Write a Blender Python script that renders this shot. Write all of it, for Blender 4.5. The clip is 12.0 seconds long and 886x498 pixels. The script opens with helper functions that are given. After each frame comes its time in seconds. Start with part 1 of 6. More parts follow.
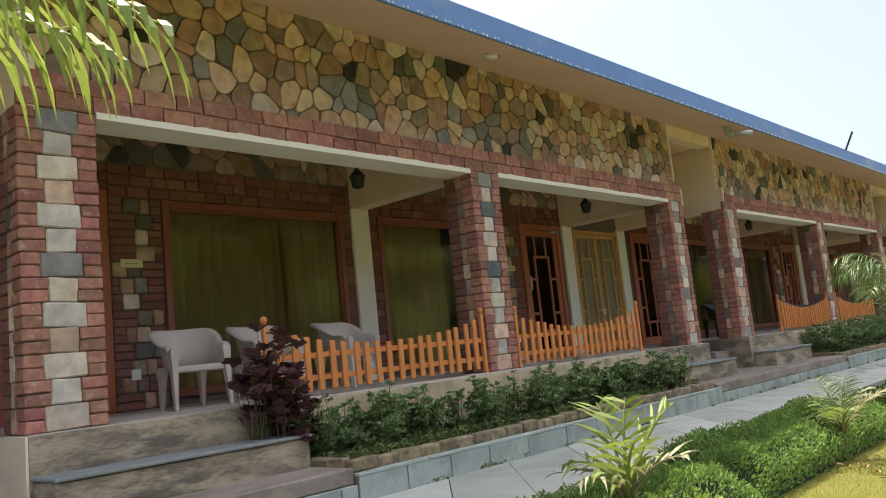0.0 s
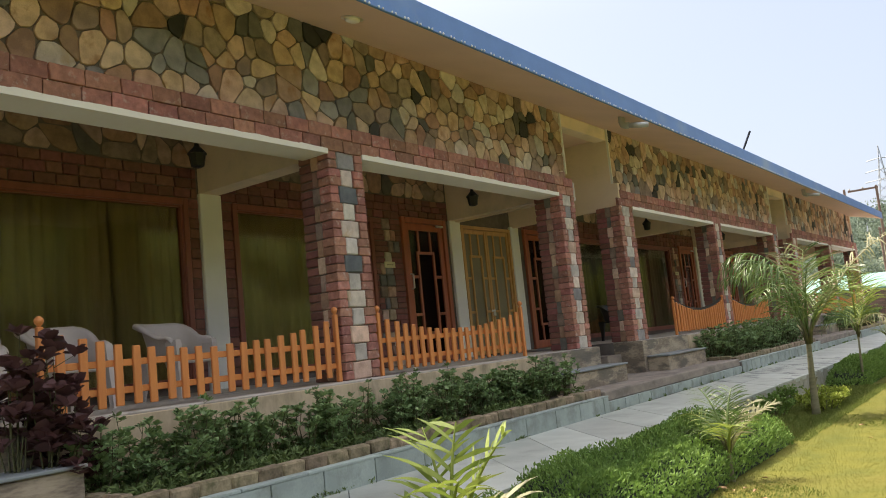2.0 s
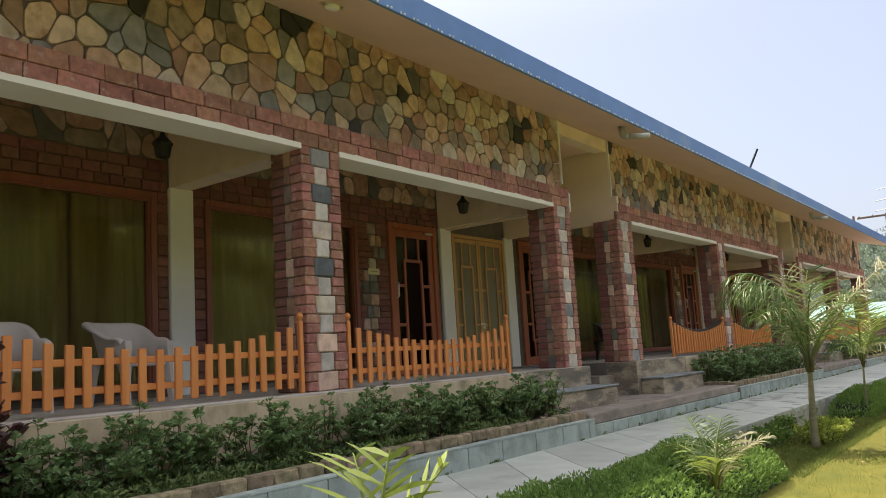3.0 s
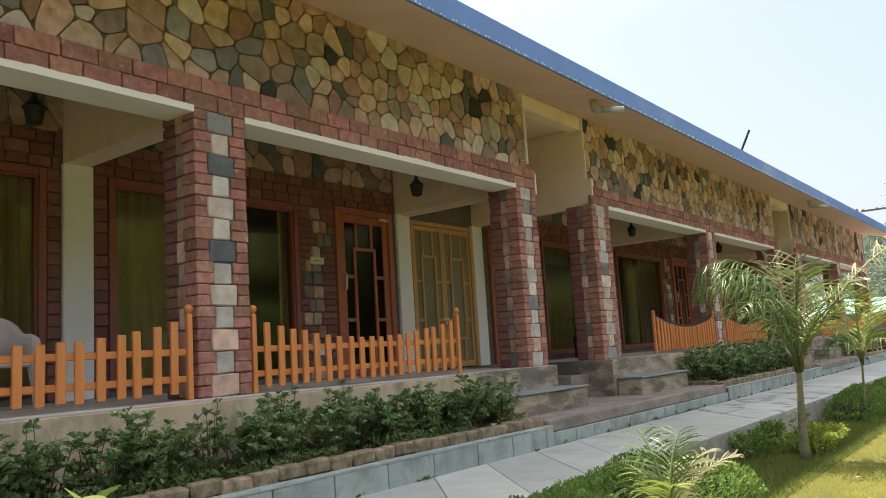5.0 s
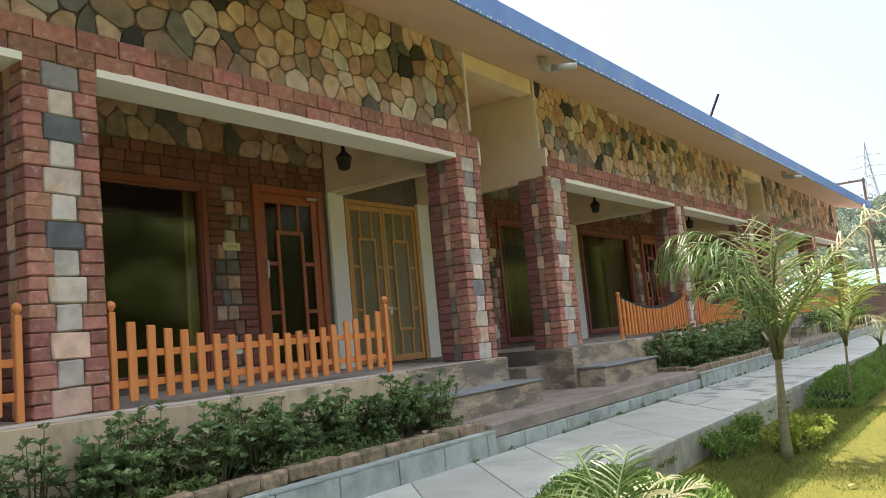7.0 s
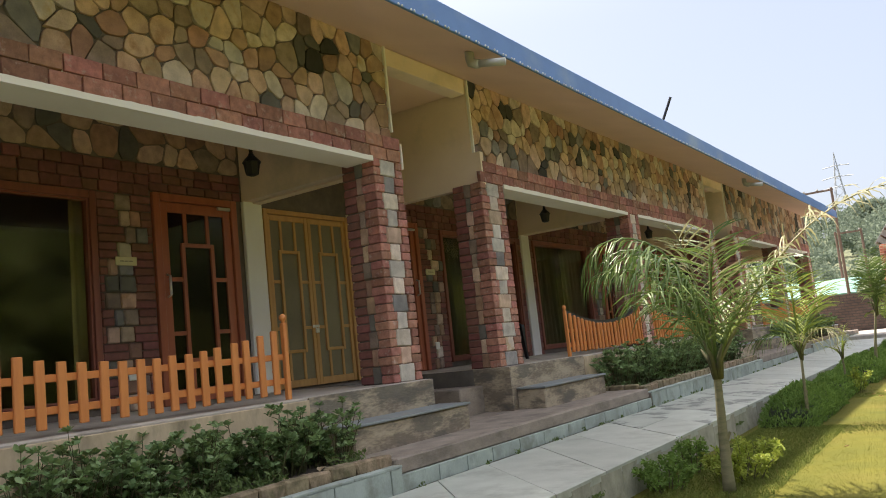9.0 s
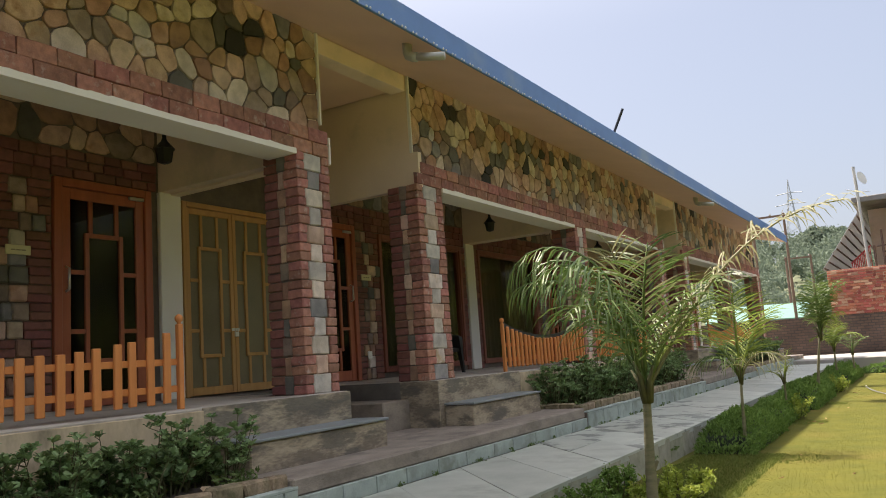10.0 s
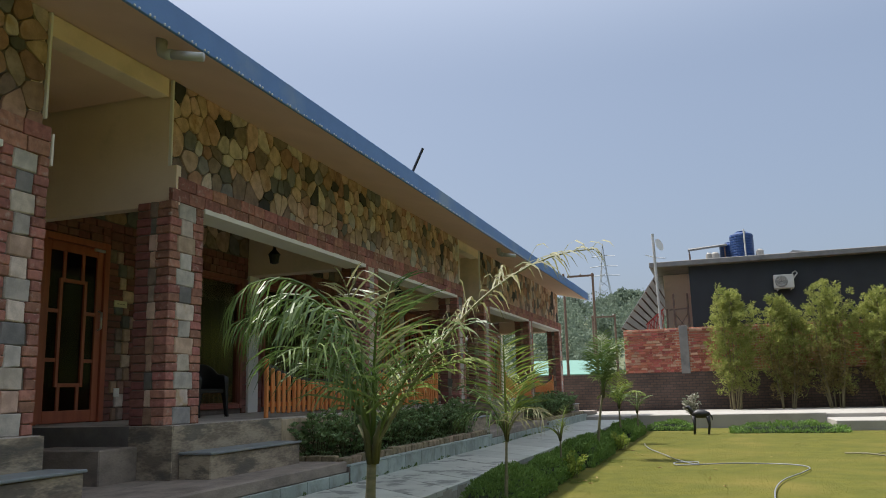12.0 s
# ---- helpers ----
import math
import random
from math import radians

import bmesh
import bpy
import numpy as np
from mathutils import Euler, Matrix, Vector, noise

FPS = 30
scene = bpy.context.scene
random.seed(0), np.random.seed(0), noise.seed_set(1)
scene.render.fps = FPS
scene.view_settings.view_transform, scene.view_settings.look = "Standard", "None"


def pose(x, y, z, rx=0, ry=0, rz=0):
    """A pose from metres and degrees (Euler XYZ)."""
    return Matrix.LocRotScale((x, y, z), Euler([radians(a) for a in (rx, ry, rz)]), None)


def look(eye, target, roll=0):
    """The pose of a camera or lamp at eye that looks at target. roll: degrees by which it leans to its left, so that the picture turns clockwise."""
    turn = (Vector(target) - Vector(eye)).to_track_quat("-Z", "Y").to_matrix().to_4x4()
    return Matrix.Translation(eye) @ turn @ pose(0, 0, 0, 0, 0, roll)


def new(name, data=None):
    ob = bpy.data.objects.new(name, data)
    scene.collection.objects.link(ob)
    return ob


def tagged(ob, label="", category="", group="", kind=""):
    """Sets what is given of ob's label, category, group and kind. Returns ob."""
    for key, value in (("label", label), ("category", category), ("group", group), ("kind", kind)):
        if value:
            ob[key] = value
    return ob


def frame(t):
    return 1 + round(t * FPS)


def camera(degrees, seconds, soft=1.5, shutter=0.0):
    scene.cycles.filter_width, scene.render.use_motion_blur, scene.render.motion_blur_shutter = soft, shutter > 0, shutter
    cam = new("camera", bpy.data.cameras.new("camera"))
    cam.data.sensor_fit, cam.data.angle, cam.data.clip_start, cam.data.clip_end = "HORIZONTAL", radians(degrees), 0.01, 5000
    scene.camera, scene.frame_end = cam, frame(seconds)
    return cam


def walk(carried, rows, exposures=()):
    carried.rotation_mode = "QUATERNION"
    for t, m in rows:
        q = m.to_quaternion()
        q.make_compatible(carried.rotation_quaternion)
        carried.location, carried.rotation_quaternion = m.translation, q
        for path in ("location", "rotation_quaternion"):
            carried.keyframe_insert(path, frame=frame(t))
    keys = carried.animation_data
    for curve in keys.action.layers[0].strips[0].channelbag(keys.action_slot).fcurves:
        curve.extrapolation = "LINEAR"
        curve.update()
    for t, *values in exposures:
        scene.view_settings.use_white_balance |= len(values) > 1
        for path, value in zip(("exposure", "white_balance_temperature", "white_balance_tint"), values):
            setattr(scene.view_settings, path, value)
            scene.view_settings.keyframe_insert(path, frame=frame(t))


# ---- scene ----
cam = camera(58.3, 12.0, 1.0)
METRES, EYE, TILT, LEAN, TURN = 7.2, 1.15, -0.22, 0.2, 42.5
ROWS = [
    (0.0, 0.0, 0.0, 0.0, 0.75, 7.67, 5.61),
    (0.5, 0.0164, 0.0468, -0.0022, -4.65, 7.44, 5.04),
    (1.0, 0.0285, 0.0881, -0.0016, -6.59, 7.95, 4.85),
    (1.5, 0.0606, 0.1235, -0.0006, -6.17, 7.79, 4.62),
    (2.0, 0.0876, 0.1494, -0.0001, -5.32, 7.1, 5.51),
    (2.5, 0.1046, 0.1838, 0.0002, -5.09, 7.88, 3.65),
    (3.0, 0.1324, 0.2178, -0.0011, -5.15, 7.98, 3.23),
    (5.0, 0.2401, 0.3641, -0.0032, -4.83, 7.77, 3.37),
    (5.5, 0.2643, 0.4008, -0.001, -2.63, 7.92, 3.83),
    (6.0, 0.2778, 0.4502, 0.0004, -2.57, 6.49, 4.3),
    (6.5, 0.2906, 0.4878, 0.0038, -4.3, 4.91, 4.56),
    (7.0, 0.3241, 0.5233, 0.0044, -6.26, 6.64, 5.09),
    (7.5, 0.3524, 0.5454, 0.0042, -6.77, 7.44, 6.58),
    (9.5, 0.4498, 0.6505, 0.0039, -8.91, 7.7, 4.86),
    (10.0, 0.4772, 0.6856, 0.0033, -10.95, 7.99, 3.81),
    (10.5, 0.5047, 0.7081, 0.0044, -13.45, 8.14, 6.03),
    (11.0, 0.5478, 0.7218, 0.0036, -14.11, 9.65, 5.28),
    (11.5, 0.5768, 0.7329, 0.0034, -18.64, 9.71, 4.89),
    (12.0, 0.5999, 0.7598, 0.0043, -23.6, 10.48, 1.39),
]
EXPOSURES = [
    (0.0, 1.74, 6650, 15), (0.5, 1.48, 6900, 15), (1.0, 1.38, 6850, 15), (2.5, 1.66, 6850, 15), (3.0, 1.5, 6850, 15), (5.0, 1.72, 6700, 15), (5.5, 1.71, 6700, 15), (6.0, 1.95, 6600, 15),
    (6.5, 1.94, 6550, 15), (7.0, 1.93, 6550, 15), (7.5, 1.66, 6750, 15), (9.5, 1.52, 6900, 15), (10.0, 1.29, 6900, 15), (10.5, 1.27, 6750, 14), (11.5, 0.92, 6350, 11), (12.0, 0.68, 6200, 10)]
walk(cam, [(t, pose(0, 0, EYE, TILT, LEAN, TURN) @ pose(METRES * x, METRES * y, METRES * z, 90 + pitch, roll, yaw)) for t, x, y, z, yaw, pitch, roll in ROWS], EXPOSURES)

# ---- light ----
SUN_ELEVATION, SUN_AZIMUTH = 63.0, 287.0  # azimuth: degrees clockwise from +y
world = bpy.data.worlds.new("world")
scene.world = world
world.use_nodes = True
wn = world.node_tree.nodes
sky = wn.new("ShaderNodeTexSky")
sky.sky_type = "NISHITA"
sky.sun_disc = False
sky.sun_elevation = radians(SUN_ELEVATION)
sky.sun_rotation = radians(SUN_AZIMUTH)
sky.air_density, sky.dust_density, sky.ozone_density = 1.0, 4.0, 1.5
wn["Background"].inputs["Strength"].default_value = 0.128
haze = wn.new("ShaderNodeMix")  # a milky haze over the whole sky, brighter overhead where the sun stands high
haze.data_type = "RGBA"
haze.inputs["Factor"].default_value = 0.68
where, axes, glow, white = wn.new("ShaderNodeTexCoord"), wn.new("ShaderNodeSeparateXYZ"), wn.new("ShaderNodeMapRange"), wn.new("ShaderNodeMix")
glow.interpolation_type = "SMOOTHSTEP"
glow.inputs["From Min"].default_value, glow.inputs["From Max"].default_value = 0.36, 0.72
white.data_type = "RGBA"
white.inputs["A"].default_value, white.inputs["B"].default_value = (1.5, 1.72, 2.1, 1), (5.7, 5.9, 6.2, 1)
sl = world.node_tree.links
sl.new(where.outputs["Generated"], axes.inputs[0])
sl.new(axes.outputs["Z"], glow.inputs["Value"])
sl.new(glow.outputs[0], white.inputs["Factor"])
sl.new(white.outputs["Result"], haze.inputs["B"])
sl.new(sky.outputs[0], haze.inputs["A"])
world.node_tree.links.new(haze.outputs["Result"], wn["Background"].inputs["Color"])
sun = new("sun", bpy.data.lights.new("sun", "SUN"))
sun.data.energy, sun.data.angle, sun.data.color = 4.1, radians(1.0), (1.0, 0.94, 0.84)
az, el = radians(SUN_AZIMUTH), radians(SUN_ELEVATION)
sun.matrix_world = look((0, 0, 0), (-math.sin(az) * math.cos(el), -math.cos(az) * math.cos(el), -math.sin(el)))


# ---- materials ----
def material(name, colour, other=None, scale=6.0, rough=0.75, bump=0.25, fine=60.0, metal=0.0, spread=0.0, stretch=(1, 1, 1), stain=None, stain_scale=1.3, spec=0.5, contrast=0.5, stain_from=0.54, stain_to=0.7):
    """Two colours mixed by coarse and fine noise, spread from piece to piece, with stains and fine relief."""
    m = bpy.data.materials.new(name)
    m.use_nodes = True
    n, l = m.node_tree.nodes, m.node_tree.links
    p = n["Principled BSDF"]
    p.inputs["Roughness"].default_value, p.inputs["Metallic"].default_value = rough, metal
    p.inputs["Specular IOR Level"].default_value = spec
    co = n.new("ShaderNodeTexCoord")
    mp = n.new("ShaderNodeMapping")
    mp.inputs["Scale"].default_value = stretch
    l.new(co.outputs["Object"], mp.inputs["Vector"])
    info = n.new("ShaderNodeObjectInfo")
    shift = n.new("ShaderNodeVectorMath")
    shift.operation = "MULTIPLY_ADD"
    shift.inputs[1].default_value = (37.0, 53.0, 71.0)
    l.new(info.outputs["Random"], shift.inputs[0])
    l.new(mp.outputs[0], shift.inputs[2])
    n1, n2 = n.new("ShaderNodeTexNoise"), n.new("ShaderNodeTexNoise")
    n1.inputs["Scale"].default_value, n1.inputs["Detail"].default_value = scale, 5.0
    n2.inputs["Scale"].default_value, n2.inputs["Detail"].default_value = fine, 4.0
    for k in (n1, n2):
        l.new(shift.outputs[0], k.inputs["Vector"])
    add = n.new("ShaderNodeMath")
    add.operation = "MULTIPLY_ADD"
    add.inputs[1].default_value = 0.35
    l.new(n2.outputs[0], add.inputs[0])
    l.new(n1.outputs[0], add.inputs[2])
    ramp = n.new("ShaderNodeMapRange")
    ramp.inputs["From Min"].default_value, ramp.inputs["From Max"].default_value = 0.675 - contrast / 2, 0.675 + contrast / 2
    l.new(add.outputs[0], ramp.inputs["Value"])
    mix = n.new("ShaderNodeMix")
    mix.data_type = "RGBA"
    mix.inputs["A"].default_value = (*colour, 1)
    mix.inputs["B"].default_value = (*(other or [c * 0.6 for c in colour]), 1)
    l.new(ramp.outputs[0], mix.inputs["Factor"])
    out = mix.outputs["Result"]
    if spread:
        hsv = n.new("ShaderNodeHueSaturation")
        val = n.new("ShaderNodeMapRange")
        val.inputs["To Min"].default_value, val.inputs["To Max"].default_value = 1 - spread, 1 + spread
        l.new(info.outputs["Random"], val.inputs["Value"])
        l.new(val.outputs[0], hsv.inputs["Value"])
        hue = n.new("ShaderNodeMath")
        hue.operation = "MULTIPLY_ADD"
        hue.inputs[1].default_value, hue.inputs[2].default_value = 0.03, 0.485
        fr = n.new("ShaderNodeMath")
        fr.operation = "FRACT"
        mul = n.new("ShaderNodeMath")
        mul.operation = "MULTIPLY"
        mul.inputs[1].default_value = 17.3
        l.new(info.outputs["Random"], mul.inputs[0])
        l.new(mul.outputs[0], fr.inputs[0])
        l.new(fr.outputs[0], hue.inputs[0])
        l.new(hue.outputs[0], hsv.inputs["Hue"])
        l.new(out, hsv.inputs["Color"])
        out = hsv.outputs[0]
    if stain:
        n3 = n.new("ShaderNodeTexNoise")
        n3.inputs["Scale"].default_value, n3.inputs["Detail"].default_value, n3.inputs["Roughness"].default_value = stain_scale, 6.0, 0.65
        l.new(shift.outputs[0], n3.inputs["Vector"])
        r3 = n.new("ShaderNodeMapRange")
        r3.inputs["From Min"].default_value, r3.inputs["From Max"].default_value = stain_from, stain_to
        r3.inputs["To Max"].default_value = 0.8
        l.new(n3.outputs[0], r3.inputs["Value"])
        m3 = n.new("ShaderNodeMix")
        m3.data_type = "RGBA"
        m3.inputs["B"].default_value = (*stain, 1)
        l.new(r3.outputs[0], m3.inputs["Factor"])
        l.new(out, m3.inputs["A"])
        out = m3.outputs["Result"]
    l.new(out, p.inputs["Base Color"])
    if bump:
        b = n.new("ShaderNodeBump")
        b.inputs["Strength"].default_value, b.inputs["Distance"].default_value = bump, 0.01
        l.new(add.outputs[0], b.inputs["Height"])
        l.new(b.outputs[0], p.inputs["Normal"])
    return m


M_CREAM = material("cream_paint", (0.86, 0.705, 0.55), (0.78, 0.625, 0.48), 2.0, 0.8, 0.1, stain=(0.55, 0.48, 0.36), stain_scale=0.8)
M_WHITE = material("white_paint", (0.87, 0.84, 0.79), (0.82, 0.78, 0.71), 2.0, 0.7, 0.1)
M_BRICK = material("red_brick", (0.425, 0.193, 0.148), (0.265, 0.12, 0.093), 16, 0.92, 1.0, fine=130, spread=0.28, stain=(0.5, 0.39, 0.34), stain_scale=13, contrast=0.35, stain_from=0.57, stain_to=0.72)
M_MORTAR = material("mortar", (0.19, 0.15, 0.125), (0.115, 0.095, 0.08), 9, 0.95, 0.4)
M_SANDSTONE = material("sandstone", (0.62, 0.446, 0.345), (0.42, 0.299, 0.225), 9, 0.9, 0.9, fine=110, spread=0.25, contrast=0.3)
M_SLATE = material("grey_stone", (0.29, 0.274, 0.27), (0.17, 0.165, 0.17), 9, 0.85, 0.9, fine=110, spread=0.3, contrast=0.4)
M_CONCRETE = material("weathered_concrete", (0.31, 0.262, 0.218), (0.19, 0.16, 0.134), 5, 0.92, 0.8, fine=45, stretch=(1, 0.7, 1.6), stain=(0.11, 0.093, 0.076), stain_scale=2.6, stain_from=0.52, stain_to=0.7, contrast=0.45)
M_PLINTH = material("stained_cream_plaster", (0.6, 0.48, 0.33), (0.44, 0.345, 0.23), 3, 0.9, 0.35, fine=30, stretch=(1, 1, 0.5), stain=(0.2, 0.17, 0.115), stain_scale=3.2, stain_from=0.5, stain_to=0.7, contrast=0.4)
M_RISER = material("stained_riser", (0.4, 0.335, 0.245), (0.19, 0.155, 0.12), 5, 0.92, 0.8, fine=40, stretch=(0.6, 0.42, 1.5), stain=(0.115, 0.105, 0.09), stain_scale=3.2, stain_from=0.52, stain_to=0.6, contrast=0.24)
M_TREAD = material("slate_tread", (0.25, 0.28, 0.29), (0.18, 0.205, 0.215), 4, 0.55, 0.15, stain=(0.3, 0.29, 0.26), stain_scale=3)
M_FLOOR = material("terrace_floor", (0.46, 0.415, 0.36), (0.36, 0.325, 0.28), 3, 0.6, 0.1, stain=(0.16, 0.14, 0.12), stain_scale=1.5)
M_SLAB = material("path_slab", (0.435, 0.46, 0.41), (0.335, 0.36, 0.32), 3.5, 0.55, 0.3, spread=0.14, stain=(0.25, 0.26, 0.225), stain_scale=1.5)
M_DAMPSLAB = material("damp_path_slab", (0.435, 0.46, 0.41), (0.335, 0.36, 0.32), 3.5, 0.55, 0.3, spread=0.14, stain=(0.12, 0.13, 0.12), stain_scale=2.4, stain_from=0.53, stain_to=0.58)
M_KERB = material("kerb_tile", (0.35, 0.405, 0.375), (0.26, 0.305, 0.285), 5, 0.7, 0.25, spread=0.12, stain=(0.17, 0.19, 0.155), stain_scale=3.4, stain_from=0.5, stain_to=0.68, contrast=0.35)
M_EDGING = material("edging_brick", (0.31, 0.24, 0.155), (0.125, 0.1, 0.058), 13, 0.95, 0.8, spread=0.2, contrast=0.35, stain=(0.1, 0.1, 0.045), stain_scale=9)
M_SOIL = material("soil", (0.055, 0.04, 0.028), (0.03, 0.022, 0.016), 14, 1.0, 0.8)
M_WOOD = material("varnished_wood", (0.47, 0.14, 0.07), (0.34, 0.094, 0.048), 3, 0.4, 0.1, stretch=(4, 4, 0.4))
M_LIGHTWOOD = material("light_wood", (0.62, 0.345, 0.12), (0.5, 0.265, 0.09), 3, 0.5, 0.1, stretch=(4, 4, 0.4))
M_PICKET = material("orange_stained_wood", (0.70, 0.265, 0.08), (0.58, 0.2, 0.06), 4, 0.5, 0.15, stretch=(4, 4, 0.5))
M_LAWN = material("lawn", (0.12, 0.112, 0.019), (0.07, 0.079, 0.014), 3.2, 0.95, 1.0, fine=38, stain=(0.18, 0.14, 0.035), stain_scale=0.8, spec=0.15, contrast=0.5, stain_from=0.5, stain_to=0.75)
M_ROOF = material("blue_roof_sheet", (0.10, 0.22, 0.50), (0.08, 0.18, 0.42), 3, 0.45, 0.05, metal=0.0, stain=(0.22, 0.3, 0.42), stain_scale=0.5)
M_SOFFIT = material("soffit_board", (0.8, 0.57, 0.455), (0.72, 0.505, 0.4), 1.5, 0.7, 0.05)
M_CEILING = material("terrace_ceiling", (0.76, 0.67, 0.55), (0.7, 0.61, 0.5), 1.5, 0.8, 0.05)
M_CURTAIN = material("curtain_cloth", (0.39, 0.34, 0.21), (0.28, 0.24, 0.145), 3, 0.9, 0.2, stretch=(3, 3, 0.3))
M_DARK = material("room_paint", (0.25, 0.22, 0.18), None, 2, 0.9, 0.05)
M_METAL = material("steel", (0.8, 0.78, 0.74), (0.7, 0.68, 0.64), 8, 0.35, 0.05, metal=1.0)
M_BLACK = material("black_paint", (0.02, 0.02, 0.022), (0.012, 0.012, 0.013), 8, 0.5, 0.1)
M_PLASTIC = material("grey_plastic", (0.56, 0.49, 0.45), (0.5, 0.44, 0.4), 3, 0.5, 0.03)
M_BLACKPLASTIC = material("black_plastic", (0.02, 0.02, 0.02), (0.015, 0.015, 0.015), 3, 0.4, 0.03)


def glass_material(name, tint, rough=0.02, ior=1.52):
    m = bpy.data.materials.new(name)
    m.use_nodes = True
    n, l = m.node_tree.nodes, m.node_tree.links
    n.remove(n["Principled BSDF"])
    clear, gloss, mix, fres = n.new("ShaderNodeBsdfTransparent"), n.new("ShaderNodeBsdfGlossy"), n.new("ShaderNodeMixShader"), n.new("ShaderNodeLayerWeight")
    clear.inputs["Color"].default_value = (*tint, 1)
    gloss.inputs["Roughness"].default_value = rough
    fres.inputs["Blend"].default_value = 0.5
    power, schlick = n.new("ShaderNodeMath"), n.new("ShaderNodeMath")
    power.operation, schlick.operation = "POWER", "MULTIPLY_ADD"
    r0 = ((ior - 1) / (ior + 1)) ** 2
    power.inputs[1].default_value = 5.0
    schlick.inputs[1].default_value, schlick.inputs[2].default_value = 1 - r0, r0
    l.new(fres.outputs["Facing"], power.inputs[0])
    l.new(power.outputs[0], schlick.inputs[0])
    l.new(schlick.outputs[0], mix.inputs["Fac"])
    l.new(clear.outputs[0], mix.inputs[1])
    l.new(gloss.outputs[0], mix.inputs[2])
    l.new(mix.outputs[0], n["Material Output"].inputs["Surface"])
    return m


M_GLASS = glass_material("tinted_window_glass", (0.86, 0.84, 0.72), 0.07, 1.6)
M_DOORGLASS = glass_material("dark_door_glass", (0.5, 0.36, 0.29), 0.12, 1.45)
M_FROST = material("frosted_glass", (0.25, 0.21, 0.125), (0.18, 0.15, 0.088), 2, 0.32, 0.02)
M_JOINT = material("dark_joint", (0.05, 0.048, 0.042), (0.03, 0.028, 0.025), 9, 1.0, 0.4)
M_FRAME = material("dark_red_wood", (0.31, 0.098, 0.066), (0.21, 0.066, 0.046), 3, 0.45, 0.1, stretch=(4, 4, 0.4))


# ---- mesh helpers ----
class Geo:
    """Collects vertices and faces for one mesh."""

    def __init__(self):
        self.v, self.f = [], []

    def add(self, verts, faces):
        k = len(self.v)
        self.v += [tuple(p) for p in verts]
        self.f += [tuple(i + k for i in q) for q in faces]
        return self

    def box(self, x0, x1, y0, y1, z0, z1, c=0.0, m=None):
        vs, fs = chamfered(x1 - x0, y1 - y0, z1 - z0, c)
        mid = Vector(((x0 + x1) / 2, (y0 + y1) / 2, (z0 + z1) / 2))
        vs = [mid + Vector(p) for p in vs]
        if m is not None:
            vs = [m @ p for p in vs]
        return self.add(vs, fs)

    def tube(self, path, radii, n=8, caps=True):
        path = [Vector(p) for p in path]
        radii = radii if hasattr(radii, "__len__") else [radii] * len(path)
        k0 = len(self.v)
        ref = None
        for i, p in enumerate(path):
            d = (path[min(i + 1, len(path) - 1)] - path[max(i - 1, 0)]).normalized()
            if ref is None:
                ref = Vector((0, 0, 1)) if abs(d.z) < 0.9 else Vector((1, 0, 0))
            a = (ref - d * ref.dot(d)).normalized()
            ref = a
            b = d.cross(a)
            for j in range(n):
                q = 2 * math.pi * j / n
                self.v.append(tuple(p + (a * math.cos(q) + b * math.sin(q)) * radii[i]))
        for i in range(len(path) - 1):
            for j in range(n):
                a0, a1 = k0 + i * n + j, k0 + i * n + (j + 1) % n
                self.f.append((a0, a1, a1 + n, a0 + n))
        if caps:
            self.f.append(tuple(k0 + j for j in reversed(range(n))))
            self.f.append(tuple(k0 + (len(path) - 1) * n + j for j in range(n)))
        return self

    def lathe(self, centre, profile, n=16):
        c = Vector(centre)
        k0 = len(self.v)
        for r, z in profile:
            for j in range(n):
                q = 2 * math.pi * j / n
                self.v.append((c.x + r * math.cos(q), c.y + r * math.sin(q), c.z + z))
        for i in range(len(profile) - 1):
            for j in range(n):
                a0, a1 = k0 + i * n + j, k0 + i * n + (j + 1) % n
                self.f.append((a0, a1, a1 + n, a0 + n))
        self.f.append(tuple(k0 + j for j in reversed(range(n))))
        self.f.append(tuple(k0 + (len(profile) - 1) * n + j for j in range(n)))
        return self

    def mesh(self, name, mat, smooth=False):
        me = bpy.data.meshes.new(name)
        me.from_pydata(self.v, [], self.f)
        me.materials.append(mat)
        if smooth:
            me.shade_smooth()
        me.update()
        return me


BOXES = {}


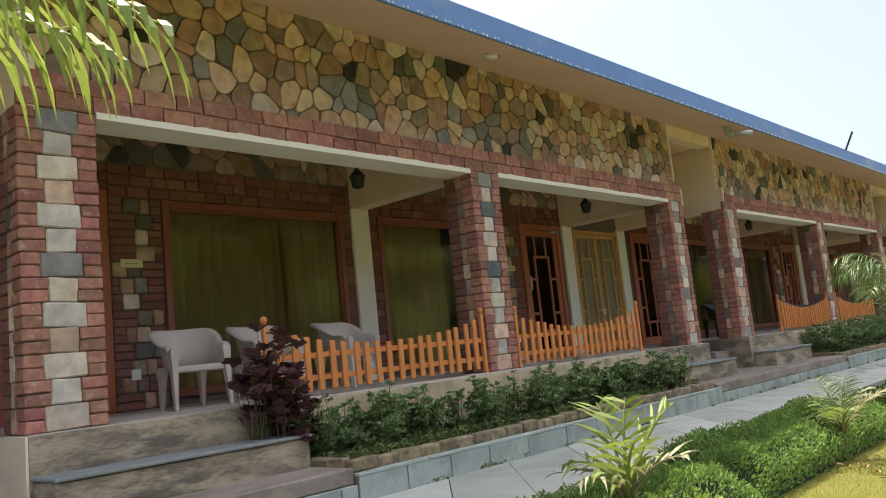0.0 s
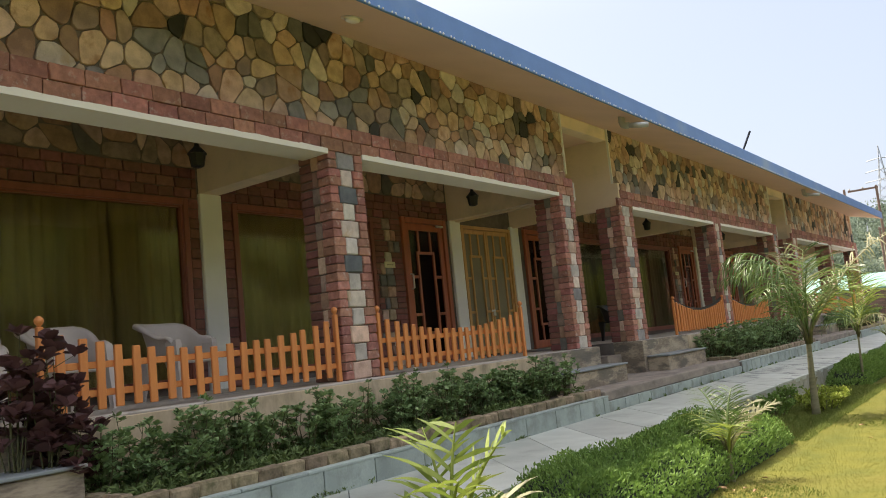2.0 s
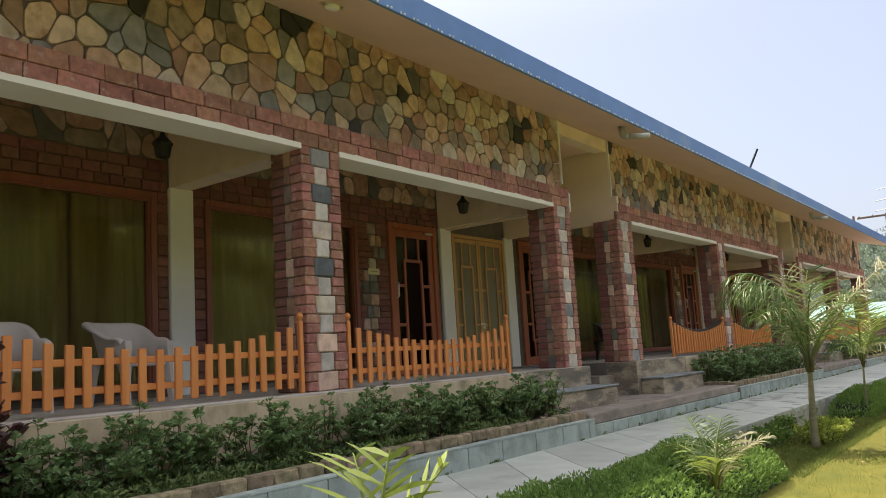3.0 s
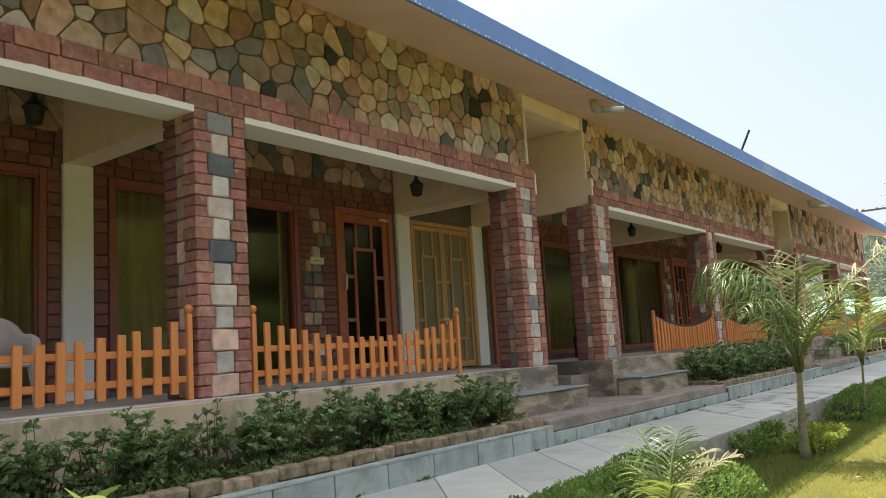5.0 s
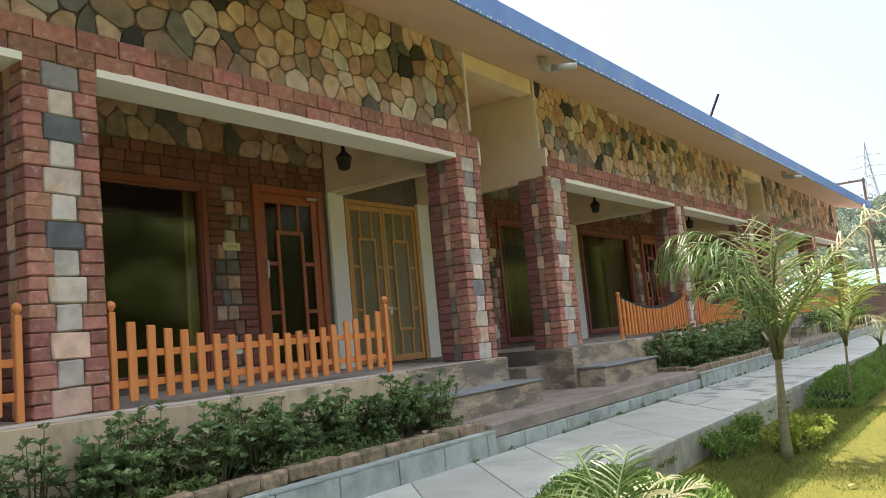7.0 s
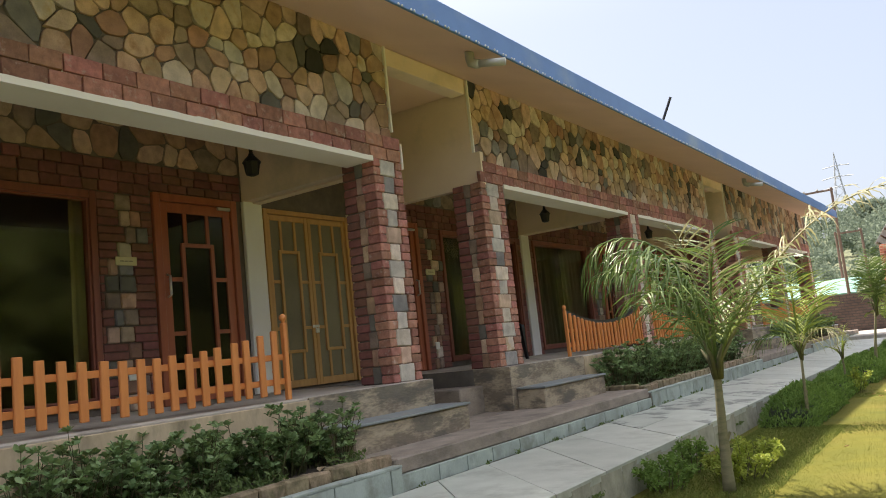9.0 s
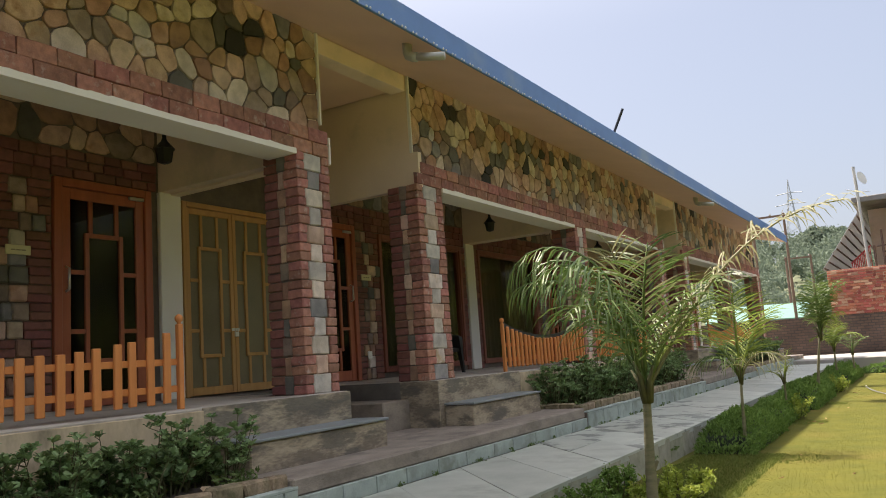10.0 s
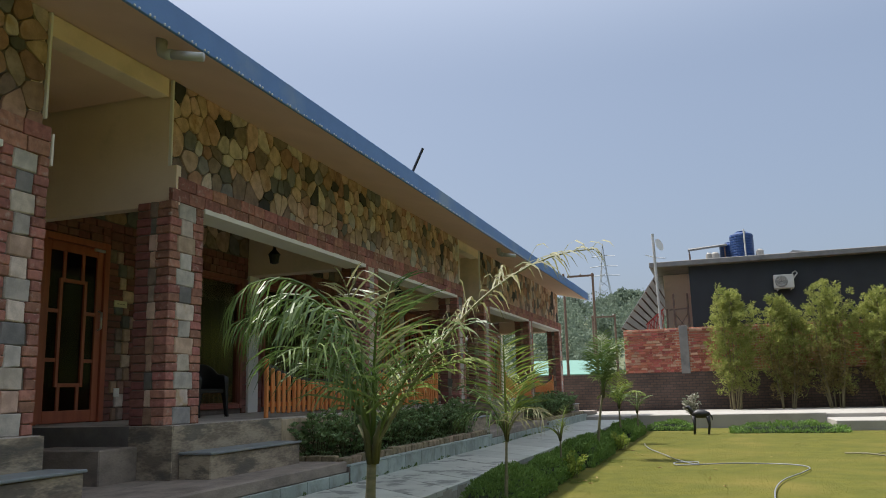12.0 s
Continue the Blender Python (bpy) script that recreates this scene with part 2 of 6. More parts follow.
def chamfered(sx, sy, sz, c):
    """A box about the origin with its edges cut off by c."""
    key = (round(sx, 4), round(sy, 4), round(sz, 4), round(c, 4))
    if key in BOXES:
        return BOXES[key]
    h = (sx / 2, sy / 2, sz / 2)
    corners = [(i, j, k) for i in (-1, 1) for j in (-1, 1) for k in (-1, 1)]
    if c <= 0:
        vs = [tuple(s * q for s, q in zip(cn, h)) for cn in corners]
        fs = [(0, 1, 3, 2), (4, 6, 7, 5), (0, 4, 5, 1), (2, 3, 7, 6), (0, 2, 6, 4), (1, 5, 7, 3)]
    else:
        c = min(c, 0.45 * min(sx, sy, sz))
        vs, idx = [], {}
        for cn in corners:
            for ax in range(3):
                idx[cn, ax] = len(vs)
                vs.append(tuple(cn[i] * (h[i] if i == ax else h[i] - c) for i in range(3)))
        fs = []
        for ax in range(3):
            o = [i for i in range(3) if i != ax]
            for s in (-1, 1):
                ring = []
                for a, b in ((-1, -1), (1, -1), (1, 1), (-1, 1)):
                    cn = [0, 0, 0]
                    cn[ax], cn[o[0]], cn[o[1]] = s, a, b
                    ring.append(idx[tuple(cn), ax])
                flip = (s < 0) != (ax == 1)
                fs.append(tuple(reversed(ring)) if flip else tuple(ring))
            for a in (-1, 1):
                for b in (-1, 1):
                    c0, c1 = [0, 0, 0], [0, 0, 0]
                    c0[ax], c1[ax] = -1, 1
                    c0[o[0]] = c1[o[0]] = a
                    c0[o[1]] = c1[o[1]] = b
                    q = (idx[tuple(c0), o[0]], idx[tuple(c1), o[0]], idx[tuple(c1), o[1]], idx[tuple(c0), o[1]])
                    flip = (a * b > 0) != (ax == 1)
                    fs.append(q if flip else tuple(reversed(q)))
        for cn in corners:
            q = tuple(idx[cn, ax] for ax in range(3))
            fs.append(q if cn[0] * cn[1] * cn[2] > 0 else tuple(reversed(q)))
    BOXES[key] = (vs, fs)
    return vs, fs


def thing(name, geo, mat, label="", category="", group="", kind="", smooth=False):
    ob = new(name, geo.mesh(name, mat, smooth) if geo else None)
    return tagged(ob, label, category, group, kind)


def part(name, geo, mat, parent, label="", smooth=False):
    ob = new(name, geo.mesh(name, mat, smooth) if isinstance(geo, Geo) else geo)
    ob.parent = parent
    return tagged(ob, label)


def box(*a, **k):
    return Geo().box(*a, **k)


# ---- plan ----
FX, WX, SX = -5.67, -7.88, -5.77  # pillar front, room wall, stone facing
FLOOR, BEAM, BAND, TOP = 0.89, 3.13, 3.43, 4.5
CENTRES = [7.03, 18.63, 30.23]  # the middle pillar of each block
PERIOD = 11.6
PLANTERS = [(3.9, 10.2), (15.62, 21.82), (27.22, 33.4)]
TREAD, LANDING, PATH = 0.63, 0.375, 0.13
TERRACE_X, KERB_X, PATH_X = -5.57, -4.65, -3.42
EAVE_X, EAVE_Z, EAVE_TOP = -4.7, 4.235, 4.485
SLOPE = 0.25  # of soffit and roof, rising away from the eave
LAWN = -0.15
START, END = 1.97, CENTRES[2] + 5.02
CEILING = 3.95

# ---- structure: ground, path, terrace ----
g = Geo()
g.add([(-500, -400, LAWN), (500, -400, LAWN), (500, 900, LAWN), (-500, 900, LAWN)], [(0, 1, 2, 3)])
thing("ground", g, M_LAWN, kind="structure")

path = thing("path", box(KERB_X, PATH_X + 0.02, -8, 38.9, -0.3, PATH - 0.03), M_JOINT, kind="structure")

M_DARKTREAD = material("dark_granite", (0.16, 0.145, 0.13), (0.1, 0.09, 0.082), 6, 0.6, 0.2, stain=(0.2, 0.18, 0.15), stain_scale=2)
terrace = []
edges = [START - 0.02] + [CENTRES[0] + 4.96, CENTRES[1] - 5.06, CENTRES[1] + 4.96, CENTRES[2] - 5.06, END]
for k in range(3):
    y0, y1 = edges[2 * k], edges[2 * k + 1]
    terrace.append(thing("terrace_floor", box(-7.93, TERRACE_X, y0, y1, -0.3, FLOOR, 0.012), M_FLOOR, kind="structure"))
    # riser faces by the steps, painted plinth behind the planter
    p0, p1 = PLANTERS[k]
    thing("plinth_wall", box(TERRACE_X, TERRACE_X + 0.03, p0, p1, 0.0, FLOOR - 0.022, 0.006), M_PLINTH, kind="structure")
    for a, b in ((y0, p0), (p1, y1)):
        thing("plinth_riser", box(TERRACE_X, TERRACE_X + 0.02, a, b, 0.1, FLOOR - 0.004, 0.004), M_RISER, kind="structure")
    thing("plinth_side", box(-7.9, -6.06, y0 - 0.02, y0 - 0.003, -0.3, FLOOR - 0.004), M_CREAM if k == 0 else M_DARKTREAD, kind="structure")
    thing("plinth_side", box(-6.06, TERRACE_X + 0.02, y0 - 0.02, y0 - 0.003, -0.3, FLOOR - 0.004), M_CREAM if k == 0 else M_RISER, kind="structure")
for k in range(2):
    # the passage between two blocks: a lower floor, a side step up to the terrace, two steps up to the doors
    a, b = edges[2 * k + 1], edges[2 * k + 2] - 0.02
    thing("passage_floor", box(-6.95, TERRACE_X, a, b, -0.1, LANDING, 0.01), M_CONCRETE, kind="structure")
    thing("passage_step", box(-6.94, -5.94, b - 0.52, b - 0.002, LANDING - 0.02, 0.695, 0.012), M_CONCRETE, kind="structure")
    thing("passage_step", box(-7.25, -6.95, a, b, -0.1, TREAD + 0.02, 0.012), M_DARKTREAD, kind="structure")
    thing("passage_step", box(-7.93, -7.25, a, b, -0.1, FLOOR - 0.004, 0.012), M_DARKTREAD, kind="structure")

landings = [(-8.0, PLANTERS[0][0]), (PLANTERS[0][1], PLANTERS[1][0]), (PLANTERS[1][1], PLANTERS[2][0]), (PLANTERS[2][1], 36.0)]
for a, b in landings:
    thing("landing", box(TERRACE_X, KERB_X - 0.05, a, b, -0.3, LANDING, 0.014), M_CONCRETE, kind="structure")
    thing("nosing", box(KERB_X - 0.09, KERB_X - 0.03, a + 0.004, b - 0.004, 0.255, LANDING + 0.003, 0.012), M_CONCRETE, kind="structure")
for a, b in PLANTERS:
    thing("planter_soil", box(TERRACE_X + 0.03, KERB_X - 0.2, a, b, 0.0, 0.37), M_SOIL, kind="structure")
    thing("planter_kerb", box(KERB_X - 0.2, KERB_X, a + 0.001, b - 0.001, 0.0, 0.315), M_MORTAR, kind="structure")


def entrance_step(y0, y1):
    st = thing("entrance_step", box(TERRACE_X + 0.021, -5.18, y0, y1, LANDING - 0.02, TREAD - 0.025, 0.012), M_RISER,
               "weathered concrete entrance step with a slate tread", "step", "steps up to the terrace")
    part("tread", box(TERRACE_X + 0.025, -5.16, y0 - 0.015, y1 + 0.015, TREAD - 0.025, TREAD, 0.006), M_TREAD, st, "blue-grey slate slab")
    return st


for a, b in ((START, 3.89), (10.3, 12.03), (13.66, 15.4), (21.9, 23.63), (25.26, 27.0), (33.5, 35.2)):
    entrance_step(a, b)

# ---- structure: posts, beams, walls, ceilings, roof ----
lip_rng = random.Random(14)


def plaster_lip(y0, y1):
    """White plaster along the beam's lower edge, smeared unevenly up over the bricks."""
    n = int((y1 - y0) / 0.035)
    vs, fs = [], []
    up = 0.0
    for i in range(n + 1):
        y = y0 + (y1 - y0) * i / n
        up = 0.72 * up + lip_rng.uniform(-0.002, 0.002) + (lip_rng.uniform(0.004, 0.012) if lip_rng.random() < 0.03 else 0.0)
        top = BEAM + 0.05 + up
        vs += [(FX - 0.03, y, BEAM - 0.003), (FX + 0.009, y, BEAM - 0.003), (FX + 0.0095, y, BEAM + 0.03), (FX + 0.0075, y, top), (FX - 0.03, y, top)]
    for i in range(n):
        for j in range(5):
            k = 5 * i
            fs.append((k + j, k + (j + 1) % 5, k + 5 + (j + 1) % 5, k + 5 + j))
    fs += [(4, 3, 2, 1, 0), tuple(5 * n + j for j in range(5))]
    thing("beam_lip", Geo().add(vs, fs), M_WHITE, kind="structure")


PILLARS = []
for k, c in enumerate(CENTRES):
    for u in (-4.775, 0.0, 4.72):
        hw = 0.28 if u < 0 else (0.25 if u == 0 else 0.24)
        y = c + u
        PILLARS.append((y, hw))
        p = thing("pillar", box(FX - 0.41, FX - 0.02, y - hw + 0.02, y + hw - 0.02, FLOOR - 0.001, BEAM + 0.02), M_MORTAR, kind="structure")
        PILLARS[-1] += (p,)
        p0, p1 = (c - 0.19, c + 0.11) if u == 0 else ((c + 4.67, c + 4.96) if u > 0 else (c - 5.06, c - 4.79))
        thing("post", box(WX, WX + 0.06, p0, p1, FLOOR, BEAM + 0.02, 0.008), M_WHITE, kind="structure")
        b0, b1 = (p0 + 0.02, p1 - 0.02) if u == 0 else ((c + 4.69, c + 4.818) if u > 0 else (c - 4.908, c - 4.79))
        thing("cross_beam", box(WX, FX - 0.36, b0, b1, BEAM + 0.02, CEILING, 0.006), M_CREAM, kind="structure")
    y0, y1 = c - 5.05, c + 4.96
    thing("front_beam", box(FX - 0.36, FX - 0.025, y0 + 0.072, y1 - 0.02, BEAM, BAND, 0.006), M_WHITE, kind="structure")
    plaster_lip(y0 + 0.56, c - 0.25)
    plaster_lip(c + 0.25, y1 - 0.48)
    # a ragged plaster edge down the end of the beam
    for yy in (y1 + 0.012,):
        thing("trim", box(FX - 0.06, FX + 0.012, yy - 0.012, yy + 0.012, BEAM - 0.03, BAND - 0.05, 0.006), M_WHITE, kind="structure")
    thing("upper_wall", box(SX - 0.22, SX - 0.025, y0 + 0.09, y1 + 0.005, BAND, TOP + 0.05), M_MORTAR, kind="structure")
    for yy in (y0 + 0.07, y1 - 0.0):
        thing("trim", box(SX - 0.018, SX + 0.02, yy - 0.004, yy + 0.021, BAND + 0.1, TOP, 0.003), M_WHITE, kind="structure")
    thing("ceiling", box(WX, FX - 0.36, y0 + 0.08, y1, CEILING, CEILING + 0.08), M_CEILING, kind="structure")
    # side walls of the block above the passages
    for yy in (y0 + 0.02, y1 - 0.14):
        thing("side_wall", box(WX, SX - 0.02, yy + (0.045 if yy < c else 0.0), yy + 0.12, BEAM, TOP + 0.05), M_CREAM, kind="structure")
        thing("side_wall", box(SX - 0.02, FX - 0.005, yy + 0.045, yy + 0.12, BEAM + 0.005, BAND + 0.12), M_CREAM, kind="structure") if yy < c else None
for k in range(2):
    a, b = CENTRES[k] + 4.965, CENTRES[k + 1] - 5.03
    thing("header_beam", box(SX - 0.2, SX + 0.005, a, b, 4.295, 4.495, 0.006), M_CREAM, kind="structure")
    thing("ceiling", box(WX, SX - 0.2, a, b, 4.34, 4.42), M_SOFFIT, kind="structure")


# the rooms' front wall, with openings for doors and windows
def openings():
    for k, c in enumerate(CENTRES):
        for s in (-1, 1):
            a, b = (c + 0.3, c + 2.77) if s > 0 else (c - 2.83, c - 0.36)
            yield ("window", a, b, FLOOR + 0.1, 3.05)
            a, b = (c + 3.44, c + 4.57) if s > 0 else (c - 4.58, c - 3.45)
            yield ("door", a, b, FLOOR, 3.14)
        if k < 2:
            yield ("double_door", c + 4.985, c + 6.53, FLOOR, 3.1)


OPENINGS = sorted(openings(), key=lambda o: o[1])
g = Geo()
y = -6.0
for _, a, b, z0, z1 in OPENINGS:
    g.box(WX - 0.22, WX, y, a, 0, 4.6)
    g.box(WX - 0.22, WX, a, b, z1, 4.6)
    if z0 > FLOOR:
        g.box(WX - 0.22, WX, a, b, 0, z0)
    y = b
g.box(WX - 0.22, WX, y, END, 0, 4.6)
wall_rooms = thing("wall_rooms", g, M_MORTAR, kind="structure")
thing("wall_back", box(-12.4, -12.2, -6.2, END, 0, 4.6), M_DARK, kind="structure")
thing("wall_end", box(-12.4, -7.93, END, END + 0.2, 0, 4.6), M_CREAM, kind="structure")
thing("wall_start", box(-12.4, -7.93, -6.2, -6.0, 0, 4.6), M_CREAM, kind="structure")
thing("room_floor", box(-12.2, WX - 0.22, -6, END, 0.5, FLOOR - 0.02), M_FLOOR, kind="structure")
thing("room_ceiling", box(-12.2, WX - 0.22, -6, END, 3.6, 3.7), M_DARK, kind="structure")
for k in range(6):
    yy = CENTRES[k // 2] + (0.0 if k % 2 else -5.2)
    thing("wall_partition", box(-12.2, WX - 0.22, yy, yy + 0.12, FLOOR - 0.02, 3.6), M_DARK, kind="structure")

# roof: ribbed blue sheet over a boarded soffit that slopes with it
ROOF0, ROOF1 = -6.5, END + 0.2


def soffit_z(x):
    return EAVE_Z + SLOPE * (EAVE_X - x)


def sloped(x0, x1, y0, y1, thick):
    """A board along the slope from x0 (inside) to x1 (at the eave)."""
    vs = [(x, y, soffit_z(x) + dz) for dz in (0.0, thick) for x in (x0, x1) for y in (y0, y1)]
    return Geo().add(vs, [(0, 1, 3, 2), (4, 6, 7, 5), (0, 4, 5, 1), (2, 3, 7, 6), (0, 2, 6, 4), (1, 5, 7, 3)])


soffit = thing("soffit", sloped(SX - 0.2, EAVE_X + 0.004, ROOF0, ROOF1, 0.02), M_SOFFIT, kind="structure")
g = Geo()
RIDGE_X, RIDGE_Z = -9.5, 5.68
n = int((ROOF1 - ROOF0) / 0.1)
prof = []
for i in range(n + 1):
    y = ROOF0 + i * 0.1
    prof += [(y, 0.0), (y + 0.06, 0.0), (y + 0.07, 0.025), (y + 0.09, 0.025)]
vs = []
for y, dz in prof:
    vs += [(EAVE_X - 0.005, y, EAVE_TOP + dz - 0.03), (RIDGE_X, y, RIDGE_Z + dz), (-13.2, y, 4.78 + dz)]
fs = []
for i in range(len(prof) - 1):
    for j in (0, 1):
        fs.append((3 * i + j, 3 * i + 3 + j, 3 * i + 4 + j, 3 * i + 1 + j))
g.add(vs, fs)
roof = thing("roof", g, M_ROOF, kind="structure")
fascia = thing("fascia", box(EAVE_X, EAVE_X + 0.03, ROOF0, ROOF1, EAVE_Z - 0.005, EAVE_TOP, 0.006), M_ROOF, kind="structure")
fe = sloped(RIDGE_X, EAVE_X, ROOF1 - 0.03, ROOF1 + 0.002, 0.24)
thing("fascia_end", fe, M_ROOF, kind="structure")
thing("soffit_end", sloped(RIDGE_X, SX - 0.2, END + 0.12, ROOF1 - 0.03, 0.02), M_SOFFIT, kind="structure")
thing("gable_end", Geo().add([(-12.4, END + 0.1, 4.5), (SX, END + 0.1, 4.5), (RIDGE_X, END + 0.1, 5.62)], [(0, 1, 2)]), M_CREAM, kind="structure")
M_ZINC = material("bright_zinc", (0.8, 0.8, 0.8), (0.7, 0.7, 0.7), 9, 0.4, 0.02)
screw = Geo().lathe((0, 0, 0), [(0.012, 0), (0.012, 0.006), (0.005, 0.012)], 6).mesh("screw", M_ZINC)
rng = random.Random(4)
i = 0
y = 2.0
while y < 26:
    o = part("screw", screw, None, fascia, "bright steel screw" if i == 0 else "")
    o.matrix_basis = pose(EAVE_X + 0.031, y, EAVE_Z + 0.012 + rng.uniform(-0.004, 0.004), 0, 90, 0)
    y += 0.055 if i % 2 else 0.13
    i += 1


# ---- windows, curtains and doors ----
def bar(g, y0, y1, z0, z1, x0, x1, c=0.006):
    g.box(x0, x1, y0, y1, z0, z1, c)


def window(i, a, b, z0, z1):
    w = thing("window_%d" % i, None, None, kind="structure")
    f = 0.05
    g = Geo()
    bar(g, a - 0.02, a + f, z0 - 0.02, z1 + 0.03, WX - 0.1, WX + 0.045)
    bar(g, b - f, b + 0.02, z0 - 0.02, z1 + 0.03, WX - 0.1, WX + 0.045)
    bar(g, a + f, b - f, z1 - f, z1 + 0.03, WX - 0.1, WX + 0.043)
    bar(g, a + f, b - f, z0 - 0.02, z0 + f, WX - 0.1, WX + 0.043)
    part("window_frame", g, M_FRAME, w)
    g = Geo()
    for y0, y1 in ((a + f, a + f + 0.022), (b - f - 0.022, b - f)):
        bar(g, y0, y1, z0 + f, z1 - f, WX - 0.06, WX + 0.02, 0.004)
    bar(g, a + f, b - f, z1 - f - 0.022, z1 - f, WX - 0.06, WX + 0.018, 0.004)
    bar(g, a + f, b - f, z0 + f, z0 + f + 0.022, WX - 0.06, WX + 0.018, 0.004)
    part("sash", g, M_FRAME, w)
    p = part("pane", box(WX - 0.03, WX - 0.024, a + f + 0.015, b - f - 0.015, z0 + f + 0.015, z1 - f - 0.015), M_GLASS, w)
    p.visible_shadow = False
    return w


M_DARKCURTAIN = material("dark_curtain_cloth", (0.15, 0.165, 0.12), (0.1, 0.11, 0.08), 3, 0.9, 0.2, stretch=(3, 3, 0.3))


def curtain(y0, y1, z0, z1, rng, x=WX - 0.1, cloth=None):
    """A hanging cloth with uneven folds, on a rail."""
    n = int((y1 - y0) / 0.02)
    ph, rows = rng.uniform(0, 6), [0.0, 0.25, 0.6, 1.0]
    vs, fs = [], []
    for j, r in enumerate(rows):
        for i in range(n + 1):
            y = y0 + (y1 - y0) * i / n
            d = 0.035 * math.sin(y * 42 + ph + 1.5 * math.sin(y * 7 + ph)) * (0.6 + 0.4 * r) + 0.012 * math.sin(y * 19 + 2 * r)
            vs.append((x + d, y + 0.02 * r * math.sin(y * 9), z1 + (z0 - z1) * r))
    for j in range(len(rows) - 1):
        for i in range(n):
            k = j * (n + 1) + i
            fs.append((k, k + 1, k + n + 2, k + n + 1))
    cu = thing("curtain", Geo().add(vs, fs), cloth or M_CURTAIN, "dark grey-green cloth curtain hanging in folds behind glass" if cloth else "olive brown cloth curtain hanging in folds behind glass", "curtain", "window curtains", smooth=True)
    part("rail", Geo().tube([(x, y0 - 0.05, z1 + 0.02), (x, y1 + 0.05, z1 + 0.02)], 0.012), M_METAL, cu)
    return cu


def lattice(parent, a, b, z0, z1, wood, glass, x, stile=0.1, rail=0.11, bar_w=0.045):
    """A glazed leaf: outer stiles and rails, a tall middle frame, short bars to the sides, dark glass behind."""
    t = 0.035
    for y0, y1 in ((a, a + stile), (b - stile, b)):
        part("stile", box(x - t, x, y0, y1, z0, z1, 0.005), wood, parent)
    for q0, q1 in ((z0, z0 + rail * 1.3), (z1 - rail, z1)):
        part("rail", box(x - t, x - 0.002, a + stile, b - stile, q0, q1, 0.005), wood, parent)
    h, w = z1 - z0, b - a
    iy0, iy1 = a + stile + (w - 2 * stile) * 0.27, b - stile - (w - 2 * stile) * 0.27
    iz0, iz1 = z0 + h * 0.215, z0 + h * 0.775
    k = bar_w
    g = Geo()
    g.box(x - t, x + 0.004, iy0 - k, iy0, iz0 - k, iz1 + k, 0.004).box(x - t, x + 0.004, iy1, iy1 + k, iz0 - k, iz1 + k, 0.004)
    g.box(x - t, x + 0.002, iy0, iy1, iz1, iz1 + k, 0.004).box(x - t, x + 0.002, iy0, iy1, iz0 - k, iz0, 0.004)
    part("middle_frame", g, wood, parent)
    for q in (z0 + h * 0.60, z0 + h * 0.33):
        part("muntin", box(x - t, x - 0.004, a + stile, iy0 - k, q, q + k, 0.004), wood, parent)
        part("muntin", box(x - t, x - 0.004, iy1 + k, b - stile, q, q + k, 0.004), wood, parent)
    for f in (0.3, 0.7):
        y = a + stile + (w - 2 * stile) * f
        part("muntin", box(x - t, x - 0.004, y - k / 2, y + k / 2, iz1 + k, z1 - rail, 0.004), wood, parent)
        part("muntin", box(x - t, x - 0.004, y - k / 2, y + k / 2, z0 + rail * 1.3, iz0 - k, 0.004), wood, parent)
    p = part("pane", box(x - t + 0.008, x - t + 0.014, a + stile - 0.01, b - stile + 0.01, z0 + rail, z1 - rail + 0.01), glass, parent)
    p.visible_shadow = False


def door(i, a, b, z0, z1, handle_side):
    d = thing("door_%d" % i, None, None, kind="structure")
    f = 0.085
    g = Geo()
    bar(g, a, a + f, z0, z1, WX - 0.1, WX + 0.05)
    bar(g, b - f, b, z0, z1, WX - 0.1, WX + 0.05)
    bar(g, a + f, b - f, z1 - f, z1, WX - 0.1, WX + 0.048)
    part("door_frame", g, M_WOOD, d)
    lattice(d, a + f + 0.004, b - f - 0.004, z0 + 0.01, z1 - f - 0.004, M_WOOD, M_DOORGLASS, WX + 0.02)
    y = (a + f + 0.055) if handle_side < 0 else (b - f - 0.055)
    g = Geo().tube([(WX + 0.02, y, 2.02), (WX + 0.07, y, 2.04), (WX + 0.07, y, 2.24), (WX + 0.02, y, 2.26)], 0.014, 8)
    part("door_handle", g, M_METAL, d, "chrome pull handle", True)
    g = Geo().box(WX + 0.05, WX + 0.08, b - 0.3, b - 0.12, z1 - f - 0.05, z1 - f - 0.015, 0.004)
    part("door_closer", g, M_METAL, d)
    return d


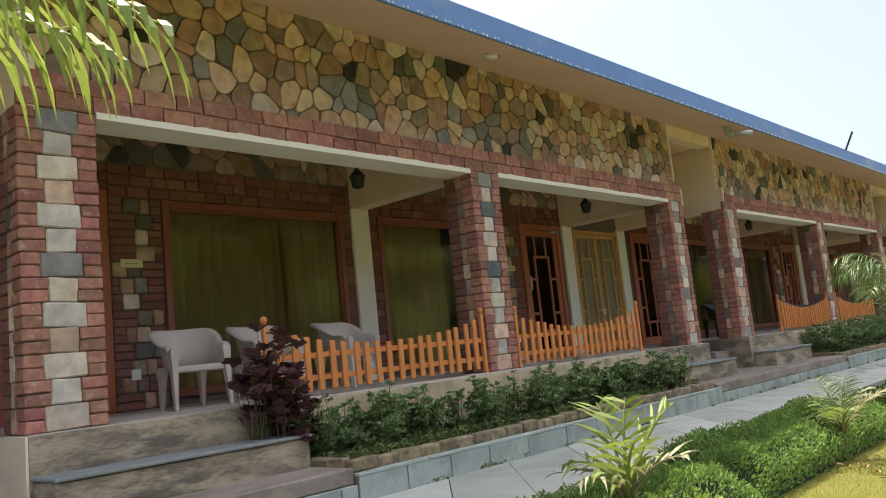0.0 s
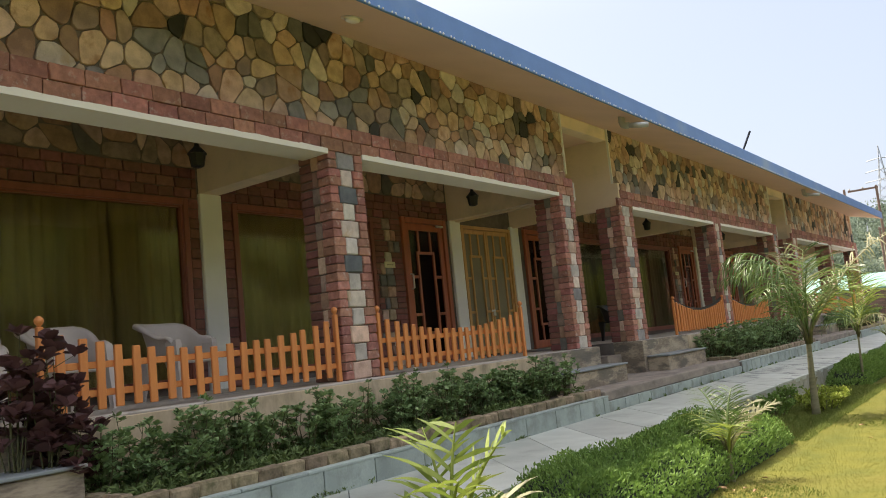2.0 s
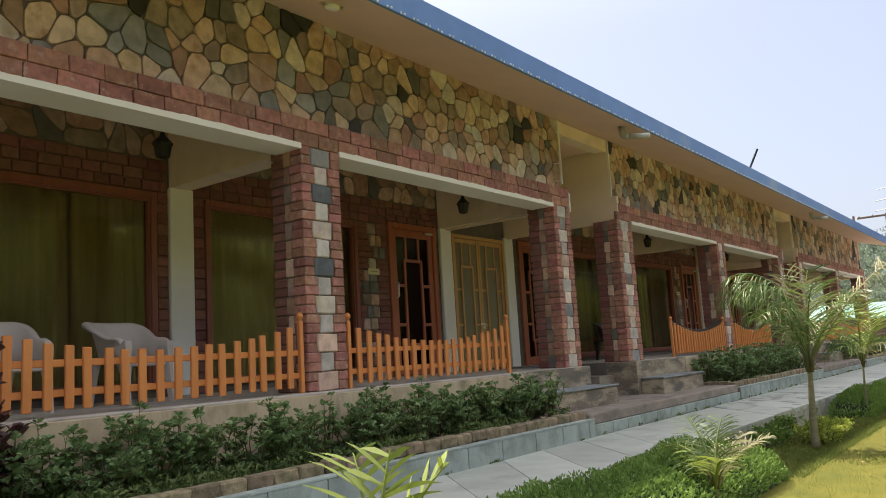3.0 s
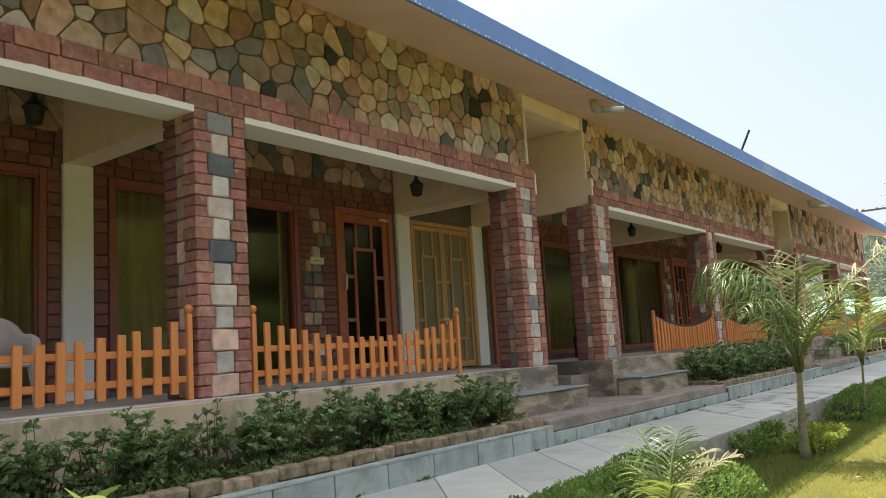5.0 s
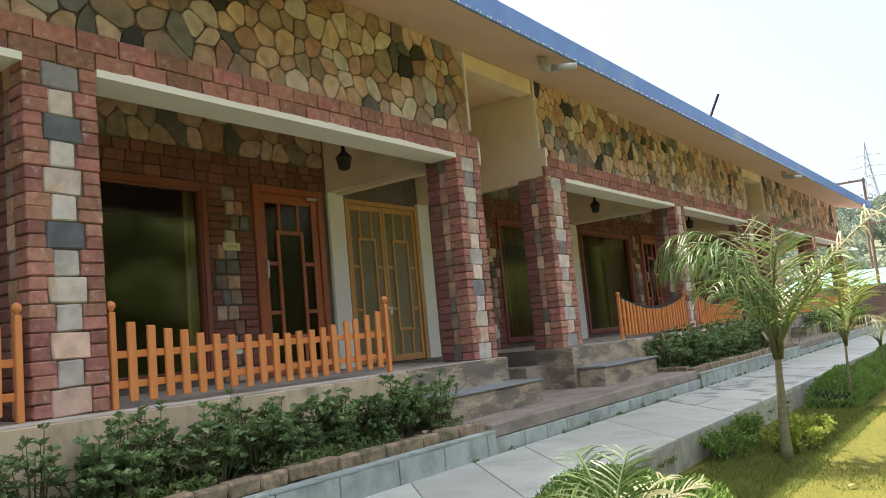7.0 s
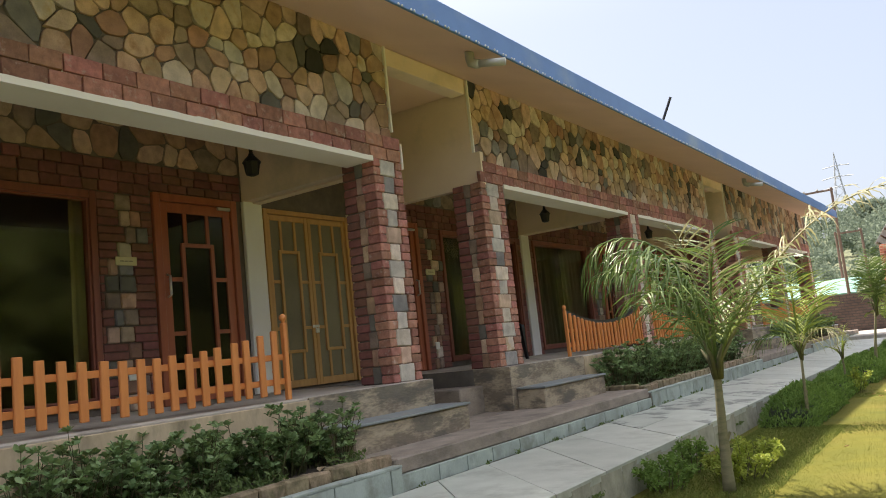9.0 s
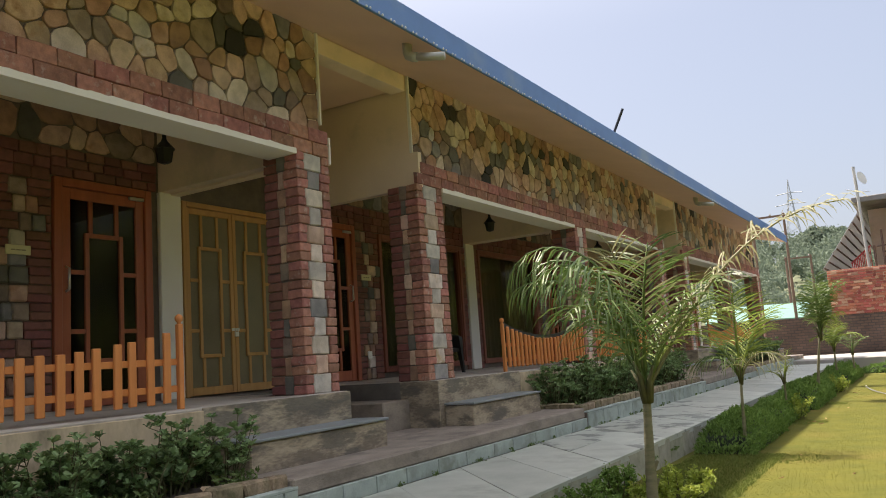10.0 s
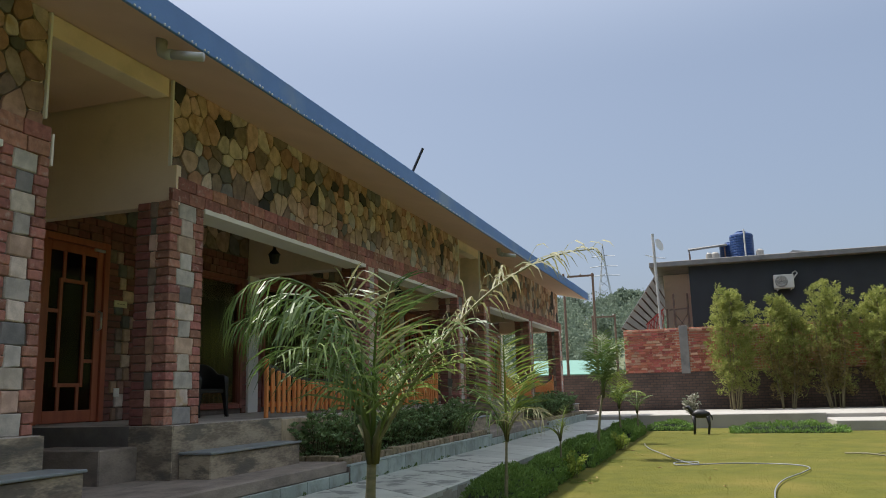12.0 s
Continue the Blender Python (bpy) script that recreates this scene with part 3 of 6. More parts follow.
def double_door(i, a, b, z0, z1):
    d = thing("door_%d" % i, None, None, kind="structure")
    f = 0.06
    g = Geo()
    bar(g, a, a + f, z0, z1, WX - 0.1, WX + 0.05)
    bar(g, b - f, b, z0, z1, WX - 0.1, WX + 0.05)
    bar(g, a + f, b - f, z1 - f, z1, WX - 0.1, WX + 0.048)
    part("door_frame", g, M_LIGHTWOOD, d)
    m = (a + b) / 2
    for y0, y1 in ((a + f + 0.003, m - 0.002), (m + 0.002, b - f - 0.003)):
        lattice(d, y0, y1, z0 + 0.01, z1 - f - 0.004, M_LIGHTWOOD, M_FROST, WX + 0.02, 0.055, 0.07, 0.04)
    zl = z0 + (z1 - z0) * 0.33
    lock = part("padlock", box(WX + 0.03, WX + 0.055, m - 0.03, m + 0.03, zl - 0.07, zl - 0.01, 0.006), M_METAL, d, "brass padlock on a hasp")
    part("shackle", Geo().tube([(WX + 0.042, m - 0.02, zl - 0.01), (WX + 0.042, m - 0.02, zl + 0.03), (WX + 0.042, m + 0.02, zl + 0.03), (WX + 0.042, m + 0.02, zl - 0.01)], 0.005, 6), M_METAL, lock)
    part("hasp", box(WX + 0.021, WX + 0.03, m - 0.06, m + 0.06, zl, zl + 0.035, 0.003), M_METAL, d)
    return d


rng = random.Random(11)
nw = nd = 0
for kind, a, b, z0, z1 in OPENINGS:
    if kind == "window":
        nw += 1
        window(nw, a, b, z0, z1)
        w = b - a
        if nw == 2:
            curtain(a + 0.02, a + w * 0.54, z0, z1, rng)
            curtain(a + w * 0.93, b - 0.02, z0, z1, rng, WX - 0.14)
        elif nw <= 1:
            curtain(a + 0.02, a + w * 0.4, z0, z1, rng)
            curtain(a + w * 0.36, a + w * 0.7, z0, z1, rng, WX - 0.17)
            curtain(a + w * 0.66, b - 0.03, z0, z1, rng)
        else:
            curtain(a + 0.02, a + w * 0.48, z0, z1, rng, cloth=M_DARKCURTAIN)
            curtain(b - w * 0.44, b - 0.02, z0, z1, rng, cloth=M_DARKCURTAIN)
    elif kind == "door":
        nd += 1
        door(nd, a, b, z0, z1, -1 if nd % 2 == 0 else 1)
    else:
        double_door(11 + int(a / PERIOD), a, b, z0, z1)


# ---- fences ----
def fence(y0, y1, n, sag, wide, deep, capped):
    """Two rails on end posts, with pickets whose tops follow a sagging curve."""
    fe = thing("picket_fence", None, None, "orange-stained wooden picket fence with a sagging top, along the terrace edge", "fence", "terrace fences")
    x = FX - 0.02
    z0 = FLOOR
    for y in (y0, y1):
        p = part("post", Geo().box(x - 0.022, x + 0.022, y - 0.022, y + 0.022, z0, z0 + 0.64, 0.005), M_PICKET, fe)
        part("finial", Geo().lathe((x, y, z0 + 0.64), [(0.014, 0), (0.016, 0.012), (0.028, 0.025), (0.033, 0.042), (0.028, 0.06), (0.014, 0.072), (0.004, 0.076)], 12), M_PICKET, p, smooth=True)
    for q in (0.13, 0.33):
        part("rail", box(x - 0.03, x - 0.008, y0, y1, z0 + q, z0 + q + 0.05, 0.004), M_PICKET, fe)
    step = (y1 - y0) / (n + 1)
    for i in range(n):
        y = y0 + step * (i + 1) + rng.uniform(-0.006, 0.006)
        u = 2 * (y - y0) / (y1 - y0) - 1
        top = z0 + 0.43 + sag * (abs(u) ** 2.0) + rng.uniform(-0.006, 0.006)
        low = z0 + 0.045 + rng.uniform(-0.008, 0.008)
        o = part("picket", box(x - 0.008, x - 0.008 + deep, -wide / 2, wide / 2, low, top, 0.005 if deep < 0.03 else 0.013), M_PICKET, fe)
        o.matrix_basis = pose(0, y, 0, rng.uniform(-0.6, 0.6), 0, 0)
    if capped:
        # a thin dark strip sags along the back of the picket tops
        vs = []
        for i in range(25):
            u = i / 12 - 1
            z = z0 + 0.425 + sag * u * u
            vs += [(x - 0.032, y0 + (y1 - y0) * i / 24, z + dz) for dz in (0.0, 0.05)] + [(x - 0.014, y0 + (y1 - y0) * i / 24, z + dz) for dz in (0.05, 0.0)]
        fs = [(4 * i + j, 4 * i + (j + 1) % 4, 4 * i + 4 + (j + 1) % 4, 4 * i + 4 + j) for i in range(24) for j in range(4)] + [(3, 2, 1, 0), (96, 97, 98, 99)]
        part("top_strip", Geo().add(vs, fs), M_BLACK, fe, "black sagging strip")
    return fe


for k, c in enumerate(CENTRES):
    n, sag, wide, deep = (19, 0.18, 0.062, 0.026) if k == 0 else (21, 0.2, 0.056, 0.042)
    fence(c - 3.14, c - 0.32, n, sag, wide, deep, k > 0)
    fence(c + 0.29, c + 3.08, n, sag, wide, deep, k > 0)

# ---- things on the terrace ----
def chair(x, y, rz, mat, label):
    """A moulded armchair: one curved shell for back and arms, a seat, four broad tapering legs."""
    ch = thing("plastic_chair", None, None, label, "chair", "terrace chairs")
    n = 32
    vs, fs = [], []
    for i in range(n + 1):
        q = 2.0 * i / n - 1  # -1 and 1: the fronts of the arms
        a = abs(q)
        if a > 0.55:
            u = (a - 0.55) / 0.45
            px, py, nx, ny = -0.06 + 0.29 * u, 0.275, 0.0, 1.0
        else:
            w = a / 0.55 * math.pi / 2
            px, py, nx, ny = -0.06 - 0.2 * math.cos(w), 0.275 * math.sin(w), -math.cos(w), math.sin(w)
        s = 1 if q > 0 else -1
        k = max(0.0, min(1.0, (0.78 - a) / 0.5))
        k = k * k * (3 - 2 * k)
        drop = max(0.0, (a - 0.86) / 0.14) ** 2 * 0.05
        top, low = 0.615 + 0.17 * k - drop, 0.40
        lean = 0.03 + 0.07 * k
        py, ny = py * s, ny * s
        for f, off in ((0.0, 0.0), (0.5, lean * 0.45), (0.93, lean * 0.95), (1.0, lean + 0.012), (1.0, lean + 0.045), (0.965, lean + 0.062), (0.9, lean + 0.06)):
            vs.append((px + nx * off, py + ny * off, low + (top - low) * f))
    for i in range(n):
        for j in range(6):
            m = 7 * i + j
            fs.append((m, m + 1, m + 8, m + 7))
    sh = part("backrest", Geo().add(vs, fs), mat, ch, smooth=True)
    sh.modifiers.new("thick", "SOLIDIFY").thickness = 0.01
    g = Geo().box(-0.24, 0.23, -0.272, 0.272, 0.385, 0.412, 0.012)
    g.box(0.205, 0.245, -0.275, 0.275, 0.345, 0.405, 0.014)
    part("seat", g, mat, ch)
    for sx, sy, tz in ((0.235, 0.3, 0.585), (0.235, -0.3, 0.585), (-0.22, 0.23, 0.42), (-0.22, -0.23, 0.42)):
        vs = []
        for z, w in ((0.0, 0.032), (tz * 0.35, 0.042), (tz * 0.7, 0.06), (tz * 0.92, 0.085), (tz, 0.07)):
            s = 1.0 + 0.22 * (1 - z / tz)
            cx, cy = sx * s, sy * (1.0 + 0.06 * (1 - z / tz))
            vs += [(cx - w * 1.3, cy - w * 0.55, z), (cx + w * 0.4, cy - w * 0.55, z), (cx + w * 0.4, cy + w * 0.55, z), (cx - w * 1.3, cy + w * 0.55, z)]
        fs = [(3, 2, 1, 0), (16, 17, 18, 19)]
        for j in (0, 4, 8, 12):
            fs += [(j + i, j + (i + 1) % 4, j + 4 + (i + 1) % 4, j + 4 + i) for i in range(4)]
        part("leg", Geo().add(vs, fs), mat, ch)
    ch.matrix_basis = pose(x, y, FLOOR, 0, 0, rz) @ Matrix.Diagonal((0.92, 0.79, 0.92, 1))
    return ch


chair(-6.68, 3.76, -8, M_PLASTIC, "grey moulded plastic armchair standing on the terrace")
chair(-6.75, 4.62, 5, M_PLASTIC, "grey moulded plastic armchair standing on the terrace")
chair(-6.85, 5.75, 12, M_PLASTIC, "grey moulded plastic armchair standing on the terrace")
chair(-7.2, 16.28, -12, M_BLACKPLASTIC, "black moulded plastic armchair on the shaded terrace")


def lantern(x, y):
    la = thing("hanging_lantern", None, None, "small black metal lantern hanging from the terrace ceiling", "lantern", "terrace lanterns")
    part("rod", Geo().tube([(x, y, 3.42), (x, y, CEILING)], 0.008, 6), M_BLACK, la)
    part("cap", Geo().lathe((x, y, 3.28), [(0.10, 0), (0.085, 0.02), (0.03, 0.08), (0.018, 0.12), (0.022, 0.14), (0.008, 0.16)], 10), M_BLACK, la)
    part("body", Geo().lathe((x, y, 3.14), [(0.03, 0), (0.065, 0.015), (0.085, 0.13), (0.09, 0.142)], 8), M_BLACK, la)


for y in (6.08, 10.93, 17.5, 22.53):
    lantern(-6.8, y)


def nameplate(y):
    pl = thing("nameplate", box(WX + 0.03, WX + 0.045, y - 0.12, y + 0.12, 2.34, 2.43, 0.004), M_PLATE, "cream room nameplate with small brown writing on a brick wall", "sign", "room nameplates")
    for i in range(3):
        part("lettering", box(WX + 0.045, WX + 0.0465, y - 0.07 + i * 0.05, y - 0.03 + i * 0.05, 2.378, 2.39), M_LETTER, pl)


def wall_switch(y):
    sw = thing("wall_switch", box(WX + 0.03, WX + 0.05, y - 0.05, y + 0.05, 1.19, 1.30, 0.006), M_WHITE, "white plastic socket plate on a brick wall", "socket", "wall sockets")
    part("button", box(WX + 0.05, WX + 0.056, y - 0.02, y + 0.02, 1.22, 1.27, 0.003), M_WHITE, sw)


M_LETTER = material("brown_lettering", (0.36, 0.3, 0.19), None, 8, 0.5, 0.02)
M_PLATE = material("ivory_plate", (0.72, 0.65, 0.42), (0.66, 0.6, 0.38), 3, 0.4, 0.02)
for c in CENTRES[:2]:
    for s in (-1, 1):
        nameplate(c + 3.09 if s > 0 else c - 3.22)
        wall_switch(c + 3.1 if s > 0 else c - 3.23)

M_PIPE = material("grey_pipe", (0.45, 0.45, 0.43), (0.38, 0.38, 0.36), 5, 0.5, 0.05)
# fittings under the eave
LAMP_X = -5.16
lp = thing("soffit_lamp", Geo().lathe((0, 0, -0.04), [(0.045, 0), (0.07, 0.01), (0.078, 0.034)], 16), M_WHITE, "round white lamp fixed under the eave", "lamp", "eave lamps", smooth=True)
part("base", Geo().lathe((0, 0, -0.008), [(0.11, 0), (0.11, 0.0075)], 16), M_METAL, lp)
lp.matrix_basis = pose(LAMP_X, 6.75, soffit_z(LAMP_X), 0, 14, 0)
for y in (12.44, 24.04):
    z = soffit_z(-4.95)
    dp = thing("drain_pipe", None, None, "grey plastic drain spout with an elbow under the eave", "pipe", "eave spouts")
    part("elbow", Geo().tube([(-4.95, y, z + 0.005), (-4.95, y, z - 0.08), (-4.94, y, z - 0.125), (-4.9, y + 0.01, z - 0.145), (-4.85, y + 0.02, z - 0.155)], 0.05, 12), M_PIPE, dp, smooth=True)
    part("spout", Geo().tube([(-4.87, y + 0.015, z - 0.15), (-4.58, y + 0.1, z - 0.19)], 0.042, 12), M_PIPE, dp, smooth=True)
rd = thing("roof_rod", Geo().tube([(-4.82, 18.25, 4.5), (-4.59, 18.2, 4.91)], 0.022, 8), M_BLACK, "thin dark rod leaning out over the roof edge", "rod")
part("bracket", box(-4.87, -4.77, 18.2, 18.3, 4.46, 4.53, 0.004), M_METAL, rd)


# ---- plants ----
def foliage(name, dark, light, rough=0.55, through_light=0.35):
    m = bpy.data.materials.new(name)
    m.use_nodes = True
    n, l = m.node_tree.nodes, m.node_tree.links
    p = n["Principled BSDF"]
    p.inputs["Roughness"].default_value = rough
    geo = n.new("ShaderNodeNewGeometry")
    noise_t = n.new("ShaderNodeTexNoise")
    noise_t.inputs["Scale"].default_value = 3.0
    co = n.new("ShaderNodeTexCoord")
    l.new(co.outputs["Object"], noise_t.inputs["Vector"])
    avg = n.new("ShaderNodeMath")
    avg.operation = "MULTIPLY_ADD"
    avg.inputs[1].default_value = 0.6
    sub = n.new("ShaderNodeMath")
    sub.operation = "MULTIPLY_ADD"
    sub.inputs[1].default_value, sub.inputs[2].default_value = 0.9, -0.25
    l.new(noise_t.outputs[0], sub.inputs[0])
    l.new(geo.outputs["Random Per Island"], avg.inputs[0])
    l.new(sub.outputs[0], avg.inputs[2])
    mix = n.new("ShaderNodeMix")
    mix.data_type = "RGBA"
    mix.inputs["A"].default_value, mix.inputs["B"].default_value = (*dark, 1), (*light, 1)
    l.new(avg.outputs[0], mix.inputs["Factor"])
    l.new(mix.outputs["Result"], p.inputs["Base Color"])
    tr = n.new("ShaderNodeBsdfTranslucent")
    l.new(mix.outputs["Result"], tr.inputs["Color"])
    sh = n.new("ShaderNodeMixShader")
    sh.inputs["Fac"].default_value = through_light
    l.new(p.outputs[0], sh.inputs[1])
    l.new(tr.outputs[0], sh.inputs[2])
    l.new(sh.outputs[0], n["Material Output"].inputs["Surface"])
    return m


M_SHRUB = foliage("dark_shrub_leaf", (0.12, 0.215, 0.085), (0.29, 0.4, 0.17), 0.5)
M_HEDGE = foliage("hedge_leaf", (0.095, 0.185, 0.034), (0.215, 0.335, 0.076), 0.8)
M_LIME = foliage("lime_leaf", (0.18, 0.26, 0.03), (0.37, 0.42, 0.075), 0.75)
M_PURPLE = foliage("purple_leaf", (0.07, 0.032, 0.034), (0.18, 0.085, 0.082))
M_PALM = foliage("palm_leaflet", (0.045, 0.1, 0.022), (0.21, 0.28, 0.085), 0.46)
M_PALMYELLOW = foliage("yellow_palm_leaflet", (0.13, 0.2, 0.028), (0.3, 0.35, 0.075), 0.7)
M_PALMDRY = foliage("dry_palm_leaflet", (0.14, 0.15, 0.06), (0.35, 0.33, 0.18), 0.6)
M_BAMBOO = foliage("bamboo_leaf", (0.17, 0.225, 0.045), (0.44, 0.44, 0.13), 0.7, 0.5)
# greyed and paled leaf green: distance haze is mixed into the colour
M_FARLEAF = foliage("hazed_woodland_leaf", (0.135, 0.175, 0.13), (0.2, 0.25, 0.18), 1.0)
M_BACKLEAF = foliage("tree_leaf", (0.19, 0.25, 0.09), (0.38, 0.43, 0.16), 0.6, 0.5)
M_GRASS = foliage("grass_blade", (0.1, 0.11, 0.019), (0.152, 0.139, 0.029), 0.95, 0.5)
M_TUFT = foliage("lush_grass_blade", (0.105, 0.15, 0.028), (0.18, 0.21, 0.045), 0.9)
M_WEED = foliage("weed_leaf", (0.07, 0.12, 0.035), (0.19, 0.26, 0.08), 0.7)
M_BARK = material("palm_bark", (0.22, 0.2, 0.12), (0.13, 0.13, 0.07), 10, 0.9, 0.5, stretch=(1, 1, 4))
M_STEM = material("green_stem", (0.12, 0.12, 0.05), (0.07, 0.07, 0.03), 12, 0.8, 0.3)
# near-black green that paints the shade between a hedge's leaves
M_CORE = material("hedge_inner_shade", (0.02, 0.035, 0.012), (0.012, 0.02, 0.008), 12, 1.0, 0.5)


def leaf_mesh(name, centres, size, mat, rng, aspect=0.5, up=0.3, normals=None, fold=0.15, jitter=0.6, rounded=False):
    """Many small folded leaves as one mesh, pointed or with rounded shoulders, each in two halves about its midrib."""
    c = np.asarray(centres, float)
    n = len(c)
    d = rng.normal(size=(n, 3))
    if normals is not None:
        d = d * jitter + normals
    d[:, 2] += up
    d /= np.linalg.norm(d, axis=1)[:, None] + 1e-9
    r = rng.normal(size=(n, 3))
    if rounded:
        r = r * 0.35 + np.array((0, 0, 1.0))
    s = np.cross(d, r)
    s /= np.linalg.norm(s, axis=1)[:, None] + 1e-9
    nn = np.cross(s, d)
    L = size * rng.uniform(0.6, 1.3, n)[:, None]
    W = L * aspect * 0.5
    base, tip = c - d * L * 0.5, c + d * L * 0.5
    mid = c + d * L * 0.05
    if rounded:
        low, high, lift = c - d * L * 0.15, c + d * L * 0.27, nn * L * fold
        ring = [base, low + s * W * 0.8 + lift * 0.8, high + s * W * 0.85 + lift * 0.85, tip, high - s * W * 0.85 + lift * 0.85, low - s * W * 0.8 + lift * 0.8]
        halves = (0, 1, 2, 3, 0, 3, 4, 5)
    else:
        ring = [base, mid + s * W + nn * L * fold, tip, mid - s * W + nn * L * fold]
        halves = (0, 1, 2, 0, 2, 3)
    k, m = len(ring), len(halves)
    me = bpy.data.meshes.new(name)
    me.vertices.add(k * n)
    me.vertices.foreach_set("co", np.stack(ring, axis=1).ravel())
    loops = (np.arange(n)[:, None] * k + np.array(halves)[None, :]).ravel()
    me.loops.add(m * n)
    me.loops.foreach_set("vertex_index", loops.astype(np.int32))
    me.polygons.add(2 * n)
    me.polygons.foreach_set("loop_start", np.arange(0, m * n, m // 2, dtype=np.int32))
    me.materials.append(mat)
    me.update(calc_edges=True)
    me.validate()
    return me


def curve_frond(start, az, rise, length, droop, bend=1.6, n=14):
    """Points of a palm rib that leaves the crown at an angle and bends under its weight."""
    p = Vector(start)
    pts = [p.copy()]
    ang = radians(rise)
    for i in range(n):
        t = (i + 1) / n
        a = ang - radians(droop) * t ** bend
        p = p + Vector((math.cos(az) * math.cos(a), math.sin(az) * math.cos(a), math.sin(a))) * (length / n)
        pts.append(p.copy())
    return pts


def frond_mesh(pts, leaf, rng, per=3.0, first=0.2, hang=0.55, width=0.015, vee=0.45):
    """The rib and its two rows of leaflets, each a narrow blade that bends down."""
    g = Geo()
    width *= 0.15 + 0.85 * leaf / 0.44
    n = len(pts) - 1
    g.tube(pts, [0.014 * (1 - 0.85 * i / n) + 0.002 for i in range(n + 1)], 5)
    total = sum((pts[i + 1] - pts[i]).length for i in range(n))
    count = int(total * per / 0.06)
    for k in range(count):
        t = first + (1 - first) * (k + rng.random() * 0.6) / count
        f = t * n
        i = min(n - 1, int(f))
        p = pts[i].lerp(pts[i + 1], f - i)
        d = (pts[i + 1] - pts[i]).normalized()
        side = d.cross(Vector((0, 0, 1)))
        side = side.normalized() if side.length > 0.05 else Vector((1, 0, 0))
        upv = side.cross(d)
        s = 1 if k % 2 else -1
        L = leaf * (0.45 + 0.75 * math.sin(math.pi * min(1.0, 0.18 + 0.78 * t))) * rng.uniform(0.75, 1.15)
        out = (side * s * rng.uniform(0.75, 1.0) + d * rng.uniform(0.35, 0.85) + upv * vee * rng.uniform(0.2, 1.0)).normalized()
        q, w = p.copy(), width * rng.uniform(0.7, 1.2)
        wv = d * 0.8 + upv * 0.3 * s
        rows = []
        steps = 4
        for j in range(steps + 1):
            u = j / steps
            rows.append((q.copy(), w * (0.55 + 0.9 * u if u < 0.5 else 2 * (1 - u) * 1.0) * 0.5))
            out = (out + Vector((0, 0, -1)) * hang * (0.25 + u) * rng.uniform(0.5, 1.1)).normalized()
            q = q + out * (L / steps)
        vs, fs = [], []
        for j, (c, hw) in enumerate(rows[:-1]):
            vs += [c - wv * hw, c + wv * hw]
        vs.append(rows[-1][0])
        for j in range(steps - 1):
            fs.append((2 * j, 2 * j + 1, 2 * j + 3, 2 * j + 2))
        fs.append((2 * steps - 2, 2 * steps - 1, 2 * steps))
        g.add(vs, fs)
    return g


def palm(x, y, trunk_h, r, fronds, leaf, seed, mat, label, lean=(0.0, 0.0), z=None, stubs=2, per=3.0, width=0.015):
    """fronds: rows of azimuth, rise, length, droop and, at will, a material of its own."""
    rng = random.Random(seed)
    pa = thing("palm_tree", None, None, label, "palm", "palms along the path")
    z = LAWN if z is None else z
    n = 8
    path_pts = [(x + lean[0] * (i / n) ** 1.5, y + lean[1] * (i / n), z - 0.02 + (trunk_h + 0.02) * i / n) for i in range(n + 1)]
    radii = [r * (1.5 - 0.75 * (i / n) ** 0.6) * (1 + 0.05 * (i % 2)) for i in range(n + 1)]
    part("trunk", Geo().tube(path_pts, radii, 10), M_BARK, pa, smooth=True)
    top = Vector(path_pts[-1])
    g = Geo()
    for i in range(5):
        a = i * 1.3 + seed
        h = rng.uniform(0.12, 0.25) * (0.6 + trunk_h)
        b = top + Vector((math.cos(a) * r * 0.5, math.sin(a) * r * 0.5, -0.12 * trunk_h))
        g.tube([b, b + Vector((math.cos(a) * 0.03, math.sin(a) * 0.03, h * 0.6)), b + Vector((math.cos(a) * 0.09, math.sin(a) * 0.09, h))], [r * 0.7, r * 0.55, r * 0.2], 6)
    part("crownshaft", g, M_STEM, pa, smooth=True)
    for i in range(stubs):
        b = Vector(path_pts[2 + i])
        a = rng.uniform(0, 6.28)
        part("old_stub", Geo().tube([b, b + Vector((math.cos(a) * r * 1.6, math.sin(a) * r * 1.6, 0.1))], [r * 0.6, r * 0.3], 6), M_BARK, pa)
    for row in fronds:
        az, rise, length, droop = row[:4]
        mm = row[4] if len(row) > 4 else mat
        pts = curve_frond(top + Vector((0, 0, -0.04)), radians(az), rise, length, droop, row[6] if len(row) > 6 else 1.6)
        part("frond", frond_mesh(pts, leaf, rng, per, hang=row[5] if len(row) > 5 else 0.5, width=width, vee=row[7] if len(row) > 7 else 0.45), mm, pa)
    return pa


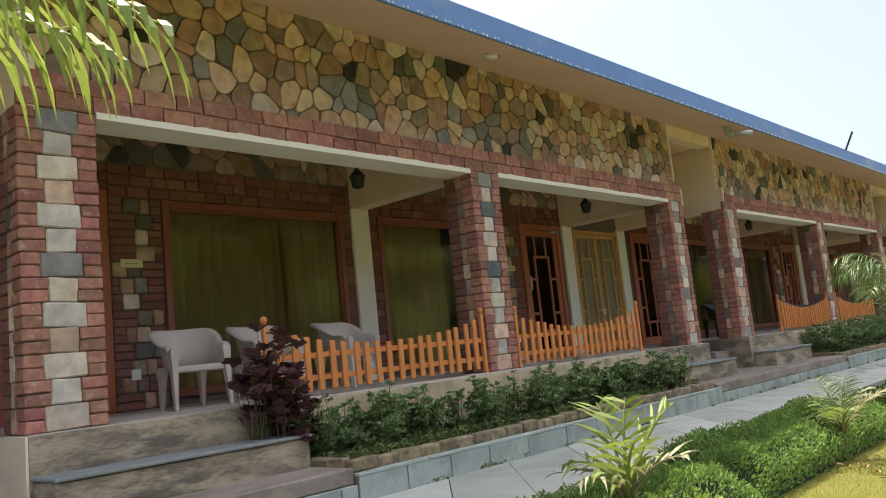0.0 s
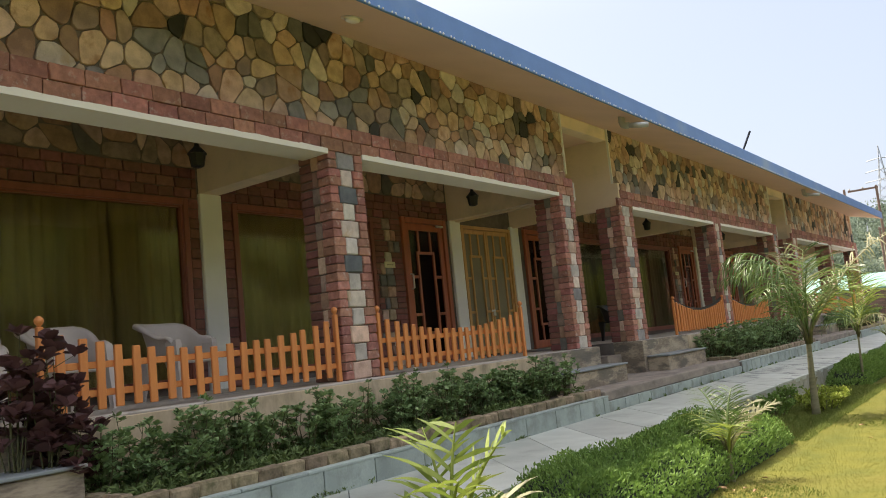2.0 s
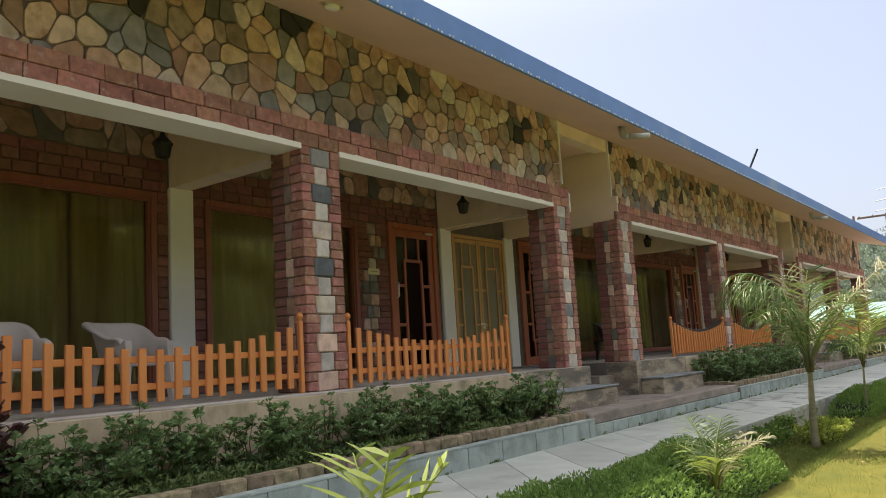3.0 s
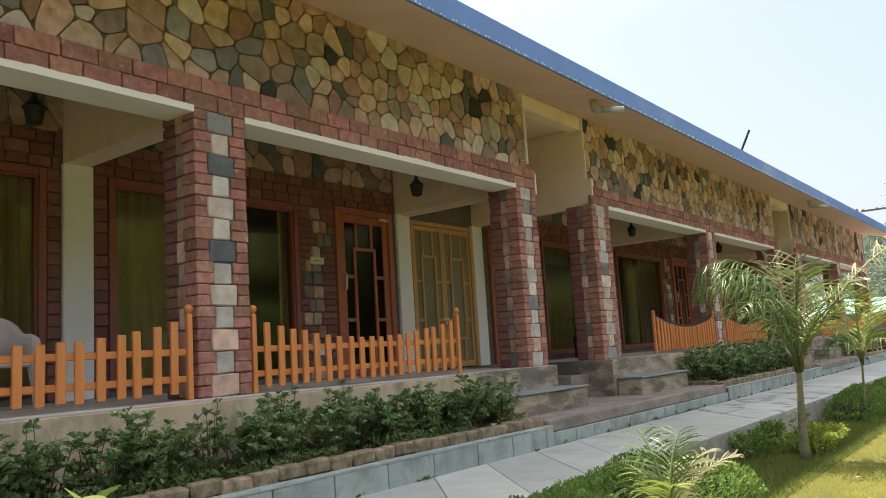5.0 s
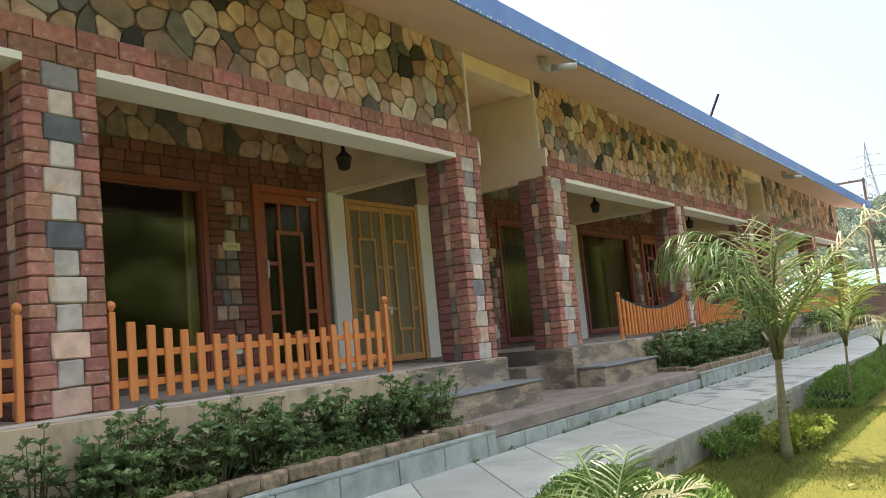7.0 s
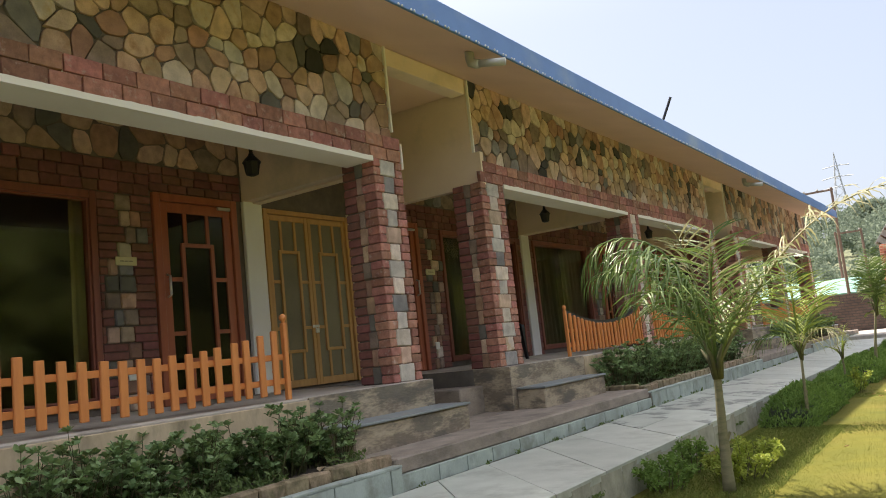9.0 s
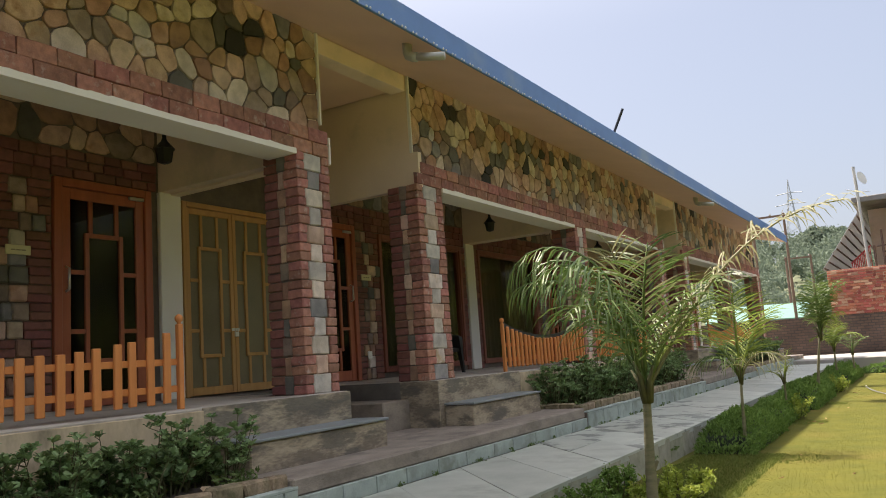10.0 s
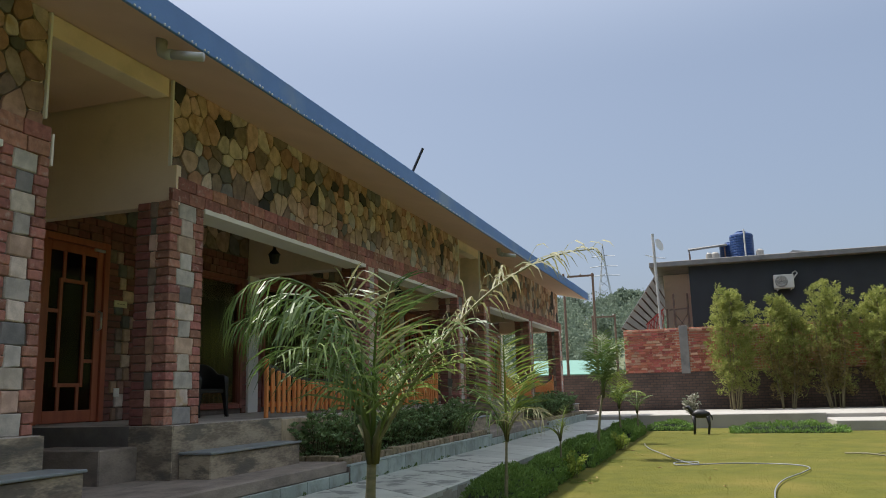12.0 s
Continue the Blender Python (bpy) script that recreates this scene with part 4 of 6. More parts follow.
# azimuth: degrees from +x towards +y
palm(-2.65, 11.68, 0.98, 0.036, [
    (203, 85, 1.82, 150, M_PALM, 1.5, 2.6, 0.1), (190, 84, 1.68, 148, M_PALM, 1.5, 2.6, 0.1), (222, 85, 1.58, 156, M_PALM, 1.4, 2.6, 0.1), (208, 76, 1.4, 100, M_PALM, 1.2, 2.2, 0.15), (245, 76, 1.1, 105, M_PALM, 1.0, 2.0),
    (14, 58, 2.0, 54, M_PALMDRY, 0.75, 2.4, 0.7), (30, 70, 1.1, 55, M_PALM, 0.5, 2.0), (235, 86, 1.1, 18, M_PALMDRY, 0.25, 2.0), (80, 85, 1.15, 22, M_PALM, 0.25, 2.0), (300, 80, 1.0, 40, M_PALM, 0.4, 2.0),
    (350, 66, 0.9, 55, M_PALM, 0.4, 2.2), (182, 70, 0.9, 80, M_PALM, 0.8, 2.2), (40, 62, 0.95, 65, M_PALMYELLOW, 0.5, 2.0)], 0.5, 3,
    M_PALM, "young palm with a thin trunk and drooping green fronds", lean=(0.035, 0.015), per=2.0, width=0.0165)
palm(-2.72, 15.35, 0.85, 0.017, [
    (100, 88, 1.1, 8, M_PALM, 0.22, 2.0, 0.05), (285, 82, 1.0, 18, M_PALMYELLOW, 0.25, 2.0, 0.1), (40, 74, 0.9, 40, M_PALMYELLOW, 0.4, 2.0, 0.2), (190, 70, 0.75, 60, M_PALM, 0.5, 2.0), (340, 64, 0.65, 120, M_PALMDRY, 1.0, 2.0), (215, 64, 0.6, 120, M_PALM, 1.0, 2.0)], 0.46, 5,
    M_PALM, "slim young palm with upright feathery fronds", lean=(0.02, 0.06), per=2.8, width=0.015)
palm(-2.77, 18.8, 0.62, 0.016, [(60, 78, 0.5, 20, M_PALMYELLOW, 0.2), (180, 60, 0.3, 60, M_PALMYELLOW), (300, 70, 0.35, 60, M_PALMYELLOW)], 0.16, 6,
    M_PALMYELLOW, "small yellowing palm seedling beside the hedge")
palm(-2.73, 22.2, 1.25, 0.024, [(75, 86, 1.15, 15, M_PALM, 0.3, 2.0), (280, 80, 1.0, 25, M_PALM, 0.3, 2.0), (20, 80, 1.1, 40, M_PALM, 0.5, 2.0), (350, 76, 1.1, 45, M_PALM, 0.6, 2.0), (240, 84, 0.8, 40, M_PALM, 0.7, 2.0), (320, 82, 1.05, 40, M_PALM, 0.8, 2.0), (15, 66, 0.6, 60, M_PALMYELLOW, 0.9, 2.0)], 0.36, 7, M_PALM, "young palm with a slanting crown of green fronds", lean=(0.16, 0.0), per=3.6, width=0.024)
palm(-2.77, 26.3, 0.9, 0.022, [(270, 84, 0.75, 30, M_PALMYELLOW, 0.3, 2.0), (320, 74, 0.7, 50, M_PALMYELLOW, 0.4, 2.0), (220, 72, 0.65, 50, M_PALM, 0.4, 2.0), (180, 62, 0.6, 100, M_PALMYELLOW, 0.6, 2.0), (10, 60, 0.75, 100, M_PALMYELLOW, 0.6, 2.0), (70, 80, 0.6, 60, M_PALM, 0.5, 2.0), (300, 60, 0.6, 100, M_PALM, 0.6, 2.0)], 0.3, 8, M_PALMYELLOW, "young yellow-green palm at the lawn's edge", per=3.6, width=0.026)
palm(-2.6, 28.8, 0.7, 0.024, [(20, 70, 0.6, 60), (180, 70, 0.5, 70), (90, 80, 0.6, 50), (300, 75, 0.6, 60)], 0.24, 9, M_PALM, "young palm at the lawn's far edge")
palm(-2.58, 4.2, 0.34, 0.026, [(150, 82, 0.66, 35, M_PALMYELLOW, 0.2), (28, 74, 0.66, 30, M_PALMYELLOW, 0.2), (200, 74, 0.5, 95, M_PALMYELLOW, 0.6), (320, 78, 0.5, 50, M_PALMYELLOW), (240, 66, 0.5, 120, M_PALMDRY), (95, 86, 0.64, 20, M_PALMYELLOW, 0.2), (12, 62, 0.5, 60, M_PALMDRY, 0.3)], 0.27, 10,
     M_PALMYELLOW, "small palm seedling with broad yellow-green fronds in the hedge", stubs=0, per=1.5, width=0.05)
palm(-2.42, 7.65, 0.26, 0.018, [(165, 70, 0.5, 70, M_PALMYELLOW, 0.4), (60, 70, 0.5, 50, M_PALMDRY, 0.4), (140, 80, 0.62, 55, M_PALM, 0.35), (30, 60, 0.56, 45, M_PALMDRY, 0.3), (190, 62, 0.45, 95), (305, 70, 0.4, 70, M_PALMYELLOW), (85, 82, 0.55, 40, M_PALM, 0.3)], 0.22, 11, M_PALM, "small palm seedling beside the clipped hedge", stubs=0, per=4.2, width=0.022)
palm(-3.05, 0.1, 2.3, 0.05, [(48, 30, 1.5, 62, M_PALMYELLOW, 1.5), (32, 34, 1.5, 64, M_PALMYELLOW, 1.5), (66, 34, 1.3, 62, M_PALMYELLOW, 1.5), (180, 60, 1.2, 90), (260, 60, 1.2, 90), (130, 65, 1.2, 90), (320, 60, 1.0, 90)], 0.46, 12,
     M_PALMYELLOW, "palm with long yellow-green hanging fronds by the path", per=1.7, width=0.034)


def shrub(x, y, z, r, h, n, leaf, mat, seed, name="shrub", label="low leafy green shrub in the planter bed", category="shrub", group="planter shrubs", aspect=0.5, whorled=True):
    rs = np.random.RandomState(seed)
    rng = random.Random(seed)
    sh = thing(name, None, None, label, category, group)
    g = Geo()
    cen, nor = [], []
    stems = max(5, int(14 * r / 0.25))
    for i in range(stems):
        a, rr = rng.uniform(0, 6.28), r * math.sqrt(rng.random())
        ht = h * rng.uniform(0.55, 1.0) * (1 - 0.35 * (rr / r) ** 2)
        b = Vector((x + math.cos(a) * rr * 0.4, y + math.sin(a) * rr * 0.4, z - 0.01))
        t = Vector((x + math.cos(a) * rr, y + math.sin(a) * rr, z + ht))
        mid = b.lerp(t, 0.5) + Vector((rng.uniform(-0.03, 0.03), rng.uniform(-0.03, 0.03), 0.02))
        g.tube([b, mid, t], [0.006, 0.0045, 0.002], 5)
        k = n // stems
        if whorled:
            # rosettes of leaves along the upper stem and on short side twigs
            for j in range(max(2, k // 7)):
                u = 1.0 if j == 0 else rng.uniform(0.1, 0.95)
                p = b.lerp(mid, u * 2) if u < 0.5 else mid.lerp(t, u * 2 - 1)
                if j:
                    q, w = rng.uniform(0, 6.28), leaf * rng.uniform(0.4, 1.5)
                    e = p + Vector((math.cos(q) * w, math.sin(q) * w, w * rng.uniform(0.1, 0.8)))
                    g.tube([p, e], [0.003, 0.0015], 4)
                    p = e
                turn_by = rng.uniform(0, 6.28)
                for i2 in range(7):
                    q = turn_by + i2 * 2.4
                    rise = 0.15 + 0.16 * i2
                    v = Vector((math.cos(q), math.sin(q), rise)).normalized()
                    cen.append(p + v * leaf * 0.5)
                    nor.append(v)
            continue
        for j in range(k):
            u = rng.random() ** 0.6
            p = (b.lerp(mid, u * 2) if u < 0.5 else mid.lerp(t, u * 2 - 1)) if u > 0.12 else b.lerp(mid, 0.5)
            q = rng.uniform(0, 6.28)
            w = leaf * rng.uniform(0.3, 1.0)
            cen.append((p.x + math.cos(q) * w, p.y + math.sin(q) * w, p.z + rng.uniform(-0.3, 0.7) * leaf))
            nor.append((math.cos(q), math.sin(q), 0.25))
    part("branchwork", g, M_STEM, sh)
    part("foliage", leaf_mesh("foliage", cen, leaf, mat, rs, aspect, 0.0 if whorled else 0.2, np.array(nor), 0.12, 0.22 if whorled else 0.6, whorled), None, sh)
    return sh


rng = random.Random(31)
for i in range(9):
    y = 4.1 + i * 0.225 + rng.uniform(-0.05, 0.05)
    shrub(-5.21 + rng.uniform(-0.14, 0.1), y, 0.37, rng.uniform(0.18, 0.27), rng.uniform(0.4, 0.6), 760, 0.05, M_SHRUB, 100 + i, aspect=0.6)
for i in range(5):
    y = 6.0 + i * 0.2 + rng.uniform(-0.05, 0.05)
    shrub(-5.29 + rng.uniform(-0.08, 0.14), y, 0.37, rng.uniform(0.14, 0.24), (0.36, 0.54, 0.34, 0.58, 0.46)[i], (560, 240, 480, 300, 620)[i], 0.052, M_SHRUB, 120 + i, aspect=0.6)
for i in range(20):
    y = 6.95 + i * 0.162 + rng.uniform(-0.05, 0.05)
    shrub(-5.25 + rng.uniform(-0.14, 0.14), y, 0.37, rng.uniform(0.17, 0.27), rng.uniform(0.42, 0.62), 520 if y < 8.4 else 720, 0.051, M_SHRUB, 140 + i, aspect=0.6)
for i in range(21):
    y = 15.9 + i * 0.285 + rng.uniform(-0.06, 0.06)
    shrub(-5.15 + rng.uniform(-0.12, 0.12), y, 0.37, rng.uniform(0.3, 0.4), rng.uniform(0.6, 0.76), 900, 0.058, M_SHRUB, 200 + i, aspect=0.6)
for i in range(14):
    y = 26.9 + i * 0.43 + rng.uniform(-0.06, 0.06)
    shrub(-5.15 + rng.uniform(-0.12, 0.12), y, 0.37, 0.38, rng.uniform(0.6, 0.75), 260, 0.09, M_SHRUB, 240 + i)
for i in range(3):
    shrub(-5.4 + 0.05 * i, 3.58 + 0.16 * i, 0.63 if i < 2 else 0.37, 0.18, (0.95, 0.82, 0.72)[i], 300, 0.095, M_PURPLE, 300 + i, "purple_shrub", "dark purple-leaved shrub beside the entrance step", "shrub", "purple shrubs", 0.9)
# ground cover in the beds
rs = np.random.RandomState(5)
for k, (a, b) in enumerate(PLANTERS[:2]):
    n = 11000 if k == 0 else 3000
    c = np.stack([rs.uniform(-5.52, -4.86, n), rs.uniform(a + 0.05, b - 0.05, n), 0.375 + rs.uniform(0, 1, n) ** 2 * 0.09], axis=1)
    bare = np.array([noise.noise(Vector((p[0] * 3.0, p[1] * 1.6, 2.0))) for p in c]) + np.where(c[:, 1] < 7.0, 0.35, 0.0)
    c = c[bare > 0.0]
    o = new("ground_cover", leaf_mesh("ground_cover", c, 0.06, M_SHRUB if k else M_WEED, rs, 0.35, 0.6))
    tagged(o, "low weeds and fallen leaves on planter soil", "weeds", kind="stuff")
# weeds rooted in the joints along the path
c = []
for x0, z0, count in ((KERB_X + 0.012, PATH, 46), (PATH_X + 0.075, -0.02, 90)):
    for i in range(count):
        y, wide, tall = rs.uniform(1.5, 27.0), rs.uniform(0.03, 0.16), rs.uniform(0.012, 0.045)
        for q in range(int(160 * wide) + 8):
            c.append((x0 + abs(rs.normal()) * 0.014, y + rs.normal() * wide * 0.5, z0 + rs.uniform(0, 1) * tall))
o = new("path_weeds", leaf_mesh("path_weeds", c, 0.032, M_WEED, rs, 0.4, 0.6))
tagged(o, "small green weeds growing in the path's joints", "weeds", kind="stuff")


def hedge(y0, y1, x0, x1, h, n, leaf, mat, seed, label):
    """A clipped hedge: a rough core painted near black as inner shade, with small leaves all over."""
    rs = np.random.RandomState(seed)
    ny, nx = int((y1 - y0) / 0.12) + 2, 7
    vs, fs = [], []

    def top(x, y):
        u = (x - x0) / (x1 - x0) * 2 - 1
        v = min(1.0, (y - y0) / 0.3, (y1 - y) / 0.3)
        return h * (0.82 + 0.3 * noise.noise(Vector((x * 2.3, y * 1.7, seed))) + 0.12 * noise.noise(Vector((x * 7, y * 7, seed)))) * (1 - 0.35 * abs(u) ** 3) * max(0.15, v) ** 0.5

    for i in range(ny):
        y = y0 + (y1 - y0) * i / (ny - 1)
        for j in range(nx):
            x = x0 + (x1 - x0) * j / (nx - 1)
            vs.append((x, y, LAWN + (top(x, y) * 0.86 if 0 < j < nx - 1 and 0 < i < ny - 1 else -0.02)))
    for i in range(ny - 1):
        for j in range(nx - 1):
            k = i * nx + j
            fs.append((k, k + 1, k + nx + 1, k + nx))
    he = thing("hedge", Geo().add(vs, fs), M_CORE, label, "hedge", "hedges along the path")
    xs, ys = rs.uniform(x0 - 0.03, x1 + 0.03, n), rs.uniform(y0 - 0.03, y1 + 0.03, n)
    cen, nor = np.zeros((n, 3)), np.zeros((n, 3))
    for i in range(n):
        t = top(xs[i], ys[i])
        u = (xs[i] - x0) / (x1 - x0) * 2 - 1
        if abs(u) > 0.72 or min(ys[i] - y0, y1 - ys[i]) < 0.14:
            z = t * rs.uniform(0.08, 1.0)
        else:
            z = t * (0.8 + 0.3 * rs.uniform(0, 1) ** 1.5)
        cen[i] = (xs[i], ys[i], LAWN + z)
        nor[i] = (u * 0.8, 0, 0.7)
    part("foliage", leaf_mesh("foliage", cen, leaf, mat, rs, 0.4, 0.5, nor), None, he)
    return he


hedge(-3.0, 1.5, -3.3, -2.35, 0.43, 30000, 0.03, M_HEDGE, 6, "low clipped green hedge along the stone path")
hedge(1.5, 5.6, -3.3, -2.35, 0.43, 34000, 0.036, M_HEDGE, 1, "low clipped green hedge along the stone path")
hedge(5.6, 9.5, -3.36, -2.42, 0.47, 40000, 0.036, M_HEDGE, 2, "low clipped green hedge along the stone path")
for y0, y1, x0, x1, h, n, leaf, seed in ((15.2, 17.5, -3.22, -2.62, 0.44, 12000, 0.045, 3), (17.7, 20.2, -3.2, -2.68, 0.38, 11000, 0.048, 14), (20.5, 23.3, -3.2, -2.58, 0.46, 10000, 0.055, 4),
                                         (23.7, 26.6, -3.2, -2.66, 0.36, 8000, 0.06, 15), (26.9, 30.4, -3.2, -2.56, 0.44, 8000, 0.07, 5)):
    hedge(y0, y1, x0, x1, h, n, leaf, M_HEDGE, seed, "low clipped green hedge along the stone path")
shrub(-3.12, 11.7, LAWN, 0.3, 0.3, 1100, 0.045, M_HEDGE, 401, "shrub", "small round green bush beside the path", "shrub", "bushes by the palms", whorled=False)
shrub(-3.16, 12.4, LAWN, 0.26, 0.32, 900, 0.045, M_HEDGE, 402, "shrub", "small round green bush beside the path", "shrub", "bushes by the palms", whorled=False)
shrub(-2.66, 12.15, LAWN, 0.33, 0.34, 1400, 0.042, M_LIME, 403, "shrub", "bright lime-green bush at a palm's foot", "shrub", "bushes by the palms", whorled=False)
shrub(-2.72, 12.7, LAWN, 0.28, 0.34, 900, 0.042, M_LIME, 404, "shrub", "bright lime-green bush at a palm's foot", "shrub", "bushes by the palms", whorled=False)
shrub(-2.3, 4.35, LAWN, 0.24, 0.45, 900, 0.038, M_LIME, 405, "shrub", "lime-green bush growing out of the hedge", "shrub", "bushes by the palms", whorled=False)
shrub(-2.68, 19.0, LAWN, 0.26, 0.45, 700, 0.05, M_LIME, 406, "shrub", "lime-green bush growing out of the hedge", "shrub", "bushes by the palms", whorled=False)
shrub(-2.62, 24.4, LAWN, 0.28, 0.4, 600, 0.055, M_LIME, 407, "shrub", "lime-green bush growing out of the hedge", "shrub", "bushes by the palms", whorled=False)


# grass: short blades over the lawn, longer tufts at the palms
def grass(name, n, spots, h, mat, seed, label):
    rs = np.random.RandomState(seed)
    xs, ys = spots(rs, n)
    c = np.stack([xs, ys, np.full(len(xs), LAWN) + h * 0.35], axis=1)
    o = new(name, leaf_mesh(name, c, h, mat, rs, 0.13, 1.6, None, 0.05))
    return tagged(o, label, "grass", kind="stuff")


def lawn_spots(rs, n):
    y = 4.0 + 27.0 * rs.uniform(0, 1, n) ** 1.25
    x = -2.7 + rs.uniform(0, 1, n) ** 1.2 * (1.6 + 0.4 * np.abs(y))
    return x, y


grass("lawn_grass", 260000, lawn_spots, 0.016, M_GRASS, 1, "short sunlit yellow-green lawn grass")
TUFTS = [(-2.5, 11.2, 0.5), (-2.0, 11.0, 0.5), (-1.7, 10.9, 0.35), (-2.5, 14.9, 0.4), (-2.2, 15.0, 0.35), (-2.2, 7.3, 0.35), (-1.95, 7.2, 0.3), (-2.85, 13.2, 0.5), (-2.95, 14.3, 0.4), (-2.9, 10.2, 0.4), (-2.75, 12.8, 0.5), (-2.5, 18.5, 0.3), (-2.5, 21.6, 0.3)]


def tuft_spots(rs, n):
    k = rs.randint(0, len(TUFTS), n)
    t = np.array(TUFTS)[k]
    r, a = t[:, 2] * np.sqrt(rs.uniform(0, 1, n)), rs.uniform(0, 6.28, n)
    return t[:, 0] + r * np.cos(a), t[:, 1] + r * np.sin(a)


grass("grass_tufts", 9000, tuft_spots, 0.03, M_TUFT, 2, "longer green grass tufts round the palms")


def shade_spots(rs, n):
    return rs.uniform(-3.25, -2.3, n), rs.uniform(9.6, 15.3, n)


grass("grass_verge", 24000, shade_spots, 0.04, M_TUFT, 3, "green grass verge between hedge and lawn")
M_DRYLEAF = material("dry_leaf", (0.38, 0.26, 0.12), (0.26, 0.16, 0.08), 20, 0.8, 0.2, spread=0.25)
rng = random.Random(9)
for i in range(70):
    x, y = rng.uniform(-2.4, 2.6), 6.5 + 17.5 * rng.random() ** 1.4
    if i < 7:
        x, y = -2.3 + rng.uniform(-0.2, 0.35), 7.15 + rng.uniform(-0.2, 0.2)
    elif i < 11:
        x, y = -2.45 + rng.uniform(-0.1, 0.35), 18.3 + rng.uniform(-0.2, 0.2)
    s = rng.uniform(0.018, 0.05)
    g = Geo().add([(-s, 0, 0), (-s * 0.3, s * 0.4, 0.008), (s * 0.5, s * 0.3, 0.014), (s, 0, 0.004), (s * 0.4, -s * 0.35, 0.012), (-s * 0.4, -s * 0.35, 0.01), (0, 0, 0.002)],
                  [(0, 6, 1), (1, 6, 2), (2, 6, 3), (3, 6, 4), (4, 6, 5), (5, 6, 0)])
    o = thing("fallen_leaf", g, M_DRYLEAF, "curled dry brown leaf lying on the lawn", "leaf", "fallen leaves")
    o.matrix_basis = pose(x, y, LAWN + 0.02, rng.uniform(-8, 8), rng.uniform(-8, 8), rng.uniform(0, 360))

M_PALELEAF = material("pale_dry_leaf", (0.52, 0.42, 0.27), (0.4, 0.3, 0.17), 20, 0.85, 0.2, spread=0.2)
for i in range(46):
    x, y = rng.uniform(-5.45, -4.88), rng.uniform(4.1, 10.1)
    s = rng.uniform(0.02, 0.06) if i > 8 else rng.uniform(0.07, 0.1)
    g = Geo().add([(-s, 0, 0), (-s * 0.3, s * 0.5, 0.01), (s * 0.5, s * 0.4, 0.02), (s, 0, 0.004), (s * 0.4, -s * 0.45, 0.015), (-s * 0.4, -s * 0.45, 0.012), (0, 0, 0.002)],
                  [(0, 6, 1), (1, 6, 2), (2, 6, 3), (3, 6, 4), (4, 6, 5), (5, 6, 0)])
    o = thing("fallen_leaf", g, M_PALELEAF if i % 3 else M_DRYLEAF, "curled dry leaf lying on the planter soil", "leaf", "leaves in the planter")
    o.matrix_basis = pose(x, y, 0.374 + s * 0.12, rng.uniform(-14, 14), rng.uniform(-4, 18), rng.uniform(0, 360))

# trees behind the lawn, which the windows mirror
def tree(x, y, h, r, n, leaf, mat, seed, label, group, trunk=0.35, z=None, blobs=9):
    rs = np.random.RandomState(seed)
    rng = random.Random(seed)
    z = LAWN if z is None else z
    tr = thing("tree", None, None, label, "tree", group)
    g = Geo().tube([(x, y, z - 0.05), (x + 0.05 * h * 0.3, y, z + h * 0.25), (x, y, z + h * 0.55), (x, y, z + h * 0.8)], [0.03 * h, 0.022 * h, 0.014 * h, 0.005 * h], 8)
    cen, nor = [], []
    for i in range(blobs):
        a, t = rng.uniform(0, 6.28), rng.uniform(trunk, 0.95)
        rr = r * rng.uniform(0.35, 0.85) * (1.15 - abs(t - 0.55))
        b = Vector((x + math.cos(a) * rr, y + math.sin(a) * rr, z + h * t))
        g.tube([(x, y, z + h * max(0.2, t - 0.25)), b.lerp(Vector((x, y, z + h * t)), 0.4), b], [0.01 * h, 0.006 * h, 0.002 * h], 5)
        br = r * rng.uniform(0.32, 0.55)
        k = n // blobs
        d = rs.normal(size=(k, 3))
        d /= np.linalg.norm(d, axis=1)[:, None]
        rad = br * rs.uniform(0.25, 1.0, k) ** 0.45 * (1 + 0.25 * rs.normal(size=k))
        cen.append(np.array(b) + d * rad[:, None] * (1, 1, 0.8))
        nor.append(d)
    part("trunk", g, M_BARK, tr)
    part("crown", leaf_mesh("crown", np.concatenate(cen), leaf, mat, rs, 0.55, 0.1, np.concatenate(nor)), None, tr)
    return tr


# a grassy bank with scattered trees closes the lawn's other side
vs, fs = [], []
for i in range(30):
    for j in range(14):
        x, y = 9.0 + 45 * j / 13, -45 + 130 * i / 29
        t = j / 13
        vs.append((x, y, LAWN - 0.05 + (6.0 * t ** 1.1 + 0.8 * noise.noise(Vector((x * 0.12, y * 0.12, 7))) * min(1.0, 3 * t))))
for i in range(29):
    for j in range(13):
        k = i * 14 + j
        fs.append((k, k + 1, k + 15, k + 14))
M_BANK = material("bank_grass", (0.17, 0.2, 0.075), (0.09, 0.115, 0.04), 0.35, 0.95, 0.6, fine=2.0, contrast=0.35)
thing("grass_bank", Geo().add(vs, fs), M_BANK, kind="structure")
rng = random.Random(12)
for i in range(34):
    x = rng.uniform(10.5, 15)
    z = LAWN + 6.0 * ((x - 9) / 45) ** 1.1 - 0.4
    tree(x, -14 + i * 1.95 + rng.uniform(-1, 1), rng.uniform(7.6, 9.2), rng.uniform(2.3, 2.9), 5200, 0.38, M_BACKLEAF, 500 + i, "leafy green tree on the bank across the lawn", "trees across the lawn", 0.12, z=z, blobs=11)

